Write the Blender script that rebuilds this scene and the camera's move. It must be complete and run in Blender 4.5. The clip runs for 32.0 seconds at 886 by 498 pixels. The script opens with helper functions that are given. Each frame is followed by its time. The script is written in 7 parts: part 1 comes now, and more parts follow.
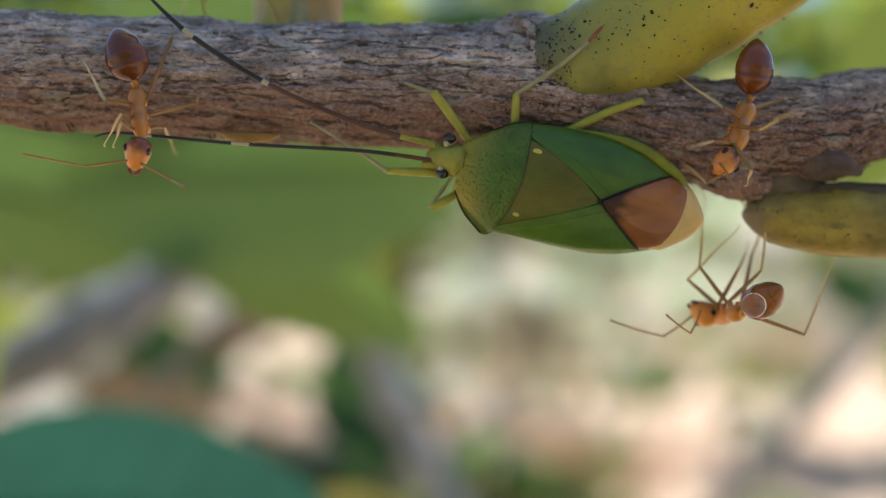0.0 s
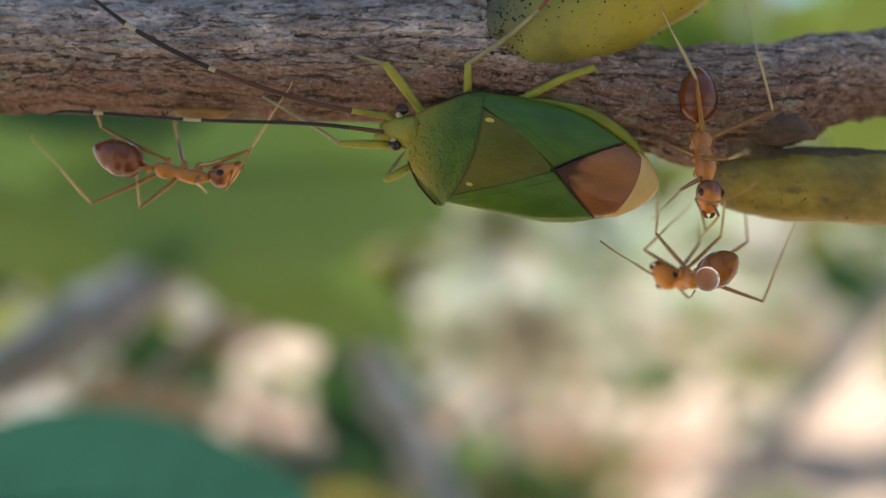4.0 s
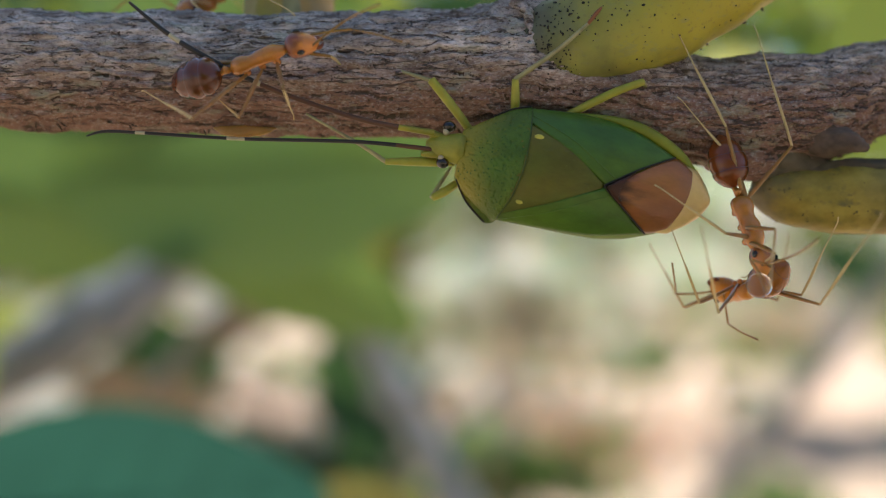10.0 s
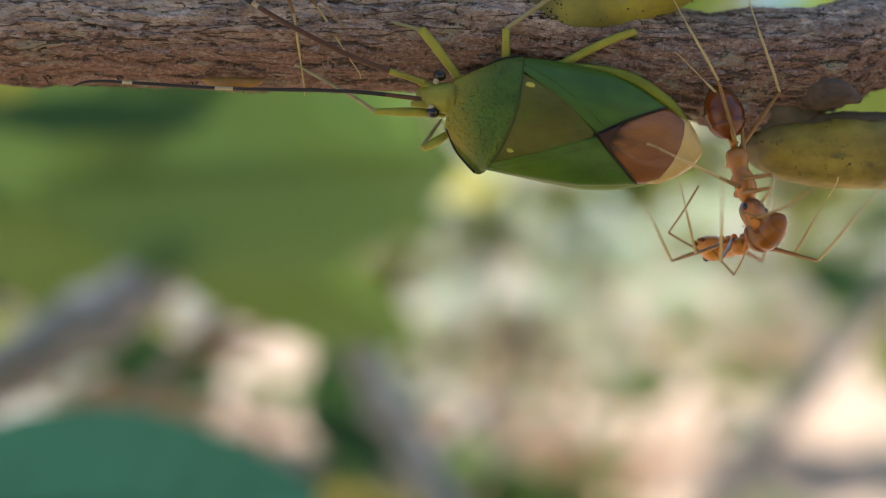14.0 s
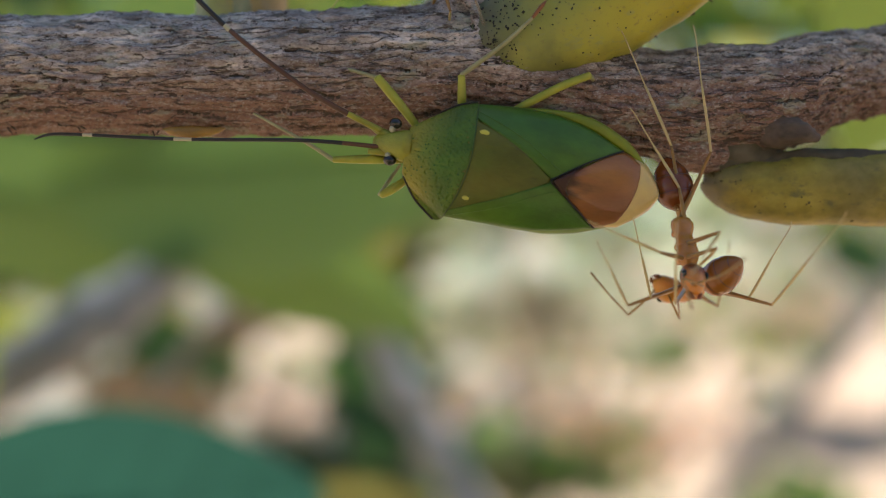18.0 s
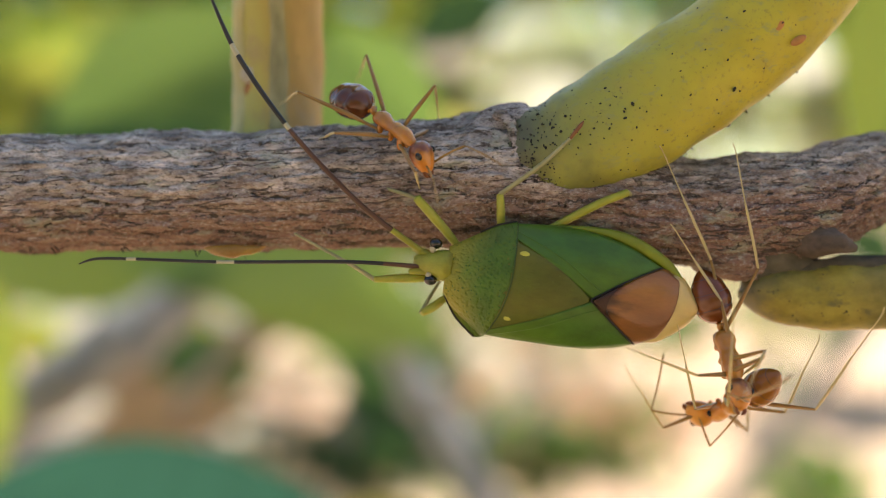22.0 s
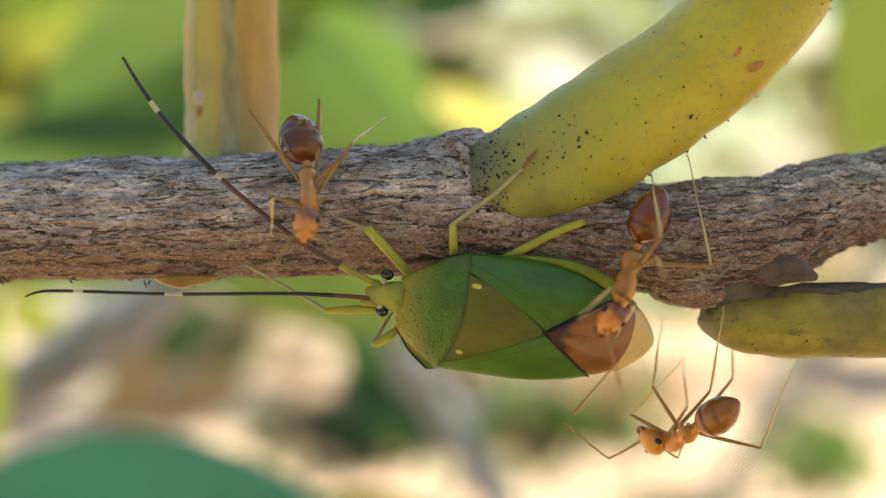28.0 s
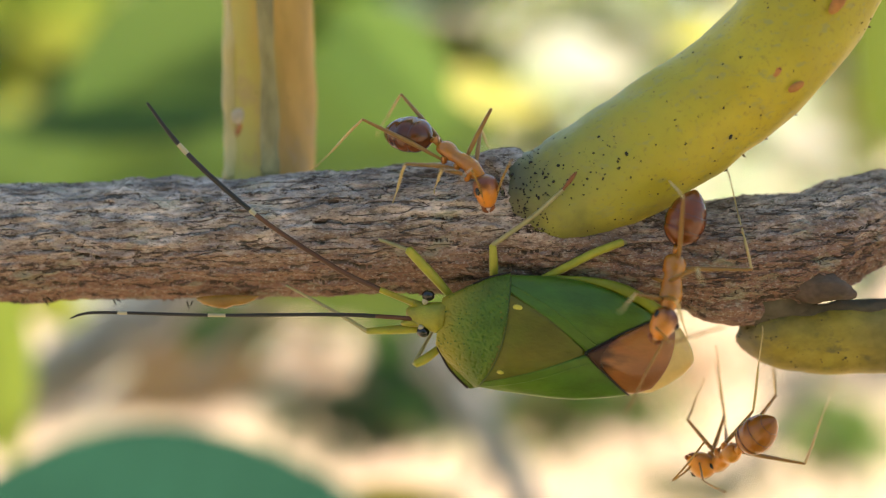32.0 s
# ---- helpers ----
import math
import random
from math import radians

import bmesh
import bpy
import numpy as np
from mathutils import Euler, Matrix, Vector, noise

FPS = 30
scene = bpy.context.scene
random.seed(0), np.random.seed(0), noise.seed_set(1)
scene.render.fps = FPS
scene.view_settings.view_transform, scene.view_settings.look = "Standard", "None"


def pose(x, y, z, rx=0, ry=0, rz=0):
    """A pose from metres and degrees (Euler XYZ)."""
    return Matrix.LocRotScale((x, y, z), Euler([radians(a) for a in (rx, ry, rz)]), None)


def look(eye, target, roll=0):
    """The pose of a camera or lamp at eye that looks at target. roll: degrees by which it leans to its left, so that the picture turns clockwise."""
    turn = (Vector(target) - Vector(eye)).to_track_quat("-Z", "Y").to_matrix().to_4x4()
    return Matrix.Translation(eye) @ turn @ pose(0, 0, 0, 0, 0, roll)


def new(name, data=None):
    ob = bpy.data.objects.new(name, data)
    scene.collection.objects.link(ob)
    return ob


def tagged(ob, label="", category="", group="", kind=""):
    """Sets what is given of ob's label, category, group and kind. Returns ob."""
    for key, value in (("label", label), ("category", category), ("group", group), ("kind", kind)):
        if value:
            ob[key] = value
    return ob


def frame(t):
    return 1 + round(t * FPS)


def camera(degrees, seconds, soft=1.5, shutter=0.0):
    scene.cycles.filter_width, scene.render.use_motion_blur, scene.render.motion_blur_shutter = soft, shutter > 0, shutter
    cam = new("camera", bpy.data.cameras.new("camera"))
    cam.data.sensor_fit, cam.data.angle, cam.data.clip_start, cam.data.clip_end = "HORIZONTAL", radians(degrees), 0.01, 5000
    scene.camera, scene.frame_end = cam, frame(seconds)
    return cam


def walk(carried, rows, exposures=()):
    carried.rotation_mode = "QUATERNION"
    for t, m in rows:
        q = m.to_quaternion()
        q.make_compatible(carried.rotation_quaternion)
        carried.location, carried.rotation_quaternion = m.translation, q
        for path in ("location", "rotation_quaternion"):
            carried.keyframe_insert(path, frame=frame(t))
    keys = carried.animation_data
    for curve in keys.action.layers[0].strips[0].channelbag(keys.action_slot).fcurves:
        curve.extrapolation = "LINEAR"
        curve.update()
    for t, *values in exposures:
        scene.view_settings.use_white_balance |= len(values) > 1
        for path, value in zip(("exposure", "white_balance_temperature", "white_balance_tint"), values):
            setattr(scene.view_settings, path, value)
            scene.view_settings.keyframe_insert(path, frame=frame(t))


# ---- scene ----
cam = camera(40.0, 32.0, soft=1.15)
# The focus lies on the insects; the lens opening is about two millimetres.
cam.data.dof.use_dof = True
cam.data.dof.focus_distance = 0.0524
cam.data.dof.aperture_fstop = 21.5
MM = 0.001
PATH = [
    (0.0, -0.00, -0.88, -0.00, -0.03, -0.58, 1.99),
    (0.5, 0.29, -0.96, -0.90, -0.12, -0.54, 1.85),
    (1.0, -0.46, -0.57, -2.97, -0.11, -0.26, 1.96),
    (1.5, -0.48, -0.91, -3.46, -0.05, -0.20, 1.87),
    (2.0, 0.45, -1.25, -2.45, 0.43, -0.86, 1.61),
    (2.5, 0.33, -1.10, -0.13, 0.55, -1.09, 1.58),
    (3.0, 1.94, -1.74, -2.42, 0.55, -0.42, 1.42),
    (3.5, 2.05, -0.75, -1.19, -0.03, -0.38, 0.83),
    (5.5, 1.18, -0.65, -2.47, -0.05, -0.74, 0.70),
    (6.0, 1.03, -0.52, -2.34, 0.27, -1.16, 0.57),
    (6.5, 1.59, -0.43, -1.96, 0.53, -1.38, 0.44),
    (7.0, 1.81, -0.60, -2.14, 0.53, -1.23, 0.67),
    (7.5, -0.07, -0.92, -2.18, 0.12, -1.25, 0.78),
    (8.0, -0.99, -0.44, -1.95, -0.06, -1.42, 0.68),
    (8.5, -1.04, -0.62, -1.22, 0.04, -1.52, 0.57),
    (9.0, -0.71, -0.25, -1.02, 0.00, -1.46, 0.31),
    (9.5, -2.09, 0.08, -2.45, -0.06, -0.92, 0.44),
    (10.0, -0.46, 0.10, 0.18, -0.40, -1.24, 0.20),
    (10.5, -0.98, 0.10, 2.40, -0.76, -1.23, 0.03),
    (11.0, -3.54, 0.50, -0.51, -1.57, 0.32, 0.56),
    (11.5, -1.16, 0.33, 0.69, -1.54, 0.21, 0.29),
    (12.0, -1.66, 0.13, 0.68, -1.52, 0.05, 0.17),
    (12.5, -1.62, 0.67, -1.11, -1.21, 0.14, 0.03),
    (13.0, 0.31, 0.26, -0.99, -0.79, 0.01, -0.12),
    (13.5, -0.41, 0.53, -2.11, -0.78, 0.17, 0.03),
    (14.0, -0.39, 0.61, -3.11, -0.79, 0.04, 0.15),
    (14.5, -1.29, 0.47, -3.33, -0.82, -0.28, 0.30),
    (15.0, -0.76, 0.02, -3.08, -0.66, -0.58, 0.34),
    (15.5, 0.60, -0.42, -2.90, -0.20, -0.74, 0.44),
    (17.5, 1.94, 0.13, -2.39, 0.19, -1.28, -0.33),
    (18.0, 2.52, 0.21, 0.12, 0.43, -1.33, -0.70),
    (18.5, 2.29, 0.28, 1.48, 0.49, -1.29, -0.86),
    (19.0, 2.97, -0.26, 2.90, 0.45, -1.24, -1.20),
    (19.5, 2.94, -0.27, 2.52, 0.29, -1.18, -1.19),
    (20.0, 2.47, 0.25, 2.29, 0.25, -1.03, -1.28),
    (20.5, 4.09, -1.18, 6.02, 0.54, -1.74, -1.55),
    (21.0, 1.75, -1.31, 5.58, 0.68, -1.68, -1.60),
    (21.5, 1.69, -0.77, 3.91, 0.85, -1.66, -1.47),
    (22.0, 1.29, -0.15, 6.18, 0.90, -2.28, -1.66),
    (22.5, 2.17, 0.30, 6.48, 1.13, -2.31, -1.81),
    (23.0, 0.62, 0.29, 6.52, 0.94, -2.53, -1.97),
    (23.5, 0.79, 0.08, 7.44, 0.80, -2.62, -2.08),
    (24.0, 3.28, 0.29, 7.77, 0.98, -2.61, -2.19),
    (24.5, 0.87, 0.82, 9.54, 0.89, -3.02, -1.95),
    (25.0, -1.01, 0.69, 8.05, 0.87, -2.63, -1.55),
    (25.5, -0.58, 0.61, 8.85, 1.03, -2.69, -1.71),
    (27.5, 2.79, 0.39, 8.65, 1.12, -3.36, -1.78),
    (28.0, 3.65, 0.99, 8.78, 1.20, -3.80, -1.94),
    (28.5, 2.75, 1.37, 8.45, 1.20, -4.22, -1.89),
    (29.0, 4.06, 0.44, 10.12, 1.61, -4.55, -2.25),
    (29.5, -0.39, 0.63, 8.50, 1.65, -4.25, -1.77),
    (30.0, 0.45, 0.40, 7.66, 1.62, -3.94, -1.81),
    (30.5, 3.53, 1.06, 9.27, 1.95, -4.41, -1.89),
    (31.0, 2.65, 1.26, 10.09, 1.87, -4.75, -2.02),
    (31.5, 2.98, 0.71, 10.10, 2.06, -4.73, -2.27),
    (32.0, 2.66, 0.74, 10.60, 1.97, -4.73, -2.32),
]
walk(cam, [(t, pose(x * MM, y * MM, z * MM, 90 + pitch, 0, yaw) @ pose(0, 0, 0, 0, 0, roll)) for t, x, y, z, yaw, pitch, roll in PATH],
     exposures=[(0.0, 0.43, 5950, 3), (15.5, 0.39, 5950, 3), (19.0, 0.40, 6350, 4), (20.0, 0.72, 6650, 5), (22.0, 0.86, 6950, 4), (25.0, 0.98, 7050, -1), (32.0, 0.92, 7100, -3)])

# ---- light ----
SUN_UP, SUN_TURN = 70.0, 20.0
world = bpy.data.worlds.new("sky")
scene.world = world
world.use_nodes = True
wn = world.node_tree.nodes
sky = wn.new("ShaderNodeTexSky")
sky.sky_type = "NISHITA"
sky.sun_disc = False
sky.sun_elevation, sky.sun_rotation = radians(SUN_UP), radians(SUN_TURN)
wn["Background"].inputs["Strength"].default_value = 0.15
world.node_tree.links.new(sky.outputs["Color"], wn["Background"].inputs["Color"])
sun = new("sun", bpy.data.lights.new("sun", "SUN"))
sun.data.energy, sun.data.angle, sun.data.color = 4.8, radians(3), (1.0, 0.96, 0.88)
sun.matrix_world = look((0, 0, 0), (-math.sin(radians(SUN_TURN)) * math.cos(radians(SUN_UP)), -math.cos(radians(SUN_TURN)) * math.cos(radians(SUN_UP)), -math.sin(radians(SUN_UP))))
sun.location = (0, 0, 3)


# ---- materials ----
def material(name, color, rough=0.5, dark=None, grain=(4.0, 4.0, 4.0), amount=0.35, fine=0.15, bump=0.2, bump_scale=3.0, metal=0.0,
             trans=0.0, grad=None, coat=0.0, sss=0.0, spots=None):
    """A surface whose colour varies at two scales; grain is in cycles per millimetre along each axis."""
    m = bpy.data.materials.new(name)
    m.use_nodes = True
    n, links = m.node_tree.nodes, m.node_tree.links
    b = n["Principled BSDF"]
    tc = n.new("ShaderNodeTexCoord")
    mp = n.new("ShaderNodeMapping")
    mp.inputs["Scale"].default_value = [g / MM for g in grain]
    links.new(tc.outputs["Object"], mp.inputs["Vector"])
    coarse = n.new("ShaderNodeTexNoise")
    coarse.inputs["Scale"].default_value, coarse.inputs["Detail"].default_value = 0.25, 3
    finer = n.new("ShaderNodeTexNoise")
    finer.inputs["Scale"].default_value, finer.inputs["Detail"].default_value = 1.0, 5
    for tex in (coarse, finer):
        links.new(mp.outputs["Vector"], tex.inputs["Vector"])
    dark = dark or tuple(c * 0.55 for c in color)
    ramp = n.new("ShaderNodeMapRange")
    ramp.inputs["From Min"].default_value, ramp.inputs["From Max"].default_value = 0.5 - 0.35 / 2, 0.5 + 0.35 / 2
    ramp.inputs["To Max"].default_value = amount * 2
    links.new(coarse.outputs["Fac"], ramp.inputs["Value"])
    mix = n.new("ShaderNodeMix")
    mix.data_type = "RGBA"
    mix.inputs["A"].default_value, mix.inputs["B"].default_value = (*color, 1), (*dark, 1)
    links.new(ramp.outputs["Result"], mix.inputs["Factor"])
    hsv = n.new("ShaderNodeHueSaturation")
    val = n.new("ShaderNodeMapRange")
    val.inputs["From Min"].default_value, val.inputs["From Max"].default_value = 0.3, 0.7
    val.inputs["To Min"].default_value, val.inputs["To Max"].default_value = 1 - fine, 1 + fine
    links.new(finer.outputs["Fac"], val.inputs["Value"])
    links.new(val.outputs["Result"], hsv.inputs["Value"])
    links.new(mix.outputs["Result"], hsv.inputs["Color"])
    last = hsv.outputs["Color"]
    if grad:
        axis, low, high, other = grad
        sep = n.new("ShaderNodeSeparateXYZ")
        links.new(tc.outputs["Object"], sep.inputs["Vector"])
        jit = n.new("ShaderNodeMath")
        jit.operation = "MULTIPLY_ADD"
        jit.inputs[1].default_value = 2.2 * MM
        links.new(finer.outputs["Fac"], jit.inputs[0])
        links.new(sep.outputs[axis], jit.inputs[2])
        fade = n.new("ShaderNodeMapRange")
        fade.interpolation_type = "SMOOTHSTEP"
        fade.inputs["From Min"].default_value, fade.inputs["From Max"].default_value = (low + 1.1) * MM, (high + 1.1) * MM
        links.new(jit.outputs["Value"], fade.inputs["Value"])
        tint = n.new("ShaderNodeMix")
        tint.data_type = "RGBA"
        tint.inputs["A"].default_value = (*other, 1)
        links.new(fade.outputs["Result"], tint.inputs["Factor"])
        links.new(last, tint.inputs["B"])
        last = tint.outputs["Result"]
    if spots:
        vor = n.new("ShaderNodeTexVoronoi")
        vor.inputs["Scale"].default_value = spots[0] / MM
        links.new(tc.outputs["Object"], vor.inputs["Vector"])
        cut = n.new("ShaderNodeMath")
        cut.operation = "LESS_THAN"
        cut.inputs[1].default_value = spots[1]
        links.new(vor.outputs["Distance"], cut.inputs[0])
        mix2 = n.new("ShaderNodeMix")
        mix2.data_type = "RGBA"
        mix2.inputs["B"].default_value = (*spots[2], 1)
        links.new(last, mix2.inputs["A"])
        links.new(cut.outputs["Value"], mix2.inputs["Factor"])
        last = mix2.outputs["Result"]
    links.new(last, b.inputs["Base Color"])
    b.inputs["Roughness"].default_value, b.inputs["Metallic"].default_value = rough, metal
    b.inputs["Transmission Weight"].default_value, b.inputs["Coat Weight"].default_value = trans, coat
    b.inputs["Specular IOR Level"].default_value = 0.32
    b.inputs["Coat Roughness"].default_value, b.inputs["Coat IOR"].default_value = 0.08, 1.5
    b.inputs["Subsurface Weight"].default_value = sss
    b.inputs["Subsurface Radius"].default_value = (0.8 * MM, 0.5 * MM, 0.2 * MM)
    b.inputs["Subsurface Scale"].default_value = 1.0
    if bump:
        bt = n.new("ShaderNodeTexNoise")
        bt.inputs["Scale"].default_value, bt.inputs["Detail"].default_value = bump_scale, 4
        links.new(mp.outputs["Vector"], bt.inputs["Vector"])
        bu = n.new("ShaderNodeBump")
        bu.inputs["Strength"].default_value, bu.inputs["Distance"].default_value = bump, 0.05 * MM
        links.new(bt.outputs["Fac"], bu.inputs["Height"])
        links.new(bu.outputs["Normal"], b.inputs["Normal"])
    return m


# Browner low down: weathering, with the underside's shade painted in by height.
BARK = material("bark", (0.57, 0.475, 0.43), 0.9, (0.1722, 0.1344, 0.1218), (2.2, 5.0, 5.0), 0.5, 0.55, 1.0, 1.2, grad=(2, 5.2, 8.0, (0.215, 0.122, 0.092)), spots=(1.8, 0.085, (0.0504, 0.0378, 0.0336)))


def add_cracks(m, stretch, width, color, strength):
    """Fine dark cracks along x in the bark's colour and relief."""
    n, links = m.node_tree.nodes, m.node_tree.links
    b = n["Principled BSDF"]
    tc = n["Texture Coordinate"]
    mp = n.new("ShaderNodeMapping")
    mp.inputs["Scale"].default_value = [s / MM for s in stretch]
    links.new(tc.outputs["Object"], mp.inputs["Vector"])
    last = b.inputs["Base Color"].links[0].from_socket
    for seed, w in ((0.0, width), (5.3, width * 0.8)):
        shift = n.new("ShaderNodeVectorMath")
        shift.inputs[1].default_value = (seed, seed, seed)
        links.new(mp.outputs["Vector"], shift.inputs[0])
        tex = n.new("ShaderNodeTexNoise")
        tex.inputs["Scale"].default_value, tex.inputs["Detail"].default_value, tex.inputs["Roughness"].default_value = 1.0 + seed * 0.2, 2, 0.4
        links.new(shift.outputs["Vector"], tex.inputs["Vector"])
        off = n.new("ShaderNodeMath")
        off.operation = "SUBTRACT"
        off.inputs[1].default_value = 0.5
        links.new(tex.outputs["Fac"], off.inputs[0])
        size = n.new("ShaderNodeMath")
        size.operation = "ABSOLUTE"
        links.new(off.outputs["Value"], size.inputs[0])
        line = n.new("ShaderNodeMapRange")
        line.inputs["From Max"].default_value = w
        line.inputs["To Min"].default_value, line.inputs["To Max"].default_value = strength, 0.0
        links.new(size.outputs["Value"], line.inputs["Value"])
        mix = n.new("ShaderNodeMix")
        mix.data_type = "RGBA"
        mix.inputs["B"].default_value = (*color, 1)
        links.new(last, mix.inputs["A"])
        links.new(line.outputs["Result"], mix.inputs["Factor"])
        last = mix.outputs["Result"]
    links.new(last, b.inputs["Base Color"])


add_cracks(BARK, (0.25, 2.6, 2.6), 0.012, (0.09, 0.06, 0.05), 0.5)


def add_flecks(m, scale, start, end, color, share):
    """Small irregular flecks over a surface, where a fine noise is between start and end."""
    n, links = m.node_tree.nodes, m.node_tree.links
    b, tc = n["Principled BSDF"], n["Texture Coordinate"]
    mp = n.new("ShaderNodeMapping")
    mp.inputs["Scale"].default_value = [s / MM for s in scale]
    links.new(tc.outputs["Object"], mp.inputs["Vector"])
    tex = n.new("ShaderNodeTexNoise")
    tex.inputs["Scale"].default_value, tex.inputs["Detail"].default_value, tex.inputs["Roughness"].default_value = 1.0, 4, 0.6
    links.new(mp.outputs["Vector"], tex.inputs["Vector"])
    fade = n.new("ShaderNodeMapRange")
    fade.inputs["From Min"].default_value, fade.inputs["From Max"].default_value = start, end
    fade.inputs["To Max"].default_value = share
    links.new(tex.outputs["Fac"], fade.inputs["Value"])
    mix = n.new("ShaderNodeMix")
    mix.data_type = "RGBA"
    mix.inputs["B"].default_value = (*color, 1)
    links.new(b.inputs["Base Color"].links[0].from_socket, mix.inputs["A"])
    links.new(fade.outputs["Result"], mix.inputs["Factor"])
    links.new(mix.outputs["Result"], b.inputs["Base Color"])


add_flecks(BARK, (2.2, 4.5, 4.5), 0.56, 0.68, (0.47, 0.45, 0.44), 0.4)
add_flecks(BARK, (7.0, 12.0, 12.0), 0.54, 0.66, (0.45, 0.41, 0.395), 0.5)
add_flecks(BARK, (5.0, 12.0, 12.0), 0.44, 0.35, (0.065, 0.048, 0.04), 0.75)
add_flecks(BARK, (1.6, 5.5, 5.5), 0.415, 0.34, (0.10, 0.07, 0.055), 0.8)
add_flecks(BARK, (0.5, 0.9, 0.9), 0.57, 0.68, (0.30, 0.32, 0.24), 0.5)
BUD = material("bud_scale", (0.15, 0.11, 0.085), 0.9, (0.085, 0.06, 0.046), (1.2, 2, 2), 0.5, 0.4, 0.8)
def split_bark(m, grain, width, color):
    """Fine broken splits that run along the wood, darker than the bark and sunk into it."""
    n, links = m.node_tree.nodes, m.node_tree.links
    b, tc = n["Principled BSDF"], n["Texture Coordinate"]
    mp = n.new("ShaderNodeMapping")
    mp.inputs["Scale"].default_value = [g / MM for g in grain]
    links.new(tc.outputs["Object"], mp.inputs["Vector"])
    line, where = n.new("ShaderNodeTexNoise"), n.new("ShaderNodeTexNoise")
    line.inputs["Scale"].default_value, line.inputs["Detail"].default_value, line.inputs["Distortion"].default_value = 1.0, 3.0, 0.0
    where.inputs["Scale"].default_value, where.inputs["Detail"].default_value = 1.7, 2.0
    for tex in (line, where):
        links.new(mp.outputs["Vector"], tex.inputs["Vector"])
    off, far, wide, depth = (n.new("ShaderNodeMath") for _ in range(4))
    off.operation, off.inputs[1].default_value = "SUBTRACT", 0.5
    far.operation = "ABSOLUTE"
    links.new(line.outputs["Fac"], off.inputs[0])
    links.new(off.outputs["Value"], far.inputs[0])
    span = n.new("ShaderNodeMapRange")
    span.inputs["From Min"].default_value, span.inputs["From Max"].default_value = 0.40, 0.62
    span.inputs["To Min"].default_value, span.inputs["To Max"].default_value = 0.0005, width
    links.new(where.outputs["Fac"], span.inputs["Value"])
    wide.operation = "DIVIDE"
    links.new(far.outputs["Value"], wide.inputs[0])
    links.new(span.outputs["Result"], wide.inputs[1])
    depth.operation, depth.use_clamp, depth.inputs[0].default_value = "SUBTRACT", True, 1.0
    links.new(wide.outputs["Value"], depth.inputs[1])
    mix = n.new("ShaderNodeMix")
    mix.data_type = "RGBA"
    mix.inputs["B"].default_value = (*color, 1)
    links.new(b.inputs["Base Color"].links[0].from_socket, mix.inputs["A"])
    links.new(depth.outputs["Value"], mix.inputs["Factor"])
    links.new(mix.outputs["Result"], b.inputs["Base Color"])
    bu = n.new("ShaderNodeBump")
    bu.invert = True
    bu.inputs["Strength"].default_value, bu.inputs["Distance"].default_value = 0.8, 0.14 * MM
    links.new(depth.outputs["Value"], bu.inputs["Height"])
    links.new(b.inputs["Normal"].links[0].from_socket, bu.inputs["Normal"])
    links.new(bu.outputs["Normal"], b.inputs["Normal"])


split_bark(BARK, (0.26, 2.1, 2.1), 0.045, (0.085, 0.058, 0.047))
BARK_CUT = material("bark_dark", (0.12, 0.085, 0.065), 0.95, (0.05, 0.035, 0.03), (2, 2, 2), 0.4, 0.3, 0.6)
STEM = material("green_stem", (0.475, 0.375, 0.0304), 0.46, (0.37, 0.315, 0.0304), (0.475, 0.475, 0.475), 0.45, 0.12, 0.3, 6.0, sss=0.15, grad=(0, 5.0, 15.0, (0.323, 0.3135, 0.0475)))
add_flecks(STEM, (0.7, 0.7, 0.7), 0.55, 0.7, (0.36, 0.30, 0.06), 0.5)
add_flecks(STEM, (5.0, 5.0, 5.0), 0.58, 0.70, (0.22, 0.17, 0.05), 0.6)
add_flecks(STEM, (1.6, 3.0, 3.0), 0.56, 0.66, (0.27, 0.27, 0.10), 0.6)


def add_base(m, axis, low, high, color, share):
    """Another skin colour towards one end, with an uneven border: for old bark creeping up a shoot and for shade
    painted on its underside.
    """
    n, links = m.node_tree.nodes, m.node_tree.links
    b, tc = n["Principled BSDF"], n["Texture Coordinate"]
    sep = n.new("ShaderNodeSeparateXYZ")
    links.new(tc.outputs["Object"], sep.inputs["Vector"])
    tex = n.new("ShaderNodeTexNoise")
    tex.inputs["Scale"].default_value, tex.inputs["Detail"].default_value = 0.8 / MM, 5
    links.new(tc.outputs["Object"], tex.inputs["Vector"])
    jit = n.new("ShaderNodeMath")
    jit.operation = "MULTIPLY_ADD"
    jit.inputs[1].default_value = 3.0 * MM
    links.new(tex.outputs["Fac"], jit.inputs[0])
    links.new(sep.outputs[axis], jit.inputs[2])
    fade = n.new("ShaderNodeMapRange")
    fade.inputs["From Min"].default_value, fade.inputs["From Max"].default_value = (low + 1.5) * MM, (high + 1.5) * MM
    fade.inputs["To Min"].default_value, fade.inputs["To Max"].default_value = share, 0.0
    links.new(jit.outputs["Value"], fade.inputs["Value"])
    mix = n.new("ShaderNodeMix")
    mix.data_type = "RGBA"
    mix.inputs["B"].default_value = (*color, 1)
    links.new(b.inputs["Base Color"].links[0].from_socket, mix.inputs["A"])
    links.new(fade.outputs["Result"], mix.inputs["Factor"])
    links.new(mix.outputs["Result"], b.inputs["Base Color"])


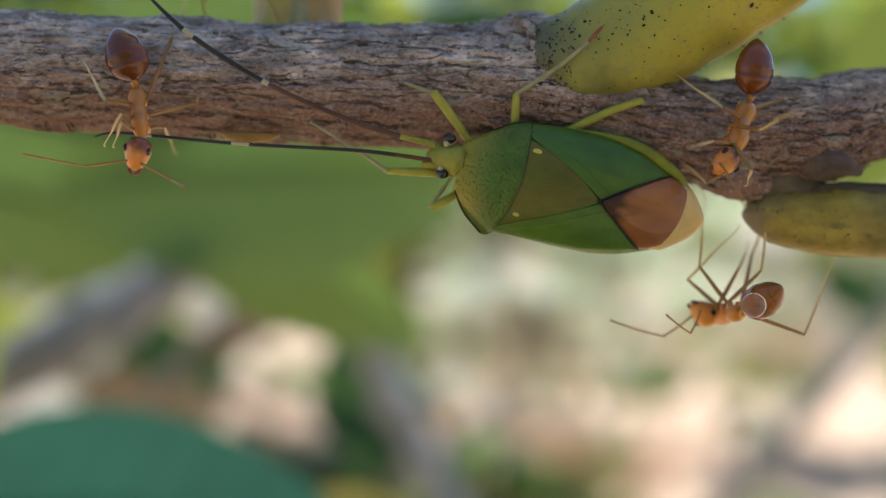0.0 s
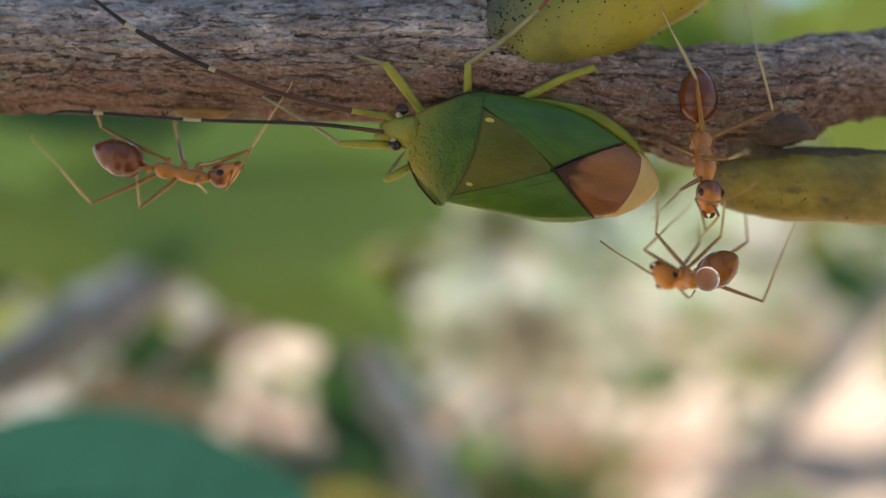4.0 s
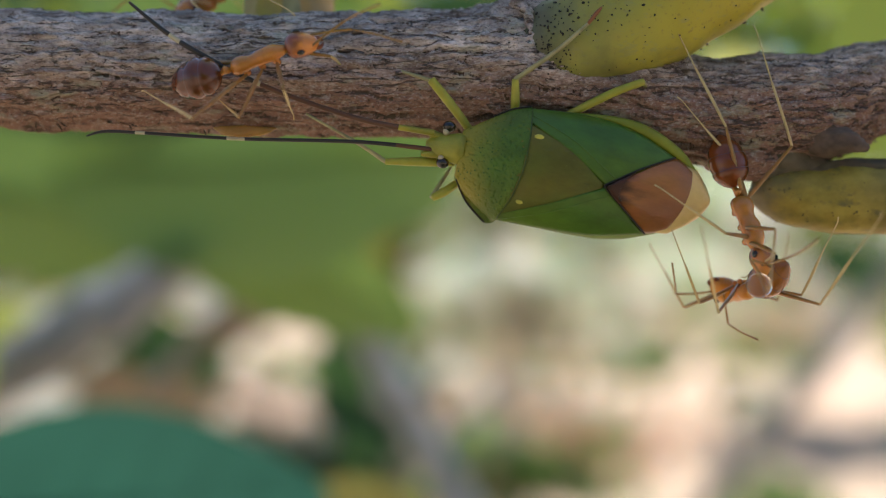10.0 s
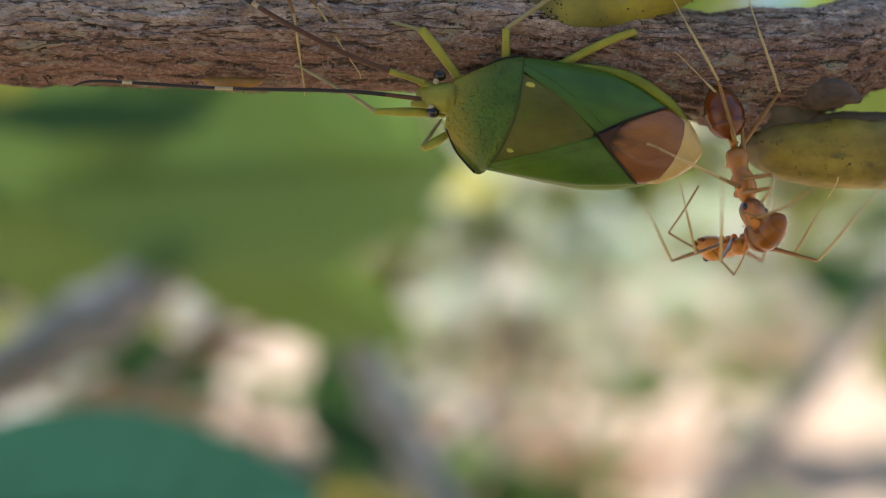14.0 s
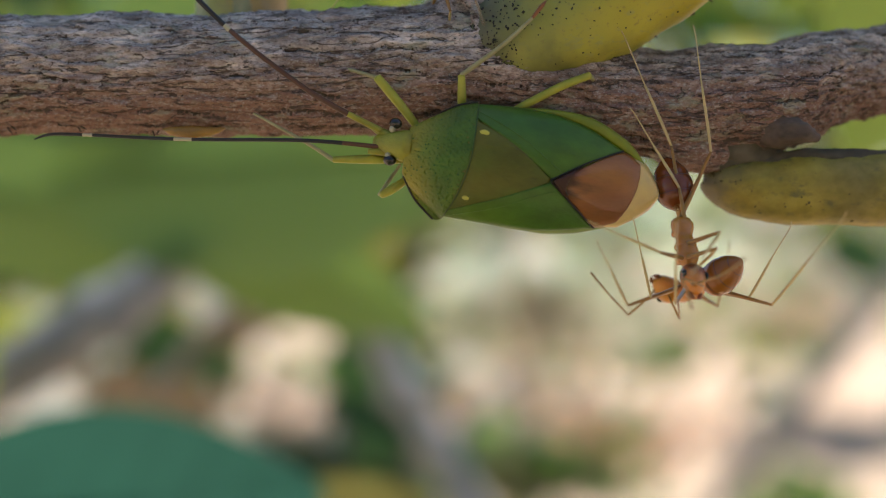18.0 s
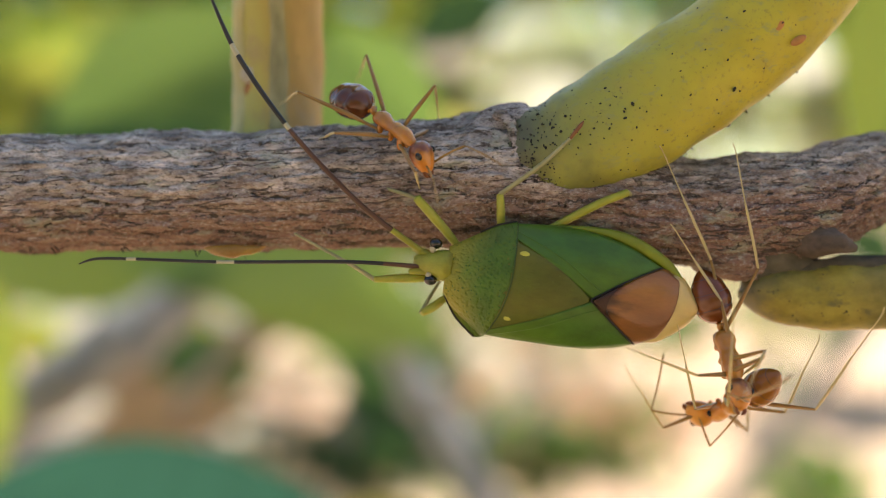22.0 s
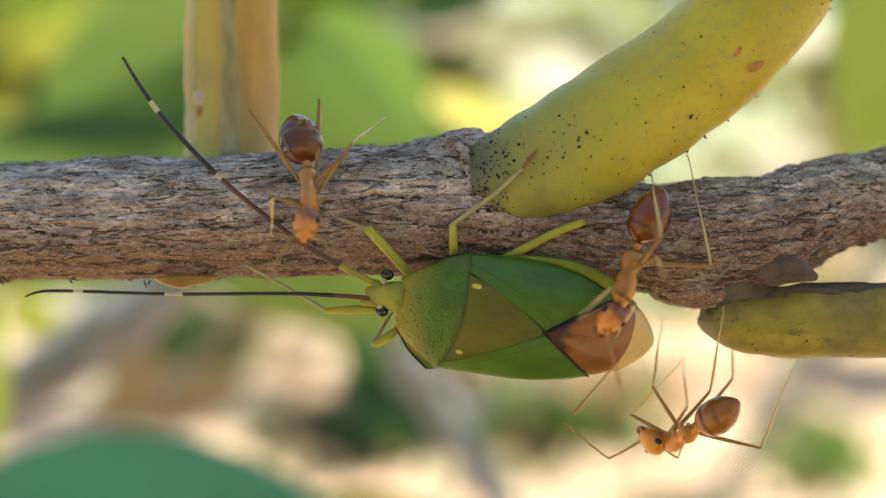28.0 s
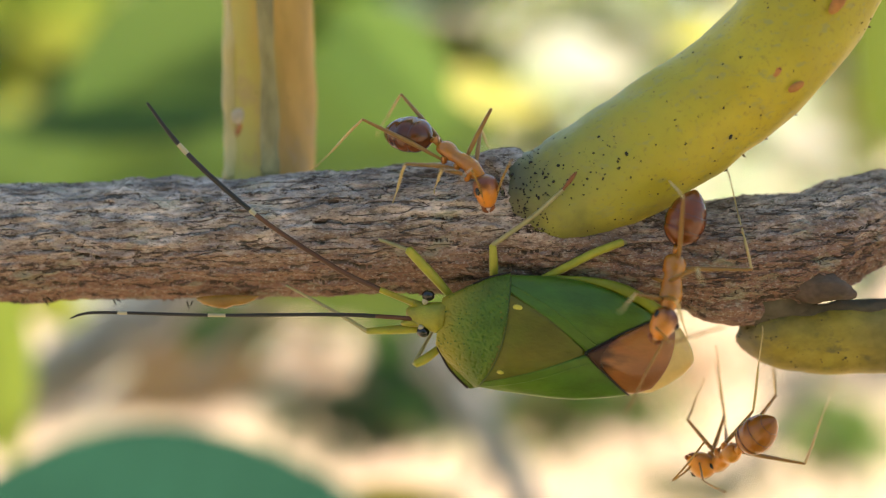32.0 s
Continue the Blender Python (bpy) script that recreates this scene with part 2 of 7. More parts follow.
add_base(STEM, 0, 4.4, 9.5, (0.19, 0.19, 0.06), 0.8)
add_base(STEM, 0, 4.0, 6.0, (0.10, 0.095, 0.055), 0.9)
# Shade under the shoot's base, painted into the skin by height.
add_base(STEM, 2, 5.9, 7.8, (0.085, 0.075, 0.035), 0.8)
STEM_DULL = material("dull_stem", (0.3255, 0.2465, 0.03069), 0.55, (0.1674, 0.1348, 0.04185), (1.2, 1.6, 1.6), 0.5, 0.3, 0.3, 5.0, sss=0.2, grad=(0, 13.8, 15.6, (0.1581, 0.1348, 0.0744)))
add_flecks(STEM_DULL, (1.0, 1.6, 1.6), 0.57, 0.70, (0.12, 0.10, 0.04), 0.8)
CORK = material("olive_cork", (0.115, 0.095, 0.062), 0.9, (0.065, 0.05, 0.035), (1.5, 1.5, 1.5), 0.45, 0.3, 0.5)
COLLAR = material("grey_green_collar", (0.31, 0.29, 0.11), 0.85, (0.18, 0.165, 0.09), (1.3, 1.3, 1.3), 0.45, 0.3, 0.5)
STEM_TAN = material("tan_stem", (0.45, 0.275, 0.065), 0.55, (0.36, 0.20, 0.055), (0.9, 0.9, 0.3), 0.45, 0.2, 0.3, 4.0, sss=0.1, grad=(0, -8.6, -6.6, (0.42, 0.34, 0.075)))
add_flecks(STEM_TAN, (0.6, 0.6, 0.4), 0.55, 0.68, (0.34, 0.22, 0.10), 0.6)
STRIPE = material("grey_stripe", (0.33, 0.27, 0.11), 0.7, (0.22, 0.19, 0.10), (2, 2, 0.6), 0.5, 0.3, 0.3)
SMUDGE = material("brown_smudge", (0.10, 0.08, 0.035), 0.8, None, (3, 3, 3), 0.3, 0.3, 0.0)
SPECK = material("black_speck", (0.03, 0.025, 0.02), 0.8, None, (3, 3, 3), 0.3, 0.3, 0.0)
BLEMISH = material("red_blemish", (0.44, 0.20, 0.05), 0.55, (0.30, 0.09, 0.035), (2, 2, 2), 0.5, 0.3, 0.1)
SCAR = material("pale_scar", (0.58, 0.52, 0.44), 0.8, (0.44, 0.36, 0.26), (2, 2, 2), 0.5, 0.2, 0.2)
PALE_STREAK = material("pale_streak", (0.52, 0.45, 0.26), 0.6, (0.45, 0.37, 0.16), (1, 1, 0.4), 0.5, 0.2, 0.2)
RESIN = material("resin", (0.44, 0.26, 0.06), 0.25, (0.26, 0.13, 0.035), (2, 2, 2), 0.5, 0.2, 0.1, trans=0.3)


def leaf_material(name, color, glow=0.4, dark=None, vein=0.12, rough=0.6, through_color=None):
    """A leaf blade that lets some light through."""
    m = material(name, color, rough, dark, (0.06, 0.06, 0.06), 0.4, vein, 0.3, 8.0)
    n, links = m.node_tree.nodes, m.node_tree.links
    out, b = n["Material Output"], n["Principled BSDF"]
    b.inputs["Specular IOR Level"].default_value = 0.3
    tr = n.new("ShaderNodeBsdfTranslucent")
    tr.inputs["Color"].default_value = (*(through_color or (min(1, color[0] * 1.9), min(1, color[1] * 1.7), color[2] * 1.1)), 1)
    mix = n.new("ShaderNodeMixShader")
    mix.inputs["Fac"].default_value = glow
    links.new(b.outputs["BSDF"], mix.inputs[1])
    links.new(tr.outputs["BSDF"], mix.inputs[2])
    links.new(mix.outputs["Shader"], out.inputs["Surface"])
    return m


BUG_WING = material("wing_green", (0.078, 0.138, 0.008), 0.42, (0.04232, 0.09936, 0.00828), (0.8, 1.6, 1.6), 0.5, 0.22, 0.45, 5.0, coat=0.1)
BUG_SHIELD = material("shield_green", (0.052, 0.112, 0.008), 0.5, (0.10, 0.115, 0.01), (0.76, 0.76, 0.76), 0.4, 0.3, 0.9, 9.0, coat=0.04, grad=(0, -4.5, -2.5, (0.235, 0.205, 0.018)), spots=(4.5, 0.17, (0.03, 0.08, 0.007)))
BUG_SCUTELLUM = material("scutellum_olive", (0.155, 0.118, 0.009), 0.46, (0.058, 0.078, 0.007), (0.55, 1.1, 1.1), 0.75, 0.3, 0.6, 8.0, coat=0.05, spots=(3.4, 0.10, (0.09, 0.10, 0.012)))
BUG_MEMBRANE = material("membrane_brown", (0.37, 0.145, 0.036), 0.28, (0.18, 0.058, 0.017), (0.7, 2.4, 2.4), 0.55, 0.22, 0.3, 3.0, coat=0.3, sss=0.2, grad=(0, 2.3, 3.5, (0.06, 0.02, 0.009)))
BUG_CORNER = material("membrane_corner", (0.05, 0.016, 0.008), 0.4, (0.03, 0.01, 0.006), (0.9, 0.9, 0.9), 0.4, 0.2, 0.2, 6.0)
BUG_RIM = material("membrane_rim", (0.66, 0.47, 0.20), 0.3, (0.52, 0.33, 0.12), (0.9, 0.9, 0.9), 0.4, 0.15, 0.15, 6.0, coat=0.3, sss=0.3)
BUG_YELLOW = material("edge_yellow", (0.22, 0.225, 0.016), 0.4, (0.13, 0.165, 0.014), (1.5, 1.5, 1.5), 0.4, 0.15, 0.1, 6.0, sss=0.2)
BUG_SPOT = material("spot_yellow", (0.50, 0.44, 0.07), 0.4, (0.36, 0.33, 0.05), (3, 3, 3), 0.4, 0.15, 0.0)
BUG_BLACK = material("seam_black", (0.02, 0.015, 0.012), 0.4, None, (3, 3, 3), 0.2, 0.1, 0.0)
BUG_SEAM = material("seam_olive", (0.045, 0.075, 0.012), 0.45, None, (3, 3, 3), 0.2, 0.1, 0.0)
BUG_BELLY = material("belly_green", (0.16, 0.24, 0.05), 0.5, None, (1, 1, 1), 0.3, 0.15, 0.1)
BUG_HEAD = material("head_yellow", (0.29, 0.26, 0.03), 0.4, (0.19, 0.20, 0.025), (1.5, 1.5, 1.5), 0.5, 0.25, 0.4, 8.0, sss=0.15)
BUG_LEG = material("leg_yellow", (0.32, 0.31, 0.045), 0.42, (0.25, 0.26, 0.03), (1.5, 1.5, 1.5), 0.4, 0.15, 0.2, 8.0, sss=0.25)
SHIN = material("shin_grey", (0.33, 0.30, 0.15), 0.55, (0.24, 0.21, 0.10), (2, 2, 2), 0.4, 0.2, 0.2, 8.0)
FOOT = material("foot_red", (0.24, 0.09, 0.035), 0.5, None, (2, 2, 2), 0.3, 0.2, 0.1)
BUG_EYE = material("eye_black", (0.012, 0.009, 0.008), 0.18, None, (2, 2, 2), 0.2, 0.1, 0.0, coat=0.5)
PALE = material("pale_band", (0.46, 0.40, 0.26), 0.5, None, (2, 2, 2), 0.2, 0.1, 0.0)
FEELER_DARK = material("feeler_dark", (0.03, 0.026, 0.024), 0.45, None, (2, 2, 2), 0.3, 0.2, 0.1)
FEELER_BROWN = material("feeler_brown", (0.10, 0.042, 0.022), 0.5, (0.07, 0.04, 0.025), (0.6, 2, 2), 0.4, 0.2, 0.1)
ANT_BODY = material("ant_amber", (0.46, 0.195, 0.03), 0.2, (0.26, 0.082, 0.012), (1.3, 1.3, 1.3), 0.5, 0.22, 0.3, 7.0, coat=0.4, sss=0.2)
ANT_GASTER = material("ant_brown", (0.075, 0.019, 0.006), 0.13, (0.18, 0.052, 0.010), (0.7, 0.7, 0.7), 0.4, 0.2, 0.15, 7.0, coat=0.35, sss=0.05, grad=(2, -0.95, 0.05, (0.26, 0.085, 0.015)))
ANT_BAND = material("ant_band", (0.06, 0.016, 0.006), 0.3, (0.05, 0.014, 0.006), (2, 2, 2), 0.4, 0.2, 0.1, coat=0.3)
ANT_AMBER = material("ant_amber_gaster", (0.17, 0.045, 0.008), 0.13, (0.085, 0.02, 0.006), (0.8, 0.8, 0.8), 0.6, 0.2, 0.15, 7.0, coat=0.25, sss=0.1)
ANT_HONEY = material("ant_honey", (0.55, 0.245, 0.03), 0.3, (0.42, 0.13, 0.012), (1.3, 1.3, 1.3), 0.5, 0.2, 0.3, 7.0, coat=0.3, sss=0.25)
ANT_PALE = material("ant_pale_gaster", (0.30, 0.105, 0.014), 0.14, (0.11, 0.03, 0.007), (0.9, 0.9, 0.9), 0.7, 0.2, 0.15, 7.0, coat=0.25, sss=0.15)
ANT_LEG = material("ant_thigh", (0.26, 0.14, 0.036), 0.35, (0.14, 0.075, 0.022), (1.3, 1.3, 1.3), 0.4, 0.2, 0.1, 7.0, coat=0.2, sss=0.2)
ANT_SHIN = material("ant_shin", (0.48, 0.36, 0.18), 0.45, (0.36, 0.25, 0.11), (0.8, 2, 2), 0.4, 0.15, 0.1, 7.0, sss=0.3)
ANT_HEAD = material("ant_head", (0.54, 0.20, 0.025), 0.3, (0.42, 0.13, 0.016), (1.3, 1.3, 1.3), 0.4, 0.2, 0.3, 7.0, coat=0.6, sss=0.1, grad=(0, 0.35, 1.0, (0.17, 0.042, 0.01)))
ANT_DARK = material("ant_jaw", (0.20, 0.06, 0.02), 0.35, None, (2, 2, 2), 0.3, 0.15, 0.1)
WATER = material("clear_liquid", (0.92, 0.88, 0.82), 0.02, (0.95, 0.92, 0.88), (1, 1, 1), 0.1, 0.02, 0.0, trans=1.0)
WATER.node_tree.nodes["Principled BSDF"].inputs["IOR"].default_value = 1.34
LEAF_OLIVE = leaf_material("leaf_olive", (0.1442, 0.2278, 0.0744), 0.45, (0.1302, 0.2093, 0.0651), vein=0.05)
LEAF_OCHRE = leaf_material("leaf_ochre", (0.13, 0.125, 0.05), 0.5, (0.085, 0.10, 0.04))
# Sunlight put into the blade colour: a brighter, yellower copy of LEAF_LIME.
LEAF_SUN = leaf_material("leaf_painted_sunlight", (0.70, 0.68, 0.17), 0.6, (0.55, 0.56, 0.12), through_color=(1.0, 0.98, 0.30))
LEAF_TEAL = leaf_material("leaf_teal", (0.0198, 0.0846, 0.0486), 0.12, (0.0162, 0.0684, 0.0396), rough=0.9)
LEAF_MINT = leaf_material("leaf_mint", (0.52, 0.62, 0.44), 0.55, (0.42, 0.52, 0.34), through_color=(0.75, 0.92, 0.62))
LEAF_GREEN = leaf_material("leaf_green", (0.09, 0.21, 0.03), 0.5, (0.05, 0.14, 0.025))
LEAF_LIME = leaf_material("leaf_lime", (0.30, 0.36, 0.08), 0.5, (0.20, 0.30, 0.06))
GREY_LEAF = leaf_material("leaf_grey", (0.24, 0.24, 0.19), 0.2, (0.17, 0.17, 0.13))
# LEAF_MID and LEAF_DARK put shade into the leaf green.
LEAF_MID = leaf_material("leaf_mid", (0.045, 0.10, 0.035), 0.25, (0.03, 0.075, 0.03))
LEAF_YELLOW = leaf_material("leaf_yellow", (0.24, 0.22, 0.05), 0.4, (0.18, 0.18, 0.05))
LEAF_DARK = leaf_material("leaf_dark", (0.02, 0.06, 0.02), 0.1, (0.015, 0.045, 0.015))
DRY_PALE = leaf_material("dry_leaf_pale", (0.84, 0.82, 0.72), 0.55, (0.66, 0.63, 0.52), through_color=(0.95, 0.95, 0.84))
DRY_PINK = leaf_material("dry_leaf_pink", (0.88, 0.67, 0.54), 0.5, (0.72, 0.52, 0.41), through_color=(0.97, 0.80, 0.64))
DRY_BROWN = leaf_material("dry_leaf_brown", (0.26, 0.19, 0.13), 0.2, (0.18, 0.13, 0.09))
LEAF_SPRING = leaf_material("leaf_spring", (0.22, 0.29, 0.07), 0.5, (0.16, 0.23, 0.055))
LEAF_SAGE = leaf_material("leaf_sage", (0.28, 0.29, 0.16), 0.3, (0.20, 0.22, 0.11))
GREY_TWIG = material("grey_twig", (0.30, 0.295, 0.30), 0.85, (0.20, 0.19, 0.185), (0.2, 0.2, 0.2), 0.45, 0.3, 0.3)
DARK_TWIG = material("dark_twig", (0.25, 0.225, 0.19), 0.9, (0.16, 0.135, 0.11), (0.2, 0.2, 0.2), 0.45, 0.3, 0.3)
GROUND = material("litter_ground", (0.73, 0.45, 0.33), 0.95, (0.45, 0.34, 0.22), (0.012, 0.012, 0.012), 0.5, 0.25, 0.5, 6.0)



# ---- building helpers ----
def part(name, bm, mat, parent=None, label="", smooth=True):
    """Links a bmesh, drawn in millimetres, as one mesh under a thing or a part."""
    mesh = bpy.data.meshes.new(name)
    bmesh.ops.scale(bm, vec=(MM, MM, MM), verts=bm.verts)
    bmesh.ops.recalc_face_normals(bm, faces=bm.faces)
    bm.to_mesh(mesh)
    bm.free()
    for f in mesh.polygons:
        f.use_smooth = smooth
    mesh.materials.append(mat)
    ob = new(name, mesh)
    ob.parent = parent
    if label:
        ob["label"] = label
    return ob


def thing(name, label, category, at=(0, 0, 0), group="", kind=""):
    ob = new(name)
    ob.empty_display_size = 0.002
    ob.location = Vector(at) * MM
    return tagged(ob, label, category, group, kind)


def spline(points, n):
    """n + 1 points along a smooth curve through the given ones (any number of coordinates)."""
    p = np.array(points, float)
    k = len(p) - 1
    out = []
    for i in range(n + 1):
        u = i / n * k
        j = min(int(u), k - 1)
        f = u - j
        a, b, c, d = p[max(j - 1, 0)], p[j], p[j + 1], p[min(j + 2, k)]
        out.append(0.5 * (2 * b + (c - a) * f + (2 * a - 5 * b + 4 * c - d) * f * f + (3 * b - a - 3 * c + d) * f ** 3))
    return np.array(out)


def tube(points, n=24, seg=12, rough=None, ends=True, bm=None, flat=1.0):
    """A tube along a smooth curve of (x, y, z, radius); rough(place, along, turn) moves the skin outwards."""
    bm = bm or bmesh.new()
    c = spline(points, n)
    rings = []
    side = Vector((0, 1, 0))
    for i, (x, y, z, r) in enumerate(c):
        way = Vector(c[min(i + 1, n)][:3] - c[max(i - 1, 0)][:3]).normalized()
        side = (side - way * side.dot(way)).normalized()
        up = way.cross(side)
        ring = []
        for k in range(seg):
            a = 2 * math.pi * k / seg
            out = side * math.cos(a) * flat + up * math.sin(a)
            place = Vector((x, y, z)) + out * r
            if rough:
                place += out * rough(place, i / n, a)
            ring.append(bm.verts.new(place))
        rings.append(ring)
    for p, q in zip(rings, rings[1:]):
        for k in range(seg):
            bm.faces.new((p[k], p[(k + 1) % seg], q[(k + 1) % seg], q[k]))
    if ends:
        for ring, (x, y, z, r), s in ((rings[0], c[0], -1), (rings[-1], c[-1], 1)):
            i = 0 if s < 0 else n
            way = Vector(c[min(i + 1, n)][:3] - c[max(i - 1, 0)][:3]).normalized() * s
            tip = bm.verts.new(Vector((x, y, z)) + way * r * 0.5)
            for k in range(seg):
                bm.faces.new((ring[k], ring[(k + 1) % seg], tip))
    return bm


def blob(profile, seg=16, wide=1.0, high=1.0, bend=0.0, bm=None, at=(0, 0, 0)):
    """A body of rings along x: profile rows are (x, radius, z shift)."""
    bm = bm or bmesh.new()
    rings = []
    for x, r, dz in profile:
        ring = [bm.verts.new(Vector(at) + Vector((x, r * wide * math.cos(2 * math.pi * k / seg), dz + r * high * math.sin(2 * math.pi * k / seg)))) for k in range(seg)]
        rings.append(ring)
    for p, q in zip(rings, rings[1:]):
        for k in range(seg):
            bm.faces.new((p[k], p[(k + 1) % seg], q[(k + 1) % seg], q[k]))
    bm.faces.new(rings[0])
    bm.faces.new(rings[-1])
    return bm


def ball(r, at=(0, 0, 0), squash=(1, 1, 1), u=12, v=8, bm=None):
    bm = bm or bmesh.new()
    bmesh.ops.create_uvsphere(bm, u_segments=u, v_segments=v, radius=1.0, matrix=Matrix.Translation(at) @ Matrix.Diagonal((r * squash[0], r * squash[1], r * squash[2], 1)))
    return bm


# ---- branch and stems ----
def bark_rough(depth):
    def rough(p, along, a):
        lump = noise.noise(p * 0.35) * 0.22 + noise.noise(Vector((p.x * 0.9, p.y * 1.5, p.z * 1.5))) * 0.07
        grain_ = noise.noise(Vector((p.x * 2.0, p.y * 6.0, p.z * 6.0))) + 0.7 * noise.noise(Vector((p.x * 5, p.y * 9.0, p.z * 9.0)))
        flake = max(0.0, noise.noise(Vector((p.x * 0.8, p.y * 3.2, p.z * 3.2 + 11)))) ** 0.5
        return depth * (lump + 0.075 * grain_ + 0.15 * flake)
    return rough


def bark_crack(p, a):
    """How deep (0 to 1) the bark is split: broken lines that run along the branch, a few across, and the step of each plate."""
    deep = 0.0
    wave = 0.55 * noise.noise(Vector((p.x * 0.35, a * 0.8, 1.0))) + 0.20 * noise.noise(Vector((p.x * 1.3, a * 2.0, 5.0))) + 0.10 * noise.noise(Vector((p.x * 4.0, a * 5.0, 8.0)))
    row = a / (2 * math.pi) * 19 + wave * 0.9
    frac, plate = row - math.floor(row), math.floor(row) % 19
    on = noise.noise(Vector((p.x * 0.4, plate * 7.3, 2.0))) + 0.6 * noise.noise(Vector((p.x * 1.3, plate * 3.1, 9.0)))
    deep = max(0.0, 1 - min(frac, 1 - frac) / 0.10) * min(1.0, max(0.0, 0.0 + 3.0 * on))
    row2 = a / (2 * math.pi) * 31 + wave * 1.9 + 0.4
    f2, plate2 = row2 - math.floor(row2), math.floor(row2) % 31
    on2 = noise.noise(Vector((p.x * 0.9, plate2 * 5.3, 4.0)))
    deep = max(deep, 0.8 * max(0.0, 1 - min(f2, 1 - f2) / 0.2) * min(1.0, max(0.0, 4.0 * on2 - 0.75)))
    return deep, 0.5 - frac


def bark_tube(points, n, seg):
    """A tube of bark with split plates; the floor of each crack is dark."""
    base, cracks = bark_rough(1.0), []

    def rough(p, along, a):
        deep, step = bark_crack(p, a)
        cracks.append(deep)
        return base(p, along, a) + 0.11 * step - 0.28 * deep
    bm = tube(points, n, seg, rough)
    bm.verts.index_update()
    for f in bm.faces:
        if sum(cracks[v.index] for v in f.verts if v.index < len(cracks)) > 1.6:
            f.material_index = 1
    return bm


BRANCH_LINE = [(-46, 57, 8.0, 2.6), (-30, 56.3, 7.4, 2.6), (-17.86, 56, 7.08, 2.62), (-7.39, 56, 6.94, 2.70), (0.45, 56, 7.03, 2.85), (3.3, 56, 6.95, 3.05),
               (6.95, 56, 6.26, 2.75), (10.84, 56, 5.40, 2.42), (14.0, 56, 5.2, 2.55), (16.8, 56, 5.5, 2.45), (20.25, 56.8, 6.54, 2.07), (23.75, 58.0, 7.10, 2.03), (36, 61, 9.9, 2.0), (51, 64, 13.2, 1.9)]
branch = thing("branch", "grey-brown woody branch with cracked bark, yellow shoots growing from it", "branch", (0, 56, 7))
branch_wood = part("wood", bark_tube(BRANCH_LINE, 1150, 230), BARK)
branch_wood.data.materials.append(BARK_CUT)
branch_wood.parent = branch
branch_wood.location = (0, -56 * MM, -7 * MM)


def chips(line, count, seed, low, high):
    """Loose flakes and fibres of bark scattered over a branch."""
    rnd = random.Random(seed)
    c = spline(line, 400)
    bm = bmesh.new()
    skin = bark_rough(1.0)
    for _ in range(count):
        i = rnd.randrange(60, 340)
        x, y, z, r = c[i]
        way = Vector(c[i + 1][:3] - c[i - 1][:3]).normalized()
        side = (Vector((0, 1, 0)) - way * way.y).normalized()
        up = way.cross(side)
        a = rnd.uniform(math.pi * 0.42, math.pi * 1.62)
        out = side * math.cos(a) + up * math.sin(a)
        p = Vector((x, y, z)) + out * r
        p += out * (skin(p, 0, a) + 0.02)
        s = rnd.uniform(low, high)
        f = way * s * rnd.uniform(0.8, 2.4) + out * s * rnd.uniform(-0.3, 0.8)
        w = out.cross(way) * s * rnd.uniform(0.25, 0.7)
        h = out * s * rnd.uniform(0.2, 0.5)
        v = [bm.verts.new(p + q) for q in (f, w, -f, -w, h, -h)]
        for k in range(4):
            bm.faces.new((v[k], v[(k + 1) % 4], v[4]))
            bm.faces.new((v[(k + 1) % 4], v[k], v[5]))
    return bm


loose = part("bark_debris", chips(BRANCH_LINE, 2600, 31, 0.03, 0.12), BARK, branch, "loose flakes of bark", smooth=False)
loose["kind"] = "stuff"
loose.location = branch_wood.location
node_shoulder = part("node", tube([(1.6, 55.4, 8.4, 1.3), (3.6, 55.2, 9.2, 1.25), (4.6, 54.6, 9.0, 0.9)], 60, 70, bark_rough(0.8)), BARK, branch)
node_shoulder.location = branch_wood.location

lip = part("bark_lip", tube([(3.0, 54.3, 10.0, 0.22), (3.6, 53.75, 9.4, 0.24), (3.75, 53.4, 8.4, 0.2), (3.85, 53.4, 7.2, 0.24), (4.4, 53.7, 6.2, 0.3), (5.3, 53.9, 5.6, 0.26)], 120, 24, bark_rough(0.8)), BARK, branch)
lip.location = branch_wood.location
fork_lump = part("node", tube([(11.0, 55.9, 4.6, 1.0), (12.4, 55.5, 3.75, 1.2), (13.6, 55.3, 3.35, 1.15), (14.9, 55.2, 2.95, 0.85)], 90, 80, bark_rough(0.8)), BARK, branch)
fork_lump.location = branch_wood.location


def stem_rough(amount):
    def rough(p, along, a):
        return amount * (noise.noise(p * 0.6) * 0.16 + noise.noise(p * 2.4) * 0.03)
    return rough


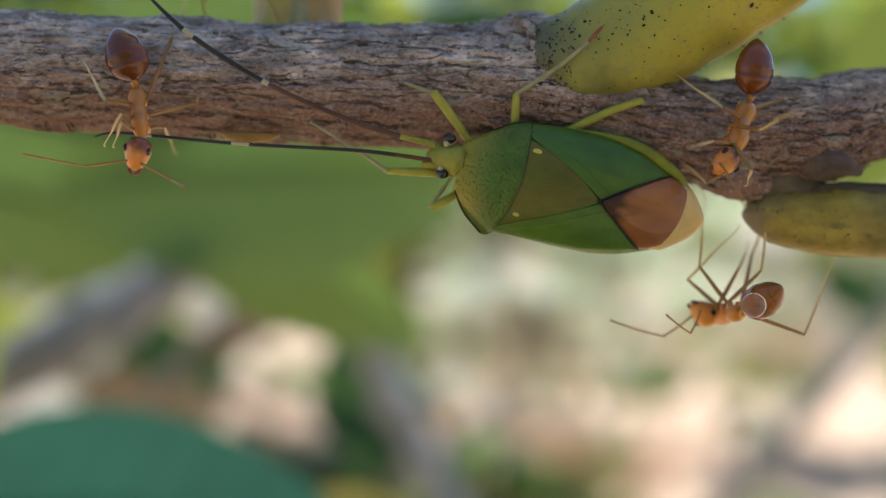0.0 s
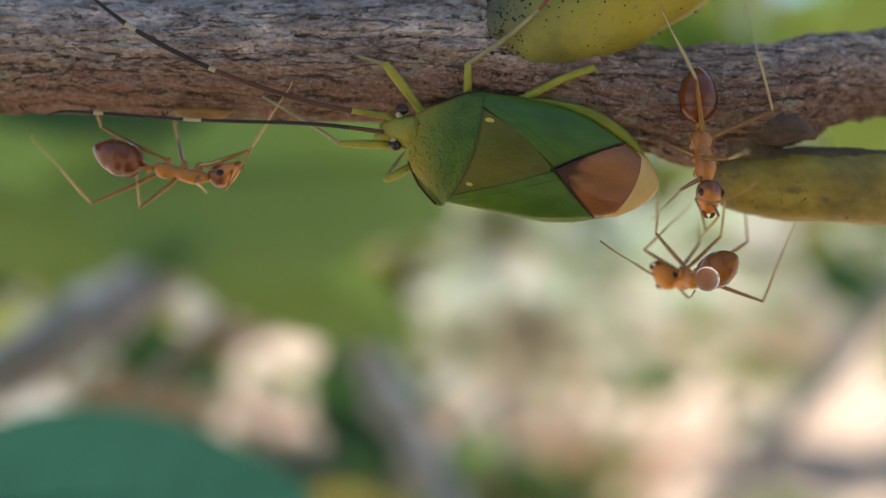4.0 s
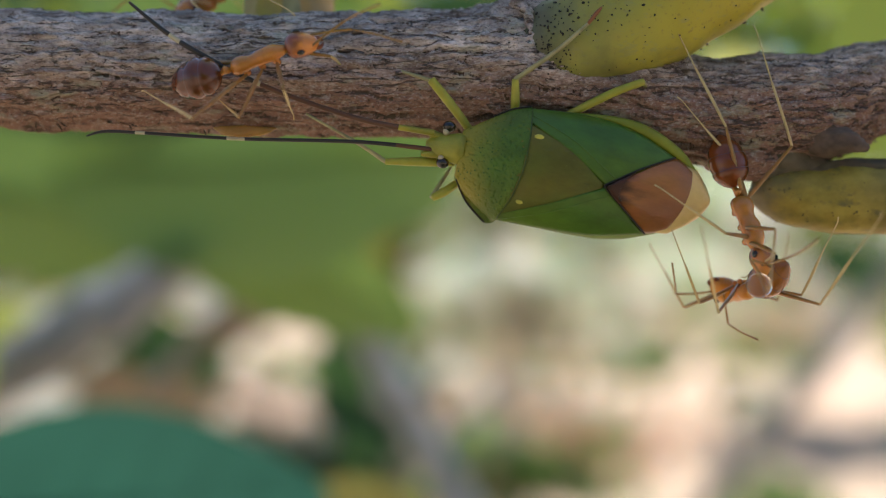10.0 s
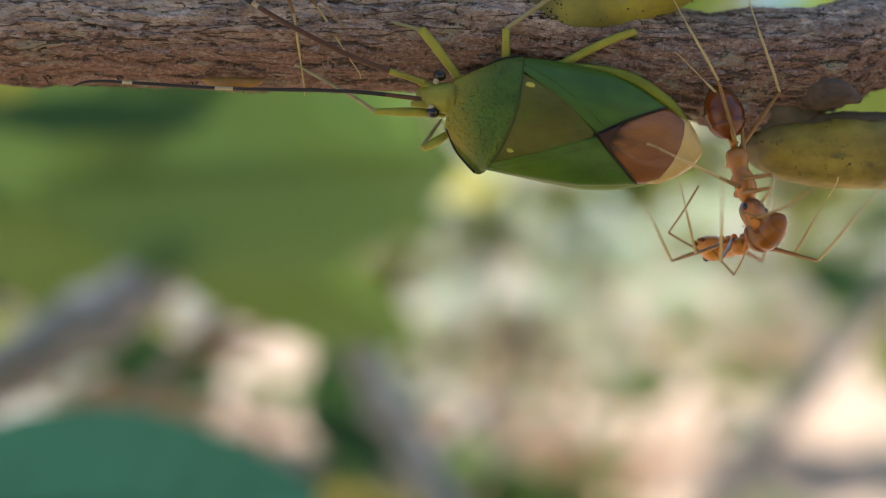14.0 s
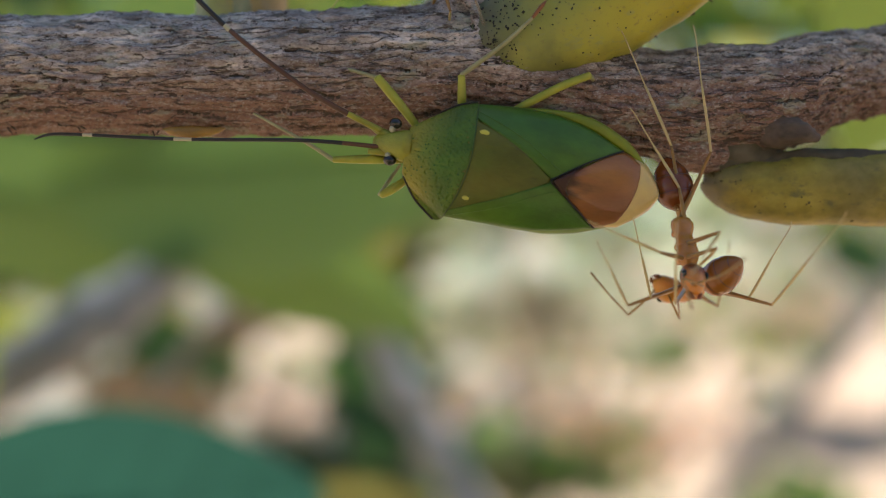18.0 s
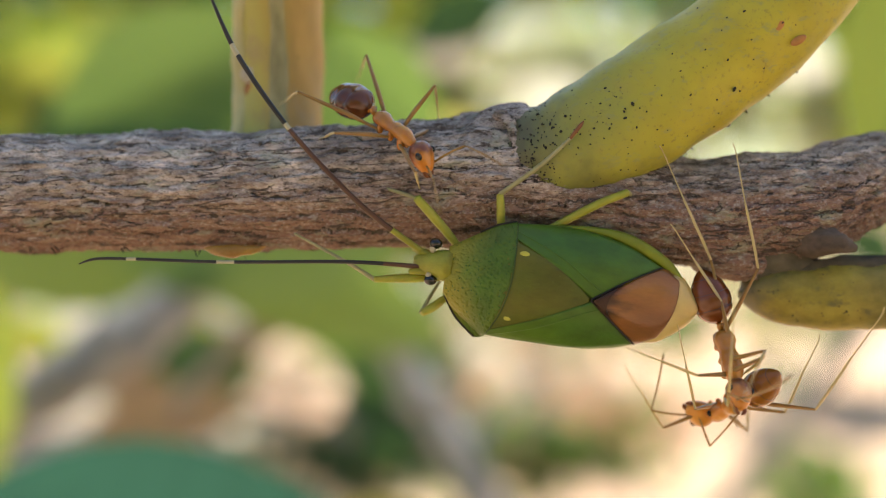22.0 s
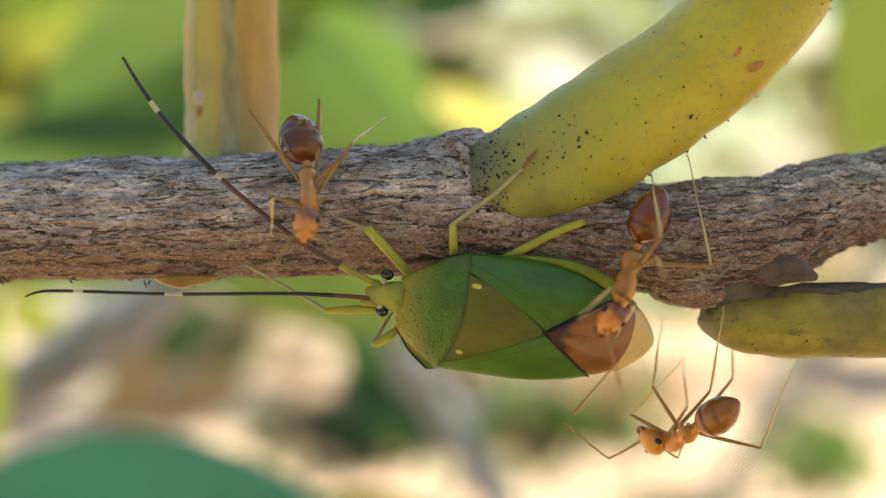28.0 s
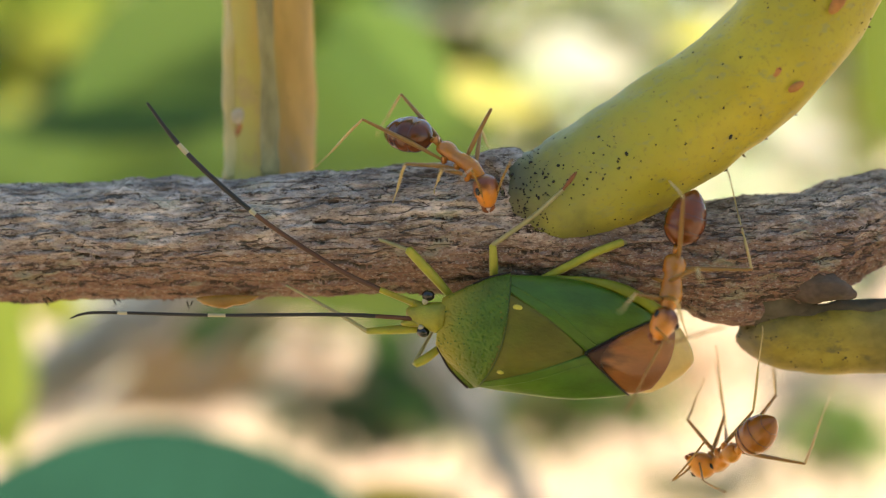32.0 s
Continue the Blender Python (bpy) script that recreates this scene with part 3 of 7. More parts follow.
def specks(mat, line, count, seed, low=0.022, high=0.072, front=(-2.6, 0.2), span=(0.02, 0.98)):
    """Small raised dark specks scattered over the side of a stem that faces the viewer."""
    rnd = random.Random(seed)
    bm = bmesh.new()
    c = spline(line, 200)
    clump = (60, 0.0)
    for _ in range(count):
        i = int(200 * rnd.uniform(*span))
        x, y, z, r = c[i]
        way = Vector(c[min(i + 1, 200)][:3] - c[max(i - 1, 0)][:3]).normalized()
        side = Vector((0, -1, 0))
        side = (side - way * side.dot(way)).normalized()
        up = way.cross(side)
        if rnd.random() < 0.55:
            i = min(199, max(0, int(clump[0] + rnd.gauss(0, 6))))
            x, y, z, r = c[i]
        a = clump[1] + rnd.gauss(0, 0.22) if rnd.random() < 0.55 else rnd.gauss(0.0, 0.75)
        if rnd.random() < 0.15:
            clump = (200 * rnd.uniform(*span), rnd.gauss(0.1, 0.6))
        out = side * math.cos(a) + up * math.sin(a)
        s = rnd.uniform(low, high) * (1.6 if rnd.random() < 0.12 else 1.0)
        m = Matrix.Translation(Vector((x, y, z)) + out * (r + 0.02)) @ out.to_track_quat("Z", "Y").to_matrix().to_4x4()
        m = m @ Matrix.Rotation(rnd.uniform(0, 6.28), 4, "Z") @ Matrix.Diagonal((s * rnd.uniform(0.7, 2.0), s, s * 0.6, 1))
        bmesh.ops.create_icosphere(bm, subdivisions=1, radius=1.0, matrix=m)
    return bm


def stem(name, label, line, mat, n, rough, speckles, seed, flat=1.0, mark=SPECK):
    root = thing(name, label, "stem", line[0][:3])
    body = part("shoot", tube(line, n, 64, stem_rough(rough), flat=flat), mat, root)
    body.location = -root.location
    if speckles:
        sp = part("specks", specks(mark, line, speckles, seed, 0.014, 0.05), mark, root, "scattered dark specks")
        sp["kind"] = "stuff"
        sp.location = -root.location
    return root


UPPER_LINE = [(3.8, 55.5, 7.95, 1.2), (4.05, 55.4, 8.0, 1.8), (4.6, 55.15, 8.05, 2.15), (5.4, 55.0, 8.1, 2.32), (6.4, 54.85, 8.35, 2.5), (7.7, 54.75, 9.0, 2.62), (9.2, 54.7, 9.85, 2.68), (11.6, 54.7, 11.3, 2.68), (14.08, 54.7, 12.95, 2.62), (16.32, 54.8, 15.0, 2.58), (18.3, 55, 17.9, 2.5), (20.5, 55.5, 23, 2.4), (23, 56, 31, 2.3)]
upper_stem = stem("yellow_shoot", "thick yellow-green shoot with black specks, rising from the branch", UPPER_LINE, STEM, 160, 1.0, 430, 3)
part("collar", tube([(3.1, 55.7, 8.1, 1.2), (3.5, 55.5, 8.15, 1.55), (3.85, 55.4, 8.2, 1.65), (4.2, 55.35, 8.3, 1.6)], 50, 64, bark_rough(0.7)), COLLAR, upper_stem, "grey-green corky collar").location = -upper_stem.location
for bx, bz, s, lean in ((14.75, 13.1, 0.55, 0.5), (15.85, 12.55, 0.36, 0.5), (17.6, 15.9, 0.5, 0.9)):
    spot = ball(1.0, (0, 0, 0), (1, 1, 1), 16, 10)
    bmesh.ops.transform(spot, matrix=Matrix.Translation((bx, 52.17, bz)) @ Matrix.Rotation(-lean, 4, "Y") @ Matrix.Diagonal((s * 1.05, 0.07, s * 0.5, 1)), verts=spot.verts)
    part("blemish", spot, BLEMISH, upper_stem, "reddish spot on the skin").location = -upper_stem.location
grit = part("grit", specks(SPECK, UPPER_LINE, 260, 17, 0.012, 0.045, span=(0.06, 0.30)), SPECK, upper_stem, "dark grit round the base")
grit["kind"] = "stuff"
grit.location = -upper_stem.location
nubs = random.Random(23)
for k in range(16):
    u = nubs.uniform(0.3, 0.85)
    x, y, z, r = spline(UPPER_LINE, 100)[int(u * 100)]
    a = spline(UPPER_LINE, 100)[int(u * 100) + 1] - spline(UPPER_LINE, 100)[int(u * 100) - 1]
    way = Vector((a[2], 0, -a[0])).normalized()
    p = Vector((x, y - 0.15, z)) + way * r
    part("nub", tube([(*(p - way * 0.12), 0.07), (*(p + way * nubs.uniform(0.0, 0.05)), 0.05), (*(p + way * nubs.uniform(0.06, 0.13) + Vector((0.05, 0, 0))), 0.012)], 5, 6), SMUDGE, upper_stem).location = -upper_stem.location
for x, z, s in ((13.29, 9.17, 0.13), (10.98, 8.08, 0.10), (11.46, 8.27, 0.10)):
    part("bump", ball(1.0, (x, 54.5, z), (s, s * 0.8, s * 0.7), 10, 8), SMUDGE, upper_stem, "small brown bump").location = -upper_stem.location
LOWER_LINE = [(14.1, 55.4, 2.0, 0.35), (14.5, 55.4, 1.75, 0.95), (15.9, 55.5, 1.45, 1.38), (18.47, 55.6, 1.34, 1.62), (22.81, 55.7, 1.30, 1.70), (32, 56.5, 1.2, 1.75), (44, 58, 1.5, 1.75)]
lower_stem = stem("yellow_twig", "yellow-olive shoot with dark smudges running below the branch", LOWER_LINE, STEM_DULL, 110, 1.0, 90, 5, mark=SMUDGE)
join = part("base", tube([(14.4, 55.9, 4.2, 1.5), (15.3, 55.5, 3.3, 1.2), (16.4, 55.3, 2.85, 0.75), (17.3, 55.2, 2.75, 0.35)], 40, 40, bark_rough(0.6)), CORK, lower_stem, "dark corky base")
join.location = -lower_stem.location
ridge_strip = part("bark_strip", tube([(x, y - 0.55, z + r * 0.82, 0.26 + 0.06 * r) for x, y, z, r in LOWER_LINE[1:]], 120, 22, bark_rough(0.7)), CORK, lower_stem, "dark corky strip along the upper side")
ridge_strip.location = -lower_stem.location
TALL_LINE = [(-7.75, 58.2, 7.0, 2.0), (-7.55, 59.6, 9.5, 2.12), (-7.53, 60.5, 12.67, 2.18), (-7.45, 60.6, 18.14, 2.18), (-7.4, 60.6, 30, 2.0), (-7.0, 60, 46, 2.0), (-7.0, 61, 90, 1.9), (-7.0, 62, 145, 1.7)]
tall_stem = stem("tan_shoot", "upright tan shoot with a grey stripe, growing behind the branch", TALL_LINE, STEM_TAN, 110, 0.7, 40, 7)
stripe = part("stripe", tube([(x + 0.3 + 0.10 * math.sin(z * 1.3), y - 1.80, z, 0.55) for x, y, z, r in TALL_LINE[1:]], 40, 10, stem_rough(1.2)), STRIPE, tall_stem, "grey stripe along the stem")
stripe.location = -tall_stem.location
streak = part("streak", tube([(x - 1.56, y - 1.16, z, 0.5) for x, y, z, r in TALL_LINE[1:]], 80, 14, stem_rough(2.6)), PALE_STREAK, tall_stem, "pale streak along the edge")
streak.location = -tall_stem.location
scar = ball(1.0, (0, 0, 0), (1, 1, 1), 16, 10)
bmesh.ops.transform(scar, matrix=Matrix.Translation((-8.75, 58.75, 12.5)) @ Matrix.Diagonal((0.42, 0.25, 0.42, 1)), verts=scar.verts)
part("scar", scar, SCAR, tall_stem, "pale corky scar").location = -tall_stem.location
wound = ball(1.0, (0, 0, 0), (1, 1, 1), 16, 10)
bmesh.ops.transform(wound, matrix=Matrix.Translation((-8.62, 58.72, 11.75)) @ Matrix.Diagonal((0.4, 0.2, 0.45, 1)), verts=wound.verts)
part("blemish", wound, BLEMISH, tall_stem, "reddish spot below the scar").location = -tall_stem.location

bud = thing("bud_scale", "grey-brown pointed bud scale in the fork of the branch", "bud scale", (17.25, 53.95, 3.9))
part("scale", tube([(-1.6, 1.9, 0.3, 0.62), (-1.0, 1.2, 0.15, 0.78), (-0.3, 0.4, 0.06, 0.80), (0.35, 0.0, -0.04, 0.60), (0.95, -0.1, -0.2, 0.33), (1.45, -0.1, -0.4, 0.05)], 60, 36, bark_rough(0.55)), BUD, bud)
part("scale_lip", tube([(-1.0, 0.9, 0.85, 0.08), (-0.5, 0.2, 0.80, 0.10), (0.1, -0.2, 0.52, 0.09), (0.8, -0.2, 0.0, 0.08), (1.42, -0.12, -0.38, 0.03)], 30, 10, stem_rough(1.2)), BARK, bud)

drip = thing("resin_drop", "amber resin bead with fine hairs under the branch", "resin", (-9.0, 54.4, 4.15))
part("bead", blob([(-1.3, 0.04, 0.2), (-0.95, 0.2, 0.1), (-0.5, 0.27, 0.05), (0, 0.33, 0.02), (0.4, 0.24, 0.06), (0.8, 0.22, 0.06), (1.2, 0.14, 0.12), (1.5, 0.03, 0.2)], 14), RESIN, drip)
for x in (-0.35, 0.5):
    part("hair", tube([(x, 0, -0.15, 0.018), (x + 0.05, -0.05, -0.38, 0.012)], 6, 5), SPECK, drip)


def hairs(name, label, spots, at):
    root = thing(name, label, "bark hair", at)
    for k, (x, z, dx, dz) in enumerate(spots):
        part("hair", tube([(0 + x, 0, z, 0.035), (x + dx * 0.6, -0.1, z + dz * 0.5, 0.03), (x + dx, -0.15, z + dz, 0.012)], 8, 6), SPECK, root)
    return root


hairs("bark_hair", "tiny dark thorn-like hair on the bark", [(0, 0, 0.28, -0.35), (0.15, 0.05, 0.3, -0.2)], (-17.4, 54.9, 4.55))
hairs("bark_hair", "tiny dark hairs hanging under the branch", [(0, 0, 0.15, -0.22), (0.1, 0.03, 0.3, -0.12)], (-14.02, 54.3, 4.45))
hairs("bark_hair", "tiny dark hairs hanging under the branch", [(0, 0, 0.12, -0.3), (0.25, 0.0, -0.05, -0.18)], (-10.71, 54.3, 4.25))
hairs("bark_hair", "tiny dark hairs under the yellow shoot", [(0, 0, 0.12, -0.2), (0.35, 0.12, 0.2, -0.12), (1.9, 0.95, 0.12, -0.22), (2.1, 1.05, 0.2, -0.1)], (11.2, 54.0, 8.6))


# ---- the green bug ----
BUG_AT, BUG_X, BUG_Y = Vector((4.99, 52.9, 2.45)), Vector((0.9832, 0, -0.1824)), Vector((0.1824, 0, 0.9832))
bug = thing("green_bug", "green plant bug with a brown wing membrane, clinging under the branch", "bug", BUG_AT)
bug.matrix_basis = Matrix.LocRotScale(BUG_AT * MM, Matrix((BUG_X, BUG_Y, BUG_X.cross(BUG_Y))).transposed().to_quaternion(), (1.0174, 1.0174, 1.0))
WIDTH_X = (-5.8, -5.0, -4.5, -3.4, -2.4, -1.7, 0.5, 2.0, 3.3, 4.7, 5.6, 6.2, 6.5)
WIDTH_Y = (0.3, 0.75, 1.0, 1.8, 2.45, 2.52, 2.58, 2.56, 2.3, 1.75, 1.2, 0.6, 0.2)
RISE_X, RISE_Y = (-5.8, -4.6, -3.0, -1.4, 0.5, 2.5, 4.5, 6.5), (0.25, 0.5, 1.15, 1.5, 1.4, 1.05, 0.65, 0.35)


def dome(u, v):
    """The height of the bug's back over its plane."""
    w = abs(v + 0.16) / (np.interp(u, WIDTH_X, WIDTH_Y) * 1.06)
    return float(np.interp(u, RISE_X, RISE_Y) * max(0.0, 1 - min(w, 1.0) ** 2.3) ** 0.62)


def shell(one, two, n, m, lift=0.0, thick=0.16, pits=0.0, puff=0.0, bow=0.0):
    """A curved plate between two outlines on the bug's back, with a rounded rim."""
    bm = bmesh.new()
    a, b = spline(one, n), spline(two, n)
    top, low = [], []
    for i in range(n + 1):
        rt, rl = [], []
        for j in range(m + 1):
            u, v = a[i] + (b[i] - a[i]) * (j / m)
            u += bow * (i / n) ** 3 * 4 * (j / m) * (1 - j / m)
            e = min(i, n - i, j * n / m, (m - j) * n / m) / n
            z = dome(u, v) + lift - 0.07 * max(0.0, 1 - e / 0.05) ** 2 + puff * min(1.0, e / 0.25) ** 0.5
            if pits:
                z -= pits * max(0.0, noise.noise(Vector((u * 7.5, v * 9.0, 3.0))) - 0.05)
            rt.append(bm.verts.new((u, v, z)))
            rl.append(bm.verts.new((u, v, z - thick)))
        top.append(rt)
        low.append(rl)
    for i in range(n):
        for j in range(m):
            bm.faces.new((top[i][j], top[i + 1][j], top[i + 1][j + 1], top[i][j + 1]))
            bm.faces.new((low[i][j], low[i][j + 1], low[i + 1][j + 1], low[i + 1][j]))
    rim = [top[i][0] for i in range(n + 1)] + [top[n][j] for j in range(1, m + 1)] + [top[i][m] for i in range(n - 1, -1, -1)] + [top[0][j] for j in range(m - 1, 0, -1)]
    rlo = [low[i][0] for i in range(n + 1)] + [low[n][j] for j in range(1, m + 1)] + [low[i][m] for i in range(n - 1, -1, -1)] + [low[0][j] for j in range(m - 1, 0, -1)]
    for k in range(len(rim)):
        q = (k + 1) % len(rim)
        if len({rim[k], rim[q], rlo[q], rlo[k]}) == 4:
            bm.faces.new((rim[k], rim[q], rlo[q], rlo[k]))
    bmesh.ops.remove_doubles(bm, verts=bm.verts, dist=0.001)
    return bm


def ridge(line, r, lift=0.03):
    """A fine raised line on the bug's back."""
    c = spline(line, 20)
    return tube([(u, v, dome(u, v) + lift, r) for u, v in c], 20, 6)


part("abdomen", blob([(u, max(0.05, float(np.interp(u, WIDTH_X, WIDTH_Y)) * 0.95), 0.0) for u in np.linspace(-4.4, 5.3, 24)], 24, 1.0, 0.42, at=(0, -0.16, -0.25)), BUG_BELLY, bug)
part("pronotum", shell([(-4.39, 0.91), (-3.40, 1.55), (-2.51, 2.10), (-1.70, 2.40)], [(-4.41, -1.04), (-3.70, -2.03), (-2.79, -2.75), (-2.39, -2.66)], 110, 120, 0.06, 0.3, 0.10, 0.02, 0.42), BUG_SHIELD, bug, "pitted green shield behind the head")
part("scutellum", shell([(-2.0, 1.75), (0.0, 0.95), (1.76, -0.30)], [(-2.5, -2.5), (-0.3, -1.56), (1.76, -0.44)], 36, 36, 0.045, 0.2, 0.04), BUG_SCUTELLUM, bug, "olive-brown triangle")
part("forewing", shell([(-2.0, 2.30), (0.58, 2.51), (2.81, 2.19), (4.64, 1.43)], [(-1.9, 1.80), (-0.16, 0.92), (1.0, 0.22), (1.88, -0.34)], 44, 28, 0.055, 0.14, 0.03), BUG_WING, bug)
part("forewing", shell([(-2.5, -2.40), (-0.27, -1.45), (0.9, -0.85), (1.88, -0.40)], [(-2.7, -2.58), (-0.58, -2.58), (1.60, -2.50), (3.93, -2.01)], 44, 28, 0.07, 0.14, 0.03), BUG_WING, bug)
part("membrane", shell([(1.95, -0.34), (3.3, 0.62), (4.62, 1.38), (5.5, 1.02)], [(2.1, -0.50), (3.0, -1.30), (3.92, -1.95), (4.85, -1.66)], 40, 28, 0.05, 0.06, 0.02, 0.16, 0.3), BUG_MEMBRANE, bug, "brown wing membrane")
part("membrane_corner", shell([(1.9, -0.34), (2.5, 0.10), (3.1, 0.52)], [(1.92, -0.40), (2.25, -0.72), (2.6, -1.0)], 20, 12, 0.23, 0.05, 0.0, 0.08, -0.35), BUG_CORNER, bug, "dark brown inner corner of the membrane")
part("membrane_rim", shell([(4.6, 1.30), (5.0, 0.4), (4.7, -0.5), (3.9, -1.93)], [(5.75, 1.10), (6.42, 0.14), (6.2, -0.84), (4.95, -1.80)], 34, 16, 0.04, 0.06, 0.0, 0.04), BUG_RIM, bug, "pale clear rim of the membrane")
part("abdomen_edge", tube([(0.0, 2.44, 0.0, 0.08), (1.77, 2.5, 0.0, 0.2), (3.25, 2.28, 0.0, 0.29), (4.75, 1.62, 0.0, 0.27), (5.6, 1.0, 0.0, 0.12)], 30, 10), BUG_YELLOW, bug, "yellow-green edge of the abdomen")
for line, r in (([(1.80, -0.34), (3.2, 0.62), (4.66, 1.42)], 0.04), ([(1.80, -0.38), (2.8, -1.15), (3.97, -2.0)], 0.04), ([(2.35, -0.1), (2.32, -0.45), (2.6, -0.85)], 0.03)):
    part("vein", ridge(line, r, 0.11 if r > 0.035 else 0.24), BUG_BLACK, bug, "black seam line")
for line in ([(-1.7, 2.02), (0.2, 1.25), (1.9, 0.20), (2.3, -0.02)], [(-2.3, -2.52), (-0.3, -1.85), (1.4, -1.05), (2.2, -0.72)]):
    part("wing_fold", ridge(line, 0.04, 0.045), BUG_WING, bug)
part("seam", ridge([(-1.68, 2.3), (-1.62, 1.0), (-1.64, -0.2), (-1.9, -1.5), (-2.36, -2.55)], 0.028, 0.09), BUG_SEAM, bug, "dark seam behind the shield")
part("edge_line", ridge([(-4.3, -1.2), (-3.70, -2.05), (-2.79, -2.77)], 0.05, 0.02), BUG_BLACK, bug, "black edge")
part("edge_line", ridge([(-3.2, 1.72), (-2.51, 2.14), (-1.75, 2.40)], 0.04, 0.02), BUG_BLACK, bug, "black edge")
for u, v, s in ((-1.25, 1.12, 0.14), (-1.55, -1.66, 0.11)):
    part("spot", ball(1.0, (u, v, dome(u, v) + 0.03), (s * 1.5, s * 0.9, 0.05)), BUG_SPOT, bug, "bright yellow spot")
part("head", blob([(-5.85, 0.12, -0.1), (-5.65, 0.36, -0.05), (-5.3, 0.48, 0.05), (-4.95, 0.56, 0.12), (-4.6, 0.66, 0.2), (-4.2, 0.7, 0.2)], 20, 1.0, 0.8, at=(0, 0.08, 0.05)), BUG_HEAD, bug)
for v, w in ((0.42, 0.62), (-0.26, -0.42)):
    part("tubercle", tube([(-5.2, v, 0.1, 0.2), (-5.65, (v + w) / 2, 0.12, 0.17), (-5.95, w, 0.12, 0.1)], 8, 10), BUG_HEAD, bug)
for v in (0.95, -0.62):
    eye = part("eye", ball(0.28, (-5.0, v, 0.3), (1.0, 0.85, 0.95), 18, 12), BUG_EYE, bug, "glossy black eye")
    part("eye_base", ball(0.17, (-5.1, v * 0.72, 0.34), (0.8, 0.9, 1.0)), PALE, eye)


def banded(points, bands, parent, name):
    """A thin limb along points, in lengths of several colours: the first is the part, the others lie on it."""
    c = spline(points, 60)
    first = None
    for a, b, mat in bands:
        i, j = int(a * 60), int(b * 60)
        ob = part(name if first is None else "band", tube([tuple(q) for q in c[i:j + 1]], 24, 8), mat, first or parent)
        first = first or ob
    return first


low_feeler = banded([(-5.57, -0.14, 0.2, 0.10), (-8.69, -0.42, 0.3, 0.085), (-13.82, -1.24, 0.1, 0.075), (-17.66, -1.72, 0.0, 0.07), (-19.34, -1.97, 0.0, 0.065), (-20.07, -2.31, 0.0, 0.03)],
                    ((0, 0.12, FEELER_BROWN), (0.12, 0.39, FEELER_DARK), (0.39, 0.42, PALE), (0.42, 0.60, FEELER_DARK), (0.60, 0.64, PALE), (0.64, 1.0, FEELER_DARK)), bug, "antenna")
high_feeler = banded([(0, 0, 0, 0.14), (-2.0, -0.5, 0.25, 0.12), (-3.9, -0.8, 0.25, 0.11), (-7.5, -1.0, 0.2, 0.105), (-11.3, -0.69, 0.2, 0.11), (-13.9, 0.0, 0.2, 0.06)],
                     ((0, 0.16, BUG_HEAD), (0.16, 0.60, FEELER_BROWN), (0.60, 0.63, PALE), (0.62, 0.80, FEELER_DARK), (0.80, 0.84, PALE), (0.84, 1.0, FEELER_DARK)), bug, "antenna")


def bug_leg(thigh, shin, foot):
    """A leg of the bug: thigh > shin, foot."""
    a = part("thigh", tube(thigh, 14, 10), BUG_LEG, bug)
    part("shin", tube(shin, 18, 8), SHIN, a)
    if foot:
        part("foot", tube(foot, 12, 8), FOOT, a, "reddish claws")


bug_leg([(-4.0, 0.9, -0.5, 0.17), (-4.7, 1.55, -0.25, 0.2), (-5.4, 2.15, 0.0, 0.21), (-6.12, 2.74, 0.15, 0.19)], [(-6.1, 2.72, 0.1, 0.09), (-7.6, 2.95, -0.5, 0.07), (-9.0, 3.0, -0.8, 0.05)], None)
bug_leg([(-2.3, 1.7, -0.5, 0.16), (-2.45, 2.6, -0.1, 0.19), (-2.62, 3.44, 0.1, 0.15)], [(-2.62, 3.44, 0.1, 0.11), (-1.13, 4.92, 0.55, 0.1), (-0.1, 6.2, 0.85, 0.07)], [(-0.1, 6.2, 0.85, 0.07), (0.2, 6.75, 0.9, 0.09), (0.34, 7.0, 0.85, 0.03)])
bug_leg([(-0.6, 2.05, -0.5, 0.15), (0.6, 2.95, -0.2, 0.18), (1.7, 3.75, 0.0, 0.18), (2.76, 4.36, 0.1, 0.165)], [(2.76, 4.34, 0.0, 0.12), (2.95, 4.3, -0.6, 0.09), (3.1, 4.1, -1.2, 0.06)], None)
bug_leg([(-4.5, -0.5, -0.6, 0.14), (-5.9, -0.72, -0.2, 0.2), (-7.39, -1.00, -0.1, 0.13)], [(-7.4, -1.0, -0.1, 0.1), (-8.69, -0.46, -0.2, 0.08), (-11.13, 0.39, -0.5, 0.05)], None)
bug_leg([(-4.0, -1.1, -0.6, 0.15), (-4.7, -1.8, -0.3, 0.2), (-5.15, -2.13, -0.2, 0.16)], [(-5.2, -2.15, -0.2, 0.1), (-4.9, -1.4, -0.7, 0.08), (-4.6, -0.7, -1.2, 0.06)], None)

# ---- ants ----
EYE_HEIGHT = [(0, 0), (1.5, -3.4), (5, -2.1), (10, 0.2), (15, -3.1), (20, 2.3), (25, 8), (32, 10.6)]
LEGS = (("front", 0.85, 2.4, 3.6), ("middle", 0.2, 2.6, 4.0), ("hind", -0.5, 3.85, 5.5))


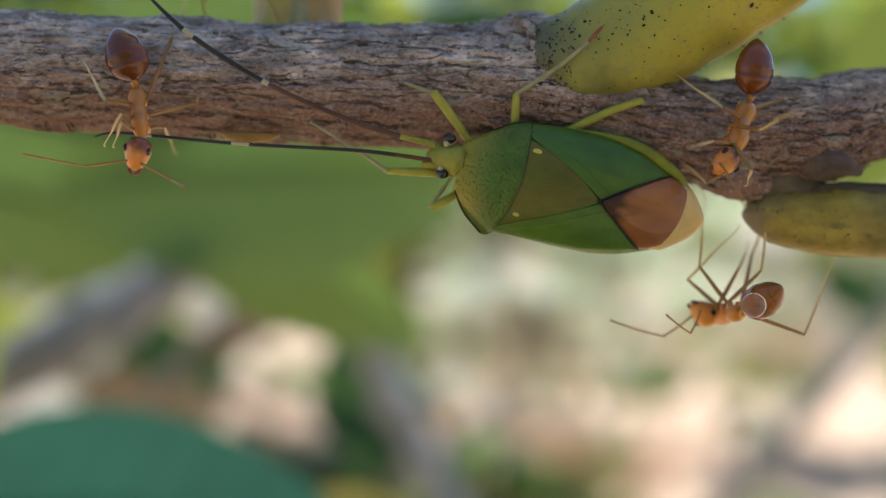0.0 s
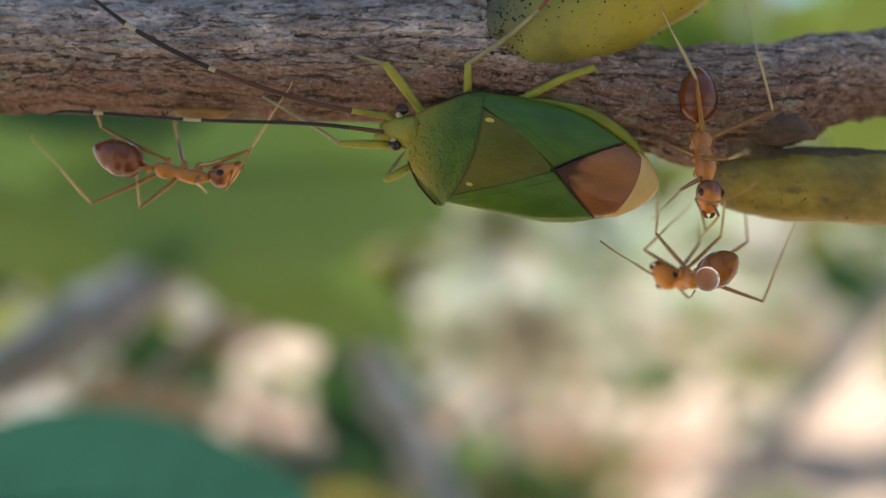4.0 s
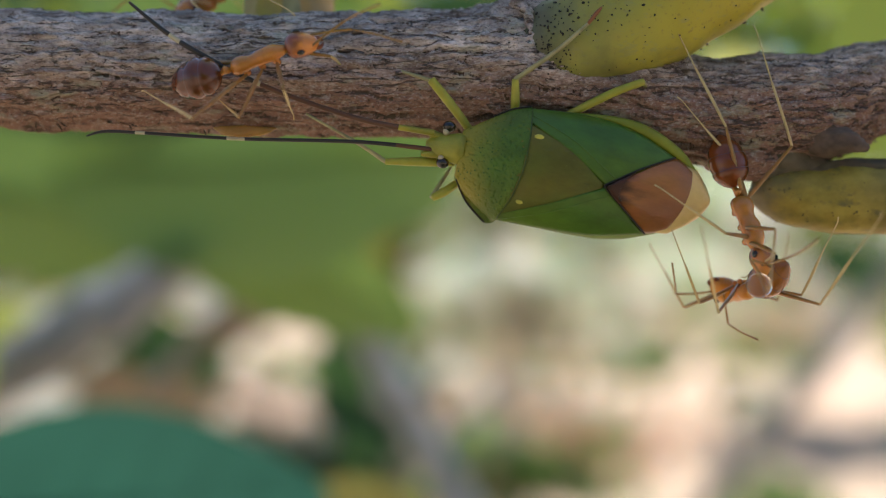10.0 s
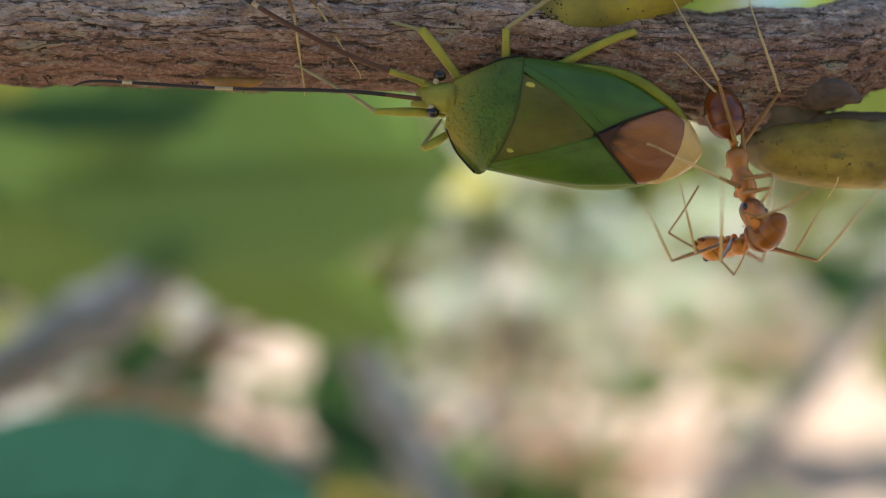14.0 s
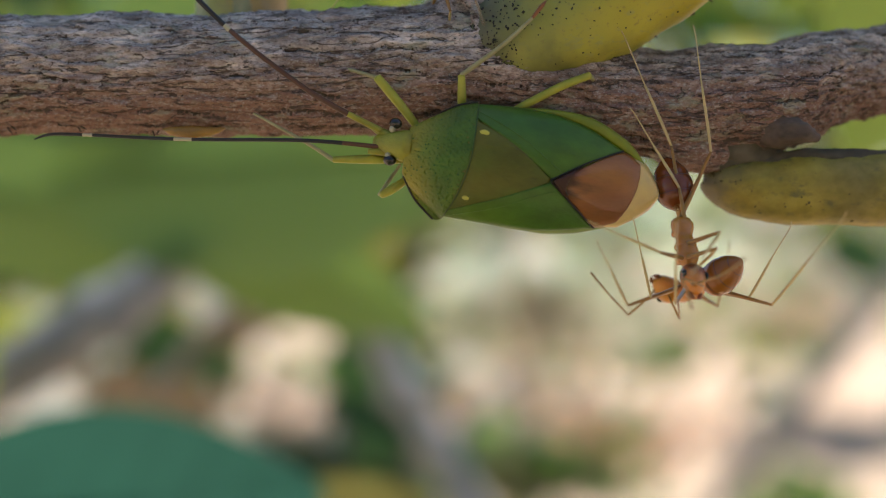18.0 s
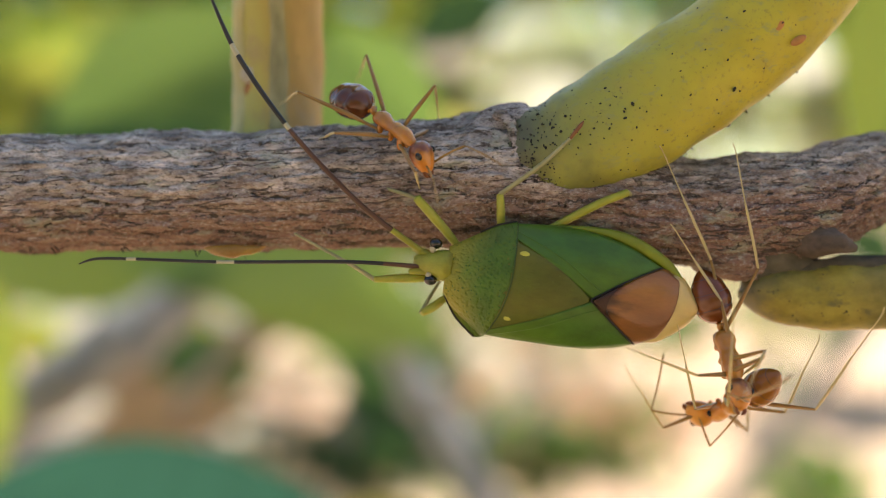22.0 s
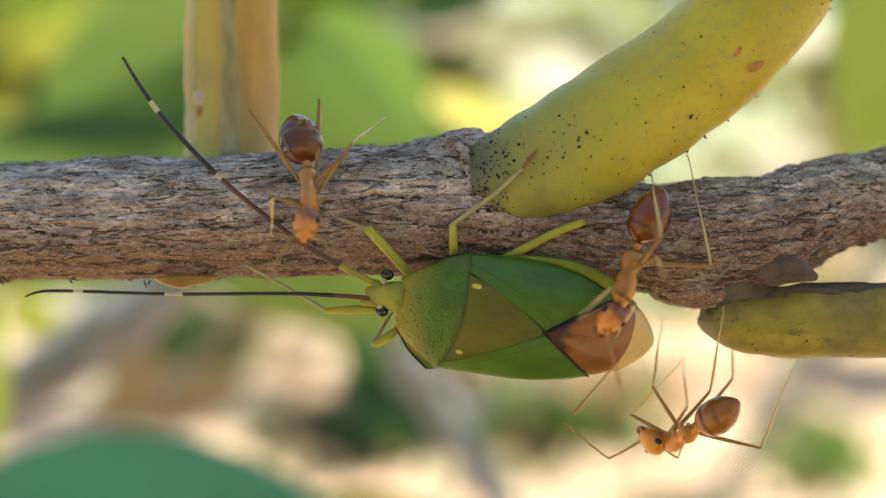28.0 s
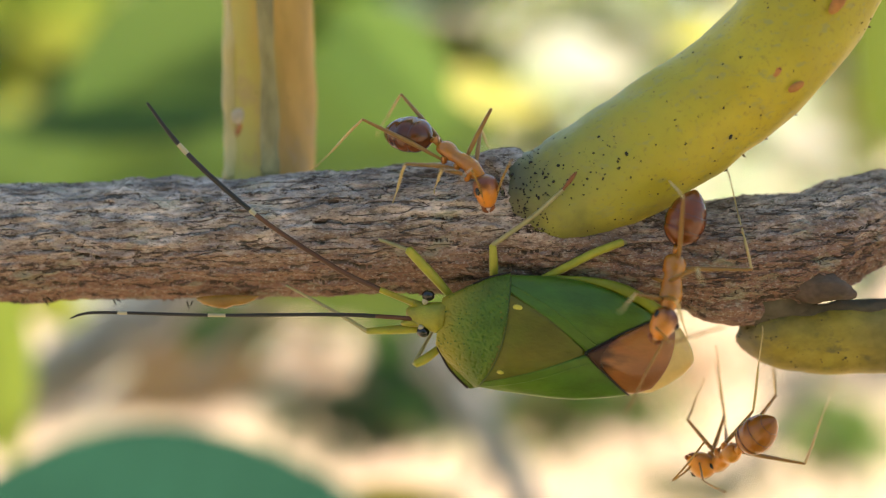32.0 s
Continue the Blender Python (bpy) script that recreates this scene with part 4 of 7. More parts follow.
def make_ant(label, size, gaster_mat, body_mat, head_mat, plump=1.1, k=0.98, wide=1.12, high=0.94, skull=1.0):
    """An ant in its own space: head along +x, back along +z, the middle of the thorax at the origin."""
    s = size
    root = thing("ant", label, "ant", group="ants on the branch")
    parts = {"root": root, "size": s}
    w = 0.84 * plump
    thorax = part("thorax", blob([(x * s, r * s, z * s) for x, r, z in ((-1.08, 0.13, -0.04), (-1.02, 0.24, -0.01), (-0.88, 0.34, 0.05), (-0.66, 0.385, 0.09), (-0.44, 0.37, 0.09), (-0.26, 0.315, 0.05), (-0.1, 0.29, 0.03), (0.06, 0.30, 0.04), (0.2, 0.335, 0.06), (0.33, 0.345, 0.07), (0.42, 0.335, 0.06), (0.52, 0.35, 0.06), (0.75, 0.37, 0.06), (1.0, 0.34, 0.03), (1.2, 0.265, -0.02), (1.36, 0.2, -0.05), (1.5, 0.15, -0.06))], 22, 1.08 * w, 0.98 * w), body_mat, root)
    part("collar", blob([(x * s, r * s, z * s) for x, r, z in ((0.36, 0.32, 0.065), (0.41, 0.352, 0.062), (0.46, 0.33, 0.06))], 20, 1.08 * w, 0.98 * w), body_mat, thorax)
    part("petiole", blob([(x * s, r * s, z * s) for x, r, z in ((-1.6, 0.08, 0), (-1.45, 0.12, 0.05), (-1.32, 0.17, 0.16), (-1.24, 0.2, 0.2), (-1.14, 0.13, 0.08), (-0.98, 0.08, 0))], 14), body_mat, root)
    rings = ((-0.05, 0.10, 0), (0.03, 0.26, 0.02), (0.12, 0.43, 0.03), (0.3, 0.64, 0.05), (0.5, 0.77, 0.06), (0.66, 0.82, 0.06), (0.70, 0.79, 0.06), (0.9, 0.86, 0.06), (1.15, 0.87, 0.05), (1.36, 0.83, 0.03), (1.40, 0.795, 0.03), (1.6, 0.77, 0.01), (1.8, 0.69, 0.0), (2.0, 0.55, -0.03), (2.04, 0.515, -0.03), (2.2, 0.40, -0.05), (2.34, 0.24, -0.08), (2.42, 0.12, -0.1), (2.46, 0.03, -0.11))
    fat = 0.55 + 0.38 * plump
    g = part("gaster", blob([(x * s * k, r * s * k, z * s * k) for x, r, z in rings], 28, wide * fat, high * fat), gaster_mat, root, "glossy dark brown hind body")
    for x, r, z in ((0.685, 0.812, 0.06), (1.385, 0.818, 0.03), (2.025, 0.535, -0.03)):
        part("band", blob([((x + d) * s * k, (r + e) * s * k, z * s * k) for d, e in ((-0.02, -0.025), (-0.008, -0.002), (0.014, -0.008), (0.022, -0.04))], 28, wide * fat, high * fat), ANT_BAND, g)
    h = part("head", blob([(x * s, r * s, z * s) for x, r, z in ((-0.05, 0.11, 0), (0.02, 0.28, 0.02), (0.12, 0.43, 0.03), (0.3, 0.53, 0.03), (0.55, 0.56, 0.02), (0.8, 0.51, -0.02), (1.02, 0.43, -0.07), (1.2, 0.33, -0.12), (1.32, 0.22, -0.15), (1.38, 0.08, -0.16))], 22, 0.92 * min(plump, 1.1) * skull, 0.84 * min(plump, 1.1) * skull), head_mat, root)
    for y in (1, -1):
        part("eye", ball(0.155 * s, (0.58 * s, 0.455 * min(plump, 1.1) * skull * y * s, 0.2 * min(plump, 1.1) * skull * s), (1.15, 0.6, 1.0), 14, 10), BUG_EYE, h)
        part("mandible", tube([(1.2 * s, 0.2 * y * s, -0.2 * s, 0.11 * s), (1.42 * s, 0.2 * y * s, -0.24 * s, 0.1 * s), (1.56 * s, 0.04 * y * s, -0.26 * s, 0.03 * s)], 8, 8), ANT_DARK, h)
        side = "left" if y > 0 else "right"
        sc = part("antenna", tube([(0, 0, 0, 0.055 * s), (0.9 * s, 0, 0.05 * s, 0.05 * s), (1.8 * s, 0, 0, 0.055 * s)], 10, 7), ANT_LEG, root)
        fu = part("antenna_tip", tube([(0, 0, 0, 0.04 * s), (1.3 * s, 0, 0.06 * s, 0.045 * s), (2.7 * s, 0, 0, 0.05 * s)], 12, 7), ANT_LEG, sc)
        parts["feeler", side] = (sc, fu)
        for name, x, long_, low in LEGS:
            part("hip", ball((0.22 if name == "front" else 0.19) * s, (x * s, 0.2 * y * s, -0.27 * s), (0.85, 0.85, 1.7 if name == "front" else 1.4), 14, 10), body_mat, root)
            th = part("thigh", tube([(0, 0, 0, 0.06 * s), (long_ * 0.12 * s, 0, 0.02 * s, 0.075 * s), (long_ * 0.4 * s, 0, 0.05 * s, 0.105 * s), (long_ * 0.8 * s, 0, 0.02 * s, 0.08 * s), (long_ * s, 0, 0, 0.06 * s)], 18, 8), ANT_LEG, root)
            sh = part("shin", tube([(0, 0, 0, 0.055 * s), (low * 0.2 * s, 0, 0.03 * s, 0.066 * s), (low * 0.5 * s, 0, 0, 0.052 * s), (low * 0.53 * s, 0, 0, 0.034 * s), (low * 0.75 * s, 0, 0.03 * s, 0.03 * s), (low * 0.93 * s, 0, 0.05 * s, 0.026 * s), (low * s, 0, -0.06 * s, 0.032 * s)], 28, 7), ANT_SHIN, th)
            parts[name, side] = (th, sh)
    parts["gaster"], parts["head"] = g, h
    return parts


def basis(ahead, up):
    x = Vector(ahead).normalized()
    y = Vector(up).cross(x)
    if y.length < 1e-4:
        y = Vector((0, 1, 0.01)).cross(x)
    y.normalize()
    return Matrix((x, y, x.cross(y))).transposed()


def reach(start, target, length, sign, plane, high):
    """A place at that length from start, nearer (-1) or farther (1) in depth, in line with the target (x, z) of the plane as seen from that height."""
    tx, tz, f = target[0], target[1], 1.0
    for _ in range(4):
        d = Vector((tx * f - start.x, 0, (tz - high) * f + high - start.z))
        if d.length >= length:
            d = d.normalized() * length
        else:
            d.y = sign * math.sqrt(length ** 2 - d.length_squared)
        f = (start.y + d.y) / plane
    return start + d.normalized() * length


def at_time(rows, t):
    ts = [r[0] for r in rows]
    return [float(np.interp(t, ts, [r[k] for r in rows])) for k in range(1, len(rows[0]))]


def followed(rows, t):
    """Whether a track covers that time without a long gap."""
    after = [r[0] for r in rows if r[0] >= t]
    before = [r[0] for r in rows if r[0] <= t]
    return bool(after and before) and after[0] - before[-1] <= 6.5 if t <= 31.9 else bool(before)


def ant_rows(ant, tail, waist, neck, mouth, depth, back, legs, feelers, lean=1.0, pace=1.0, step=0.5, feel=53.0):
    """Poses of an ant and its limbs. Tracks are rows of seconds and places (x, z) in millimetres; limbs with no track of their own step along."""
    s, rows, last = ant["size"], {}, None
    times = [round(step * k, 2) for k in range(int(32 / step) + 1)]
    gone, prev = 0.0, None
    for t in times:
        w, n, g, m = (at_time(r, t) for r in (waist, neck, tail, mouth))
        y, up = at_time(depth, t)[0], Vector(at_time(back, t)).normalized()
        high = at_time(EYE_HEIGHT, t)[0]
        w3 = Vector((w[0], y, w[1]))
        n3 = reach(w3, n, 2.9 * s, lean, y, high)
        mid, turn = (w3 + n3) / 2, basis(n3 - w3, up)
        if prev is not None:
            gone += (mid - prev).length
        prev = mid
        rows.setdefault("root", []).append((t, Matrix.LocRotScale(mid * MM, turn.to_quaternion(), None)))
        back_turn = turn.transposed()

        def key(name, place, m3, t=t):
            rows.setdefault(name, []).append((t, Matrix.LocRotScale(place * MM, m3.to_quaternion(), None)))

        joint = mid + turn @ Vector((-1.55 * s, 0, 0))
        g3 = reach(joint, g, 2.3 * s, -lean, y, high)
        key("gaster", Vector((-1.55 * s, 0, 0)), back_turn @ basis(g3 - joint, up))
        nape = mid + turn @ Vector((1.45 * s, 0, -0.04 * s))
        m3 = reach(nape, m, 1.4 * s, -1, y, high)
        head_turn = basis(m3 - nape, up)
        key("head", Vector((1.45 * s, 0, -0.04 * s)), back_turn @ head_turn)
        for side, q in (("left", 1), ("right", -1)):
            base = nape + head_turn @ Vector((1.1 * s, 0.26 * q * s, 0.1 * s))
            if side in feelers:
                e = at_time(feelers[side], t)
                e3 = reach(base, e[:2], 1.8 * s, -1, feel, high)
                f3 = reach(e3, e[2:], 2.7 * s, -1, feel, high)
            else:
                sway = 0.35 * math.sin(2.1 * t + q)
                e3 = base + head_turn @ Vector((0.9, q * (1.2 + sway * 0.5), 0.6 + sway * 0.5)).normalized() * 1.8 * s
                f3 = e3 + head_turn @ Vector((1.2, q * (0.2 + sway), -1.3 + sway)).normalized() * 2.7 * s
            a_turn = basis(e3 - base, up)
            key(("feeler", side), back_turn @ (base - mid), back_turn @ a_turn)
            key(("feeler", side, 1), Vector((1.8 * s, 0, 0)), a_turn.transposed() @ basis(f3 - e3, up))
            for k, (name, x, long_, low) in enumerate(LEGS):
                hip = mid + turn @ Vector((x * s, 0.3 * q * s, -0.3 * s))
                if (name, side) in legs and followed(legs[name, side][0], t):
                    track, signs, planes = legs[name, side]
                    kx, kz, fx, fz = at_time(track, t)
                    k3 = reach(hip, (kx, kz), long_ * s, signs[0], planes[0], high)
                    f3 = reach(k3, (fx, fz), low * s, signs[1], planes[1], high)
                else:
                    swing = pace * 0.55 * math.sin(gone * 1.6 + math.pi * ((k + (q > 0)) % 2))
                    knee = (Vector((0.8, q * 1.5, 0.55)), Vector((-1.0, q * 1.6, 0.6)), Vector((-2.1, q * 1.4, 1.0)))[k]
                    foot = (Vector((0.6, q * 1.0, -2.8)), Vector((-1.6, q * 1.2, -2.7)), Vector((-3.2, q * 1.2, -2.6)))[k]
                    k3 = hip + turn @ (knee + Vector((swing * 0.6, 0, 0))).normalized() * long_ * s
                    f3 = k3 + turn @ (foot + Vector((swing * 1.6, 0, 0))).normalized() * low * s
                t_turn = basis(k3 - hip, up)
                key((name, side), back_turn @ (hip - mid), back_turn @ t_turn)
                key((name, side, 1), Vector((long_ * s, 0, 0)), t_turn.transposed() @ basis(f3 - k3, up))
    return rows


def ant_walk(ant, rows):
    walk(ant["root"], rows["root"])
    walk(ant["gaster"], rows["gaster"])
    walk(ant["head"], rows["head"])
    for side in ("left", "right"):
        for name in ("feeler", "front", "middle", "hind"):
            walk(ant[name, side][0], rows[name, side])
            walk(ant[name, side][1], rows[name, side, 1])


walker = make_ant("orange-brown ant with a dark gaster walking about the branch", 1.0, ANT_GASTER, ANT_BODY, ANT_HEAD)
biter = make_ant("orange-brown ant hanging by its hind legs from the yellow shoot", 1.0, ANT_AMBER, ANT_BODY, ANT_HEAD, 1.42, 1.0, 0.92, 0.84)
hanger = make_ant("pale orange ant hanging upside down below the branch", 0.95, ANT_PALE, ANT_HONEY, ANT_HONEY, 1.28, 0.95, 0.95, 0.95, 1.15)
passer = make_ant("orange-brown ant passing along the top of the branch", 1.0, ANT_GASTER, ANT_BODY, ANT_HEAD)
water_drop = thing("water_drop", "clear round drop of liquid on the hanging ant", "drop", (0, 0, 0))
part("drop", ball(0.53, (0, 0, 0), (1, 1, 1), 24, 16), WATER, water_drop)

# ---- behind the branch ----
GROUND_Z = -700.0


def leaf_mesh(length, width, fold=0.15, droop=0.12, wavy=0.0, n=18, m=8):
    """A leaf blade from its foot at the origin along +x, folded at the midrib, wavy at the rim and drooping."""
    bm = bmesh.new()
    rows = []
    for i in range(n + 1):
        u = i / n
        half = width / 2 * max(0.02, math.sin(math.pi * min(1, u * 0.97 + 0.015)) ** 0.75 * (1.0 - 0.25 * u))
        row = []
        for j in range(-m, m + 1):
            v = j / m
            row.append(bm.verts.new((u * length, v * half, fold * abs(v) * half - droop * length * u * u + 0.003 * length * math.sin(u * 9 + 2 * v) * v * v)))
        rows.append(row)
    for a, b in zip(rows, rows[1:]):
        for j in range(2 * m):
            bm.faces.new((a[j], b[j], b[j + 1], a[j + 1]))
    return bm


def leaf(label, foot, ahead, up, length, width, mat, fold=0.15, droop=0.12, category="leaf", name="leaf"):
    root = thing(name, label, category, foot)
    root.matrix_basis = Matrix.LocRotScale(Vector(foot) * MM, basis(ahead, up).to_quaternion(), None)
    part("blade", leaf_mesh(length, width, fold, droop), mat, root)
    part("midrib", tube([(-length * 0.12, 0, -0.01 * length, length * 0.008), (length * 0.4, 0, 0.004 * length - droop * length * 0.16, length * 0.007), (length * 0.95, 0, -droop * length * 0.9, length * 0.004)], 14, 8), mat, root)
    for k in range(3, 15, 2):
        u = k / 16
        for q in (1, -1):
            half = width / 2 * math.sin(math.pi * u) ** 0.75 * (1 - 0.25 * u) * 0.8
            part("vein", tube([(u * length, 0, 0.004 * length - droop * length * u * u, length * 0.0012), ((u + 0.1) * length, q * half, 0.006 * length + fold * half - droop * length * (u + 0.1) ** 2, length * 0.0008)], 3, 5), mat, root)
    return root


leaf("broad bluish-green leaf hanging below the branch", (-64.4, 135.0, -33.4), (56.5, 6.0, 5.1), (0, -0.6, 0.8), 52.0, 32.6, LEAF_TEAL, 0.12, 0.08, category="leaf", name="leaf")
leaf("broad smooth olive-green leaf behind the branch", (-59.1, 185.0, 6.2), (65.0, 15.0, 6.6), (0, -1, 0.25), 67.0, 44.0, LEAF_OLIVE, 0.10, 0.04)
leaf("olive-green leaf hanging behind the branch", (-53.2, 205.0, 7.2), (51.8, 5.0, -25.6), (0.1, -1, 0.3), 58.0, 25.0, LEAF_OLIVE, 0.10, 0.04)
leaf("broad olive-green leaf behind the branch", (-109.2, 215.0, 13.1), (79.1, -10.0, -19.0), (0, -1, 0.25), 82.0, 32.0, LEAF_OLIVE, 0.10, 0.04)
leaf("broad olive-green leaf behind the upright shoot", (-64.1, 194.0, 16.1), (39.1, 2.0, 20.6), (0, -1, 0.25), 44.3, 30.0, LEAF_OLIVE, 0.10, 0.04)
leaf("dark green leaf in the shade under the branch", (-66.0, 178.0, 16.2), (34.0, 0.0, 0.4), (0, -1, 0.25), 34.0, 7.5, LEAF_MID, 0.10, 0.04)
leaf("lime-green leaf hanging beside the twig", (-71.5, 172.0, 3.0), (4.0, 0.0, -34.5), (0.1, -1, 0.2), 36.0, 15.0, LEAF_SPRING, 0.10, 0.04)
# Sun and shade on these leaves are put into their blade colours.
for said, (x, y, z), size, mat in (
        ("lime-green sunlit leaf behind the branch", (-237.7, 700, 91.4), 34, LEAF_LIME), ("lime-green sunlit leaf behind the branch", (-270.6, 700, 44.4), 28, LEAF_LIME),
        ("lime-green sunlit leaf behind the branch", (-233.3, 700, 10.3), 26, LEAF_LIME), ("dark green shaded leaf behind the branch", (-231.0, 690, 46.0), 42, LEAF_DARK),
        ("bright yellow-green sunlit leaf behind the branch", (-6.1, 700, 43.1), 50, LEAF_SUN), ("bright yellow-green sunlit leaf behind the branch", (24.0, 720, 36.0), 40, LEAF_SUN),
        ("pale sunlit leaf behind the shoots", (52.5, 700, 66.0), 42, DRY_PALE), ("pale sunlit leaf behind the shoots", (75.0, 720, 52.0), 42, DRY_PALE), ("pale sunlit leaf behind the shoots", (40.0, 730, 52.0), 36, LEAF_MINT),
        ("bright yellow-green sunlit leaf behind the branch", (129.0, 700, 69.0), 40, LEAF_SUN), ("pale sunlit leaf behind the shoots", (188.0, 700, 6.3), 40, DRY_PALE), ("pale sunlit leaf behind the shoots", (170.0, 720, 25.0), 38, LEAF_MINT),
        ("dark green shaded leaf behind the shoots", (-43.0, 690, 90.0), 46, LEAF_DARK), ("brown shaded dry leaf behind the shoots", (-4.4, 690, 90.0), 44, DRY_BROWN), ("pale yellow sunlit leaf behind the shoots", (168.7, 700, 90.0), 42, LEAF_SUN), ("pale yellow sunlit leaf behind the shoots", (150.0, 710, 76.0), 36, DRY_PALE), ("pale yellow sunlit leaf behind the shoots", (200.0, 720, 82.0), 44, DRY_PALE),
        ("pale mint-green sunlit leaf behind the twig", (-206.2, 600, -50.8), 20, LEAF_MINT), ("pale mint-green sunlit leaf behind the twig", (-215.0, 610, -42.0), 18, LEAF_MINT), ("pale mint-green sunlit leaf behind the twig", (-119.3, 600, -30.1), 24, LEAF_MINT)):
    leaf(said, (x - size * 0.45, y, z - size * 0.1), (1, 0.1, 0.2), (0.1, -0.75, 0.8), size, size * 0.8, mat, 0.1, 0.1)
leaf("yellow-green leaf behind the branch", (-101.3, 230.0, 2.3), (51.3, 10.0, -7.8), (0, -1, 0.25), 51.9, 18.2, LEAF_LIME, 0.12, 0.08, category="leaf", name="leaf")
leaf("green leaf blade behind the upright shoot", (-19.1, 190.0, 33.1), (16.9, 5.0, -21.4), (0, -1, 0.25), 27.3, 20.3, LEAF_OLIVE, 0.12, 0.08, category="leaf", name="leaf")
leaf("broad green leaf behind the yellow shoot", (76.4, 170.0, 39.9), (-16.8, 5.0, -31.9), (0, -1, 0.25), 36.0, 31.0, LEAF_SPRING, 0.12, 0.08, category="leaf", name="leaf")
# The leaves in shade or bright light below carry it in their colour.
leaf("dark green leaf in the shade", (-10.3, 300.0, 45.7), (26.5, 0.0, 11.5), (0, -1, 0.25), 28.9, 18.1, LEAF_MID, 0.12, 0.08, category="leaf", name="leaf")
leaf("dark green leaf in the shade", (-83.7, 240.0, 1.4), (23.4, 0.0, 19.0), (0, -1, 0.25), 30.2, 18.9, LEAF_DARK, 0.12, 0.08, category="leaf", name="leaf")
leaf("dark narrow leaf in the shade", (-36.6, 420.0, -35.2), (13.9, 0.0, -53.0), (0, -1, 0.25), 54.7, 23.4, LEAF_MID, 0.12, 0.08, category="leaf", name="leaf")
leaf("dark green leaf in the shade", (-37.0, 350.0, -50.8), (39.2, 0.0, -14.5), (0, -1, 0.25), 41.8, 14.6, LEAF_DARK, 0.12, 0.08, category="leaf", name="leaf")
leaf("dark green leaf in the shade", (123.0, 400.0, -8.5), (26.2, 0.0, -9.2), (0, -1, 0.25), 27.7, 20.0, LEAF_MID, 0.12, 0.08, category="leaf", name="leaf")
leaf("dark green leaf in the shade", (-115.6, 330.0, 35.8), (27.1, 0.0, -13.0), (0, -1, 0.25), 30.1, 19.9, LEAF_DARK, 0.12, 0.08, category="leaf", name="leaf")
leaf("lime-green leaf in bright light", (-121.6, 335.0, 47.1), (24.7, 0.0, -5.3), (0, -1, 0.25), 25.3, 17.1, LEAF_LIME, 0.12, 0.08, category="leaf", name="leaf")
leaf("pale dry leaf caught in the twigs", (-70.4, 330.0, -14.3), (20.0, 0.0, -9.1), (0, -1, 0.25), 21.9, 18.4, DRY_PALE, 0.12, 0.08, category="leaf", name="leaf")
leaf("pale pinkish dry leaf caught in the twigs", (-73.0, 420.0, -58.0), (20.0, 0.0, -7.0), (0.3, -0.9, 0.3), 21.0, 10.0, DRY_PINK, 0.12, 0.08)
leaf("pale pinkish dry leaf caught in the twigs", (-58.0, 428.0, -70.0), (18.0, 4.0, 7.0), (-0.2, -0.9, 0.4), 19.0, 9.0, DRY_PINK, 0.12, 0.08)
leaf("pale pinkish dry leaf caught in the twigs", (-50.0, 424.0, -54.0), (8.0, 2.0, -12.0), (-0.4, -0.9, 0.2), 14.0, 7.0, DRY_PINK, 0.12, 0.08)
leaf("pale dry leaf caught in the twigs", (-141.0, 400.0, -47.2), (20.5, 0.0, 20.6), (0, -1, 0.25), 29.1, 18.6, DRY_PALE, 0.12, 0.08, category="leaf", name="leaf")
leaf("pale dry leaf caught in the twigs", (-153.9, 420.0, -61.3), (29.4, 0.0, -1.8), (0, -1, 0.25), 29.4, 21.4, DRY_PALE, 0.12, 0.08, category="leaf", name="leaf")
leaf("brown dry leaf caught in the twigs", (-114.9, 400.0, -48.9), (39.1, 0.0, -11.0), (0, -1, 0.25), 40.7, 22.3, DRY_BROWN, 0.12, 0.08, category="leaf", name="leaf")
leaf("brown dry leaf caught in the twigs", (-123.6, 420.0, -57.2), (43.0, 0.0, -11.0), (0, -1, 0.25), 44.4, 25.3, DRY_BROWN, 0.12, 0.08, category="leaf", name="leaf")
leaf("broad olive-green leaf filling the gap behind", (-131.6, 260.0, 5.1), (137.6, 0.0, 0.7), (0, -1, 0.2), 137.6, 32.6, LEAF_OLIVE, 0.12, 0.08, category="leaf", name="leaf")
# These two dark leaves stand in for the shadow beneath the grey twig.
leaf("dark leaf standing in for the shadow under the twig", (-90.3, 330.0, -28.2), (35.3, 0.0, -12.1), (0, -1, 0.25), 37.4, 19.9, LEAF_MID, 0.12, 0.08, category="leaf", name="leaf")
leaf("brown leaf standing in for the shadow under the twig", (-93.4, 300.0, -48.2), (42.0, 0.0, 4.4), (0, -1, 0.25), 42.2, 16.7, DRY_BROWN, 0.12, 0.08, category="leaf", name="leaf")
leaf("yellowing leaf below the branch", (-18.8, 160.0, -35.8), (18.0, 0.0, -2.2), (0, -1, -0.1), 18.1, 8.2, LEAF_OCHRE, 0.12, 0.08, category="leaf", name="leaf")
leaf("pale green leaf in bright light", (-125.1, 330.0, -25.2), (19.4, 0.0, -6.7), (0, -1, 0.25), 20.5, 13.8, LEAF_LIME, 0.12, 0.08, category="leaf", name="leaf")
leaf("pale green leaf in bright light", (-87.4, 380.0, -18.3), (24.9, 0.0, -6.8), (0, -1, 0.25), 25.8, 17.6, LEAF_LIME, 0.12, 0.08, category="leaf", name="leaf")
leaf("dark brown leaf in the shade", (-99.4, 360.0, -44.6), (53.7, 0.0, 17.5), (0, -1, 0.25), 56.5, 15.0, DRY_BROWN, 0.12, 0.08, category="leaf", name="leaf")
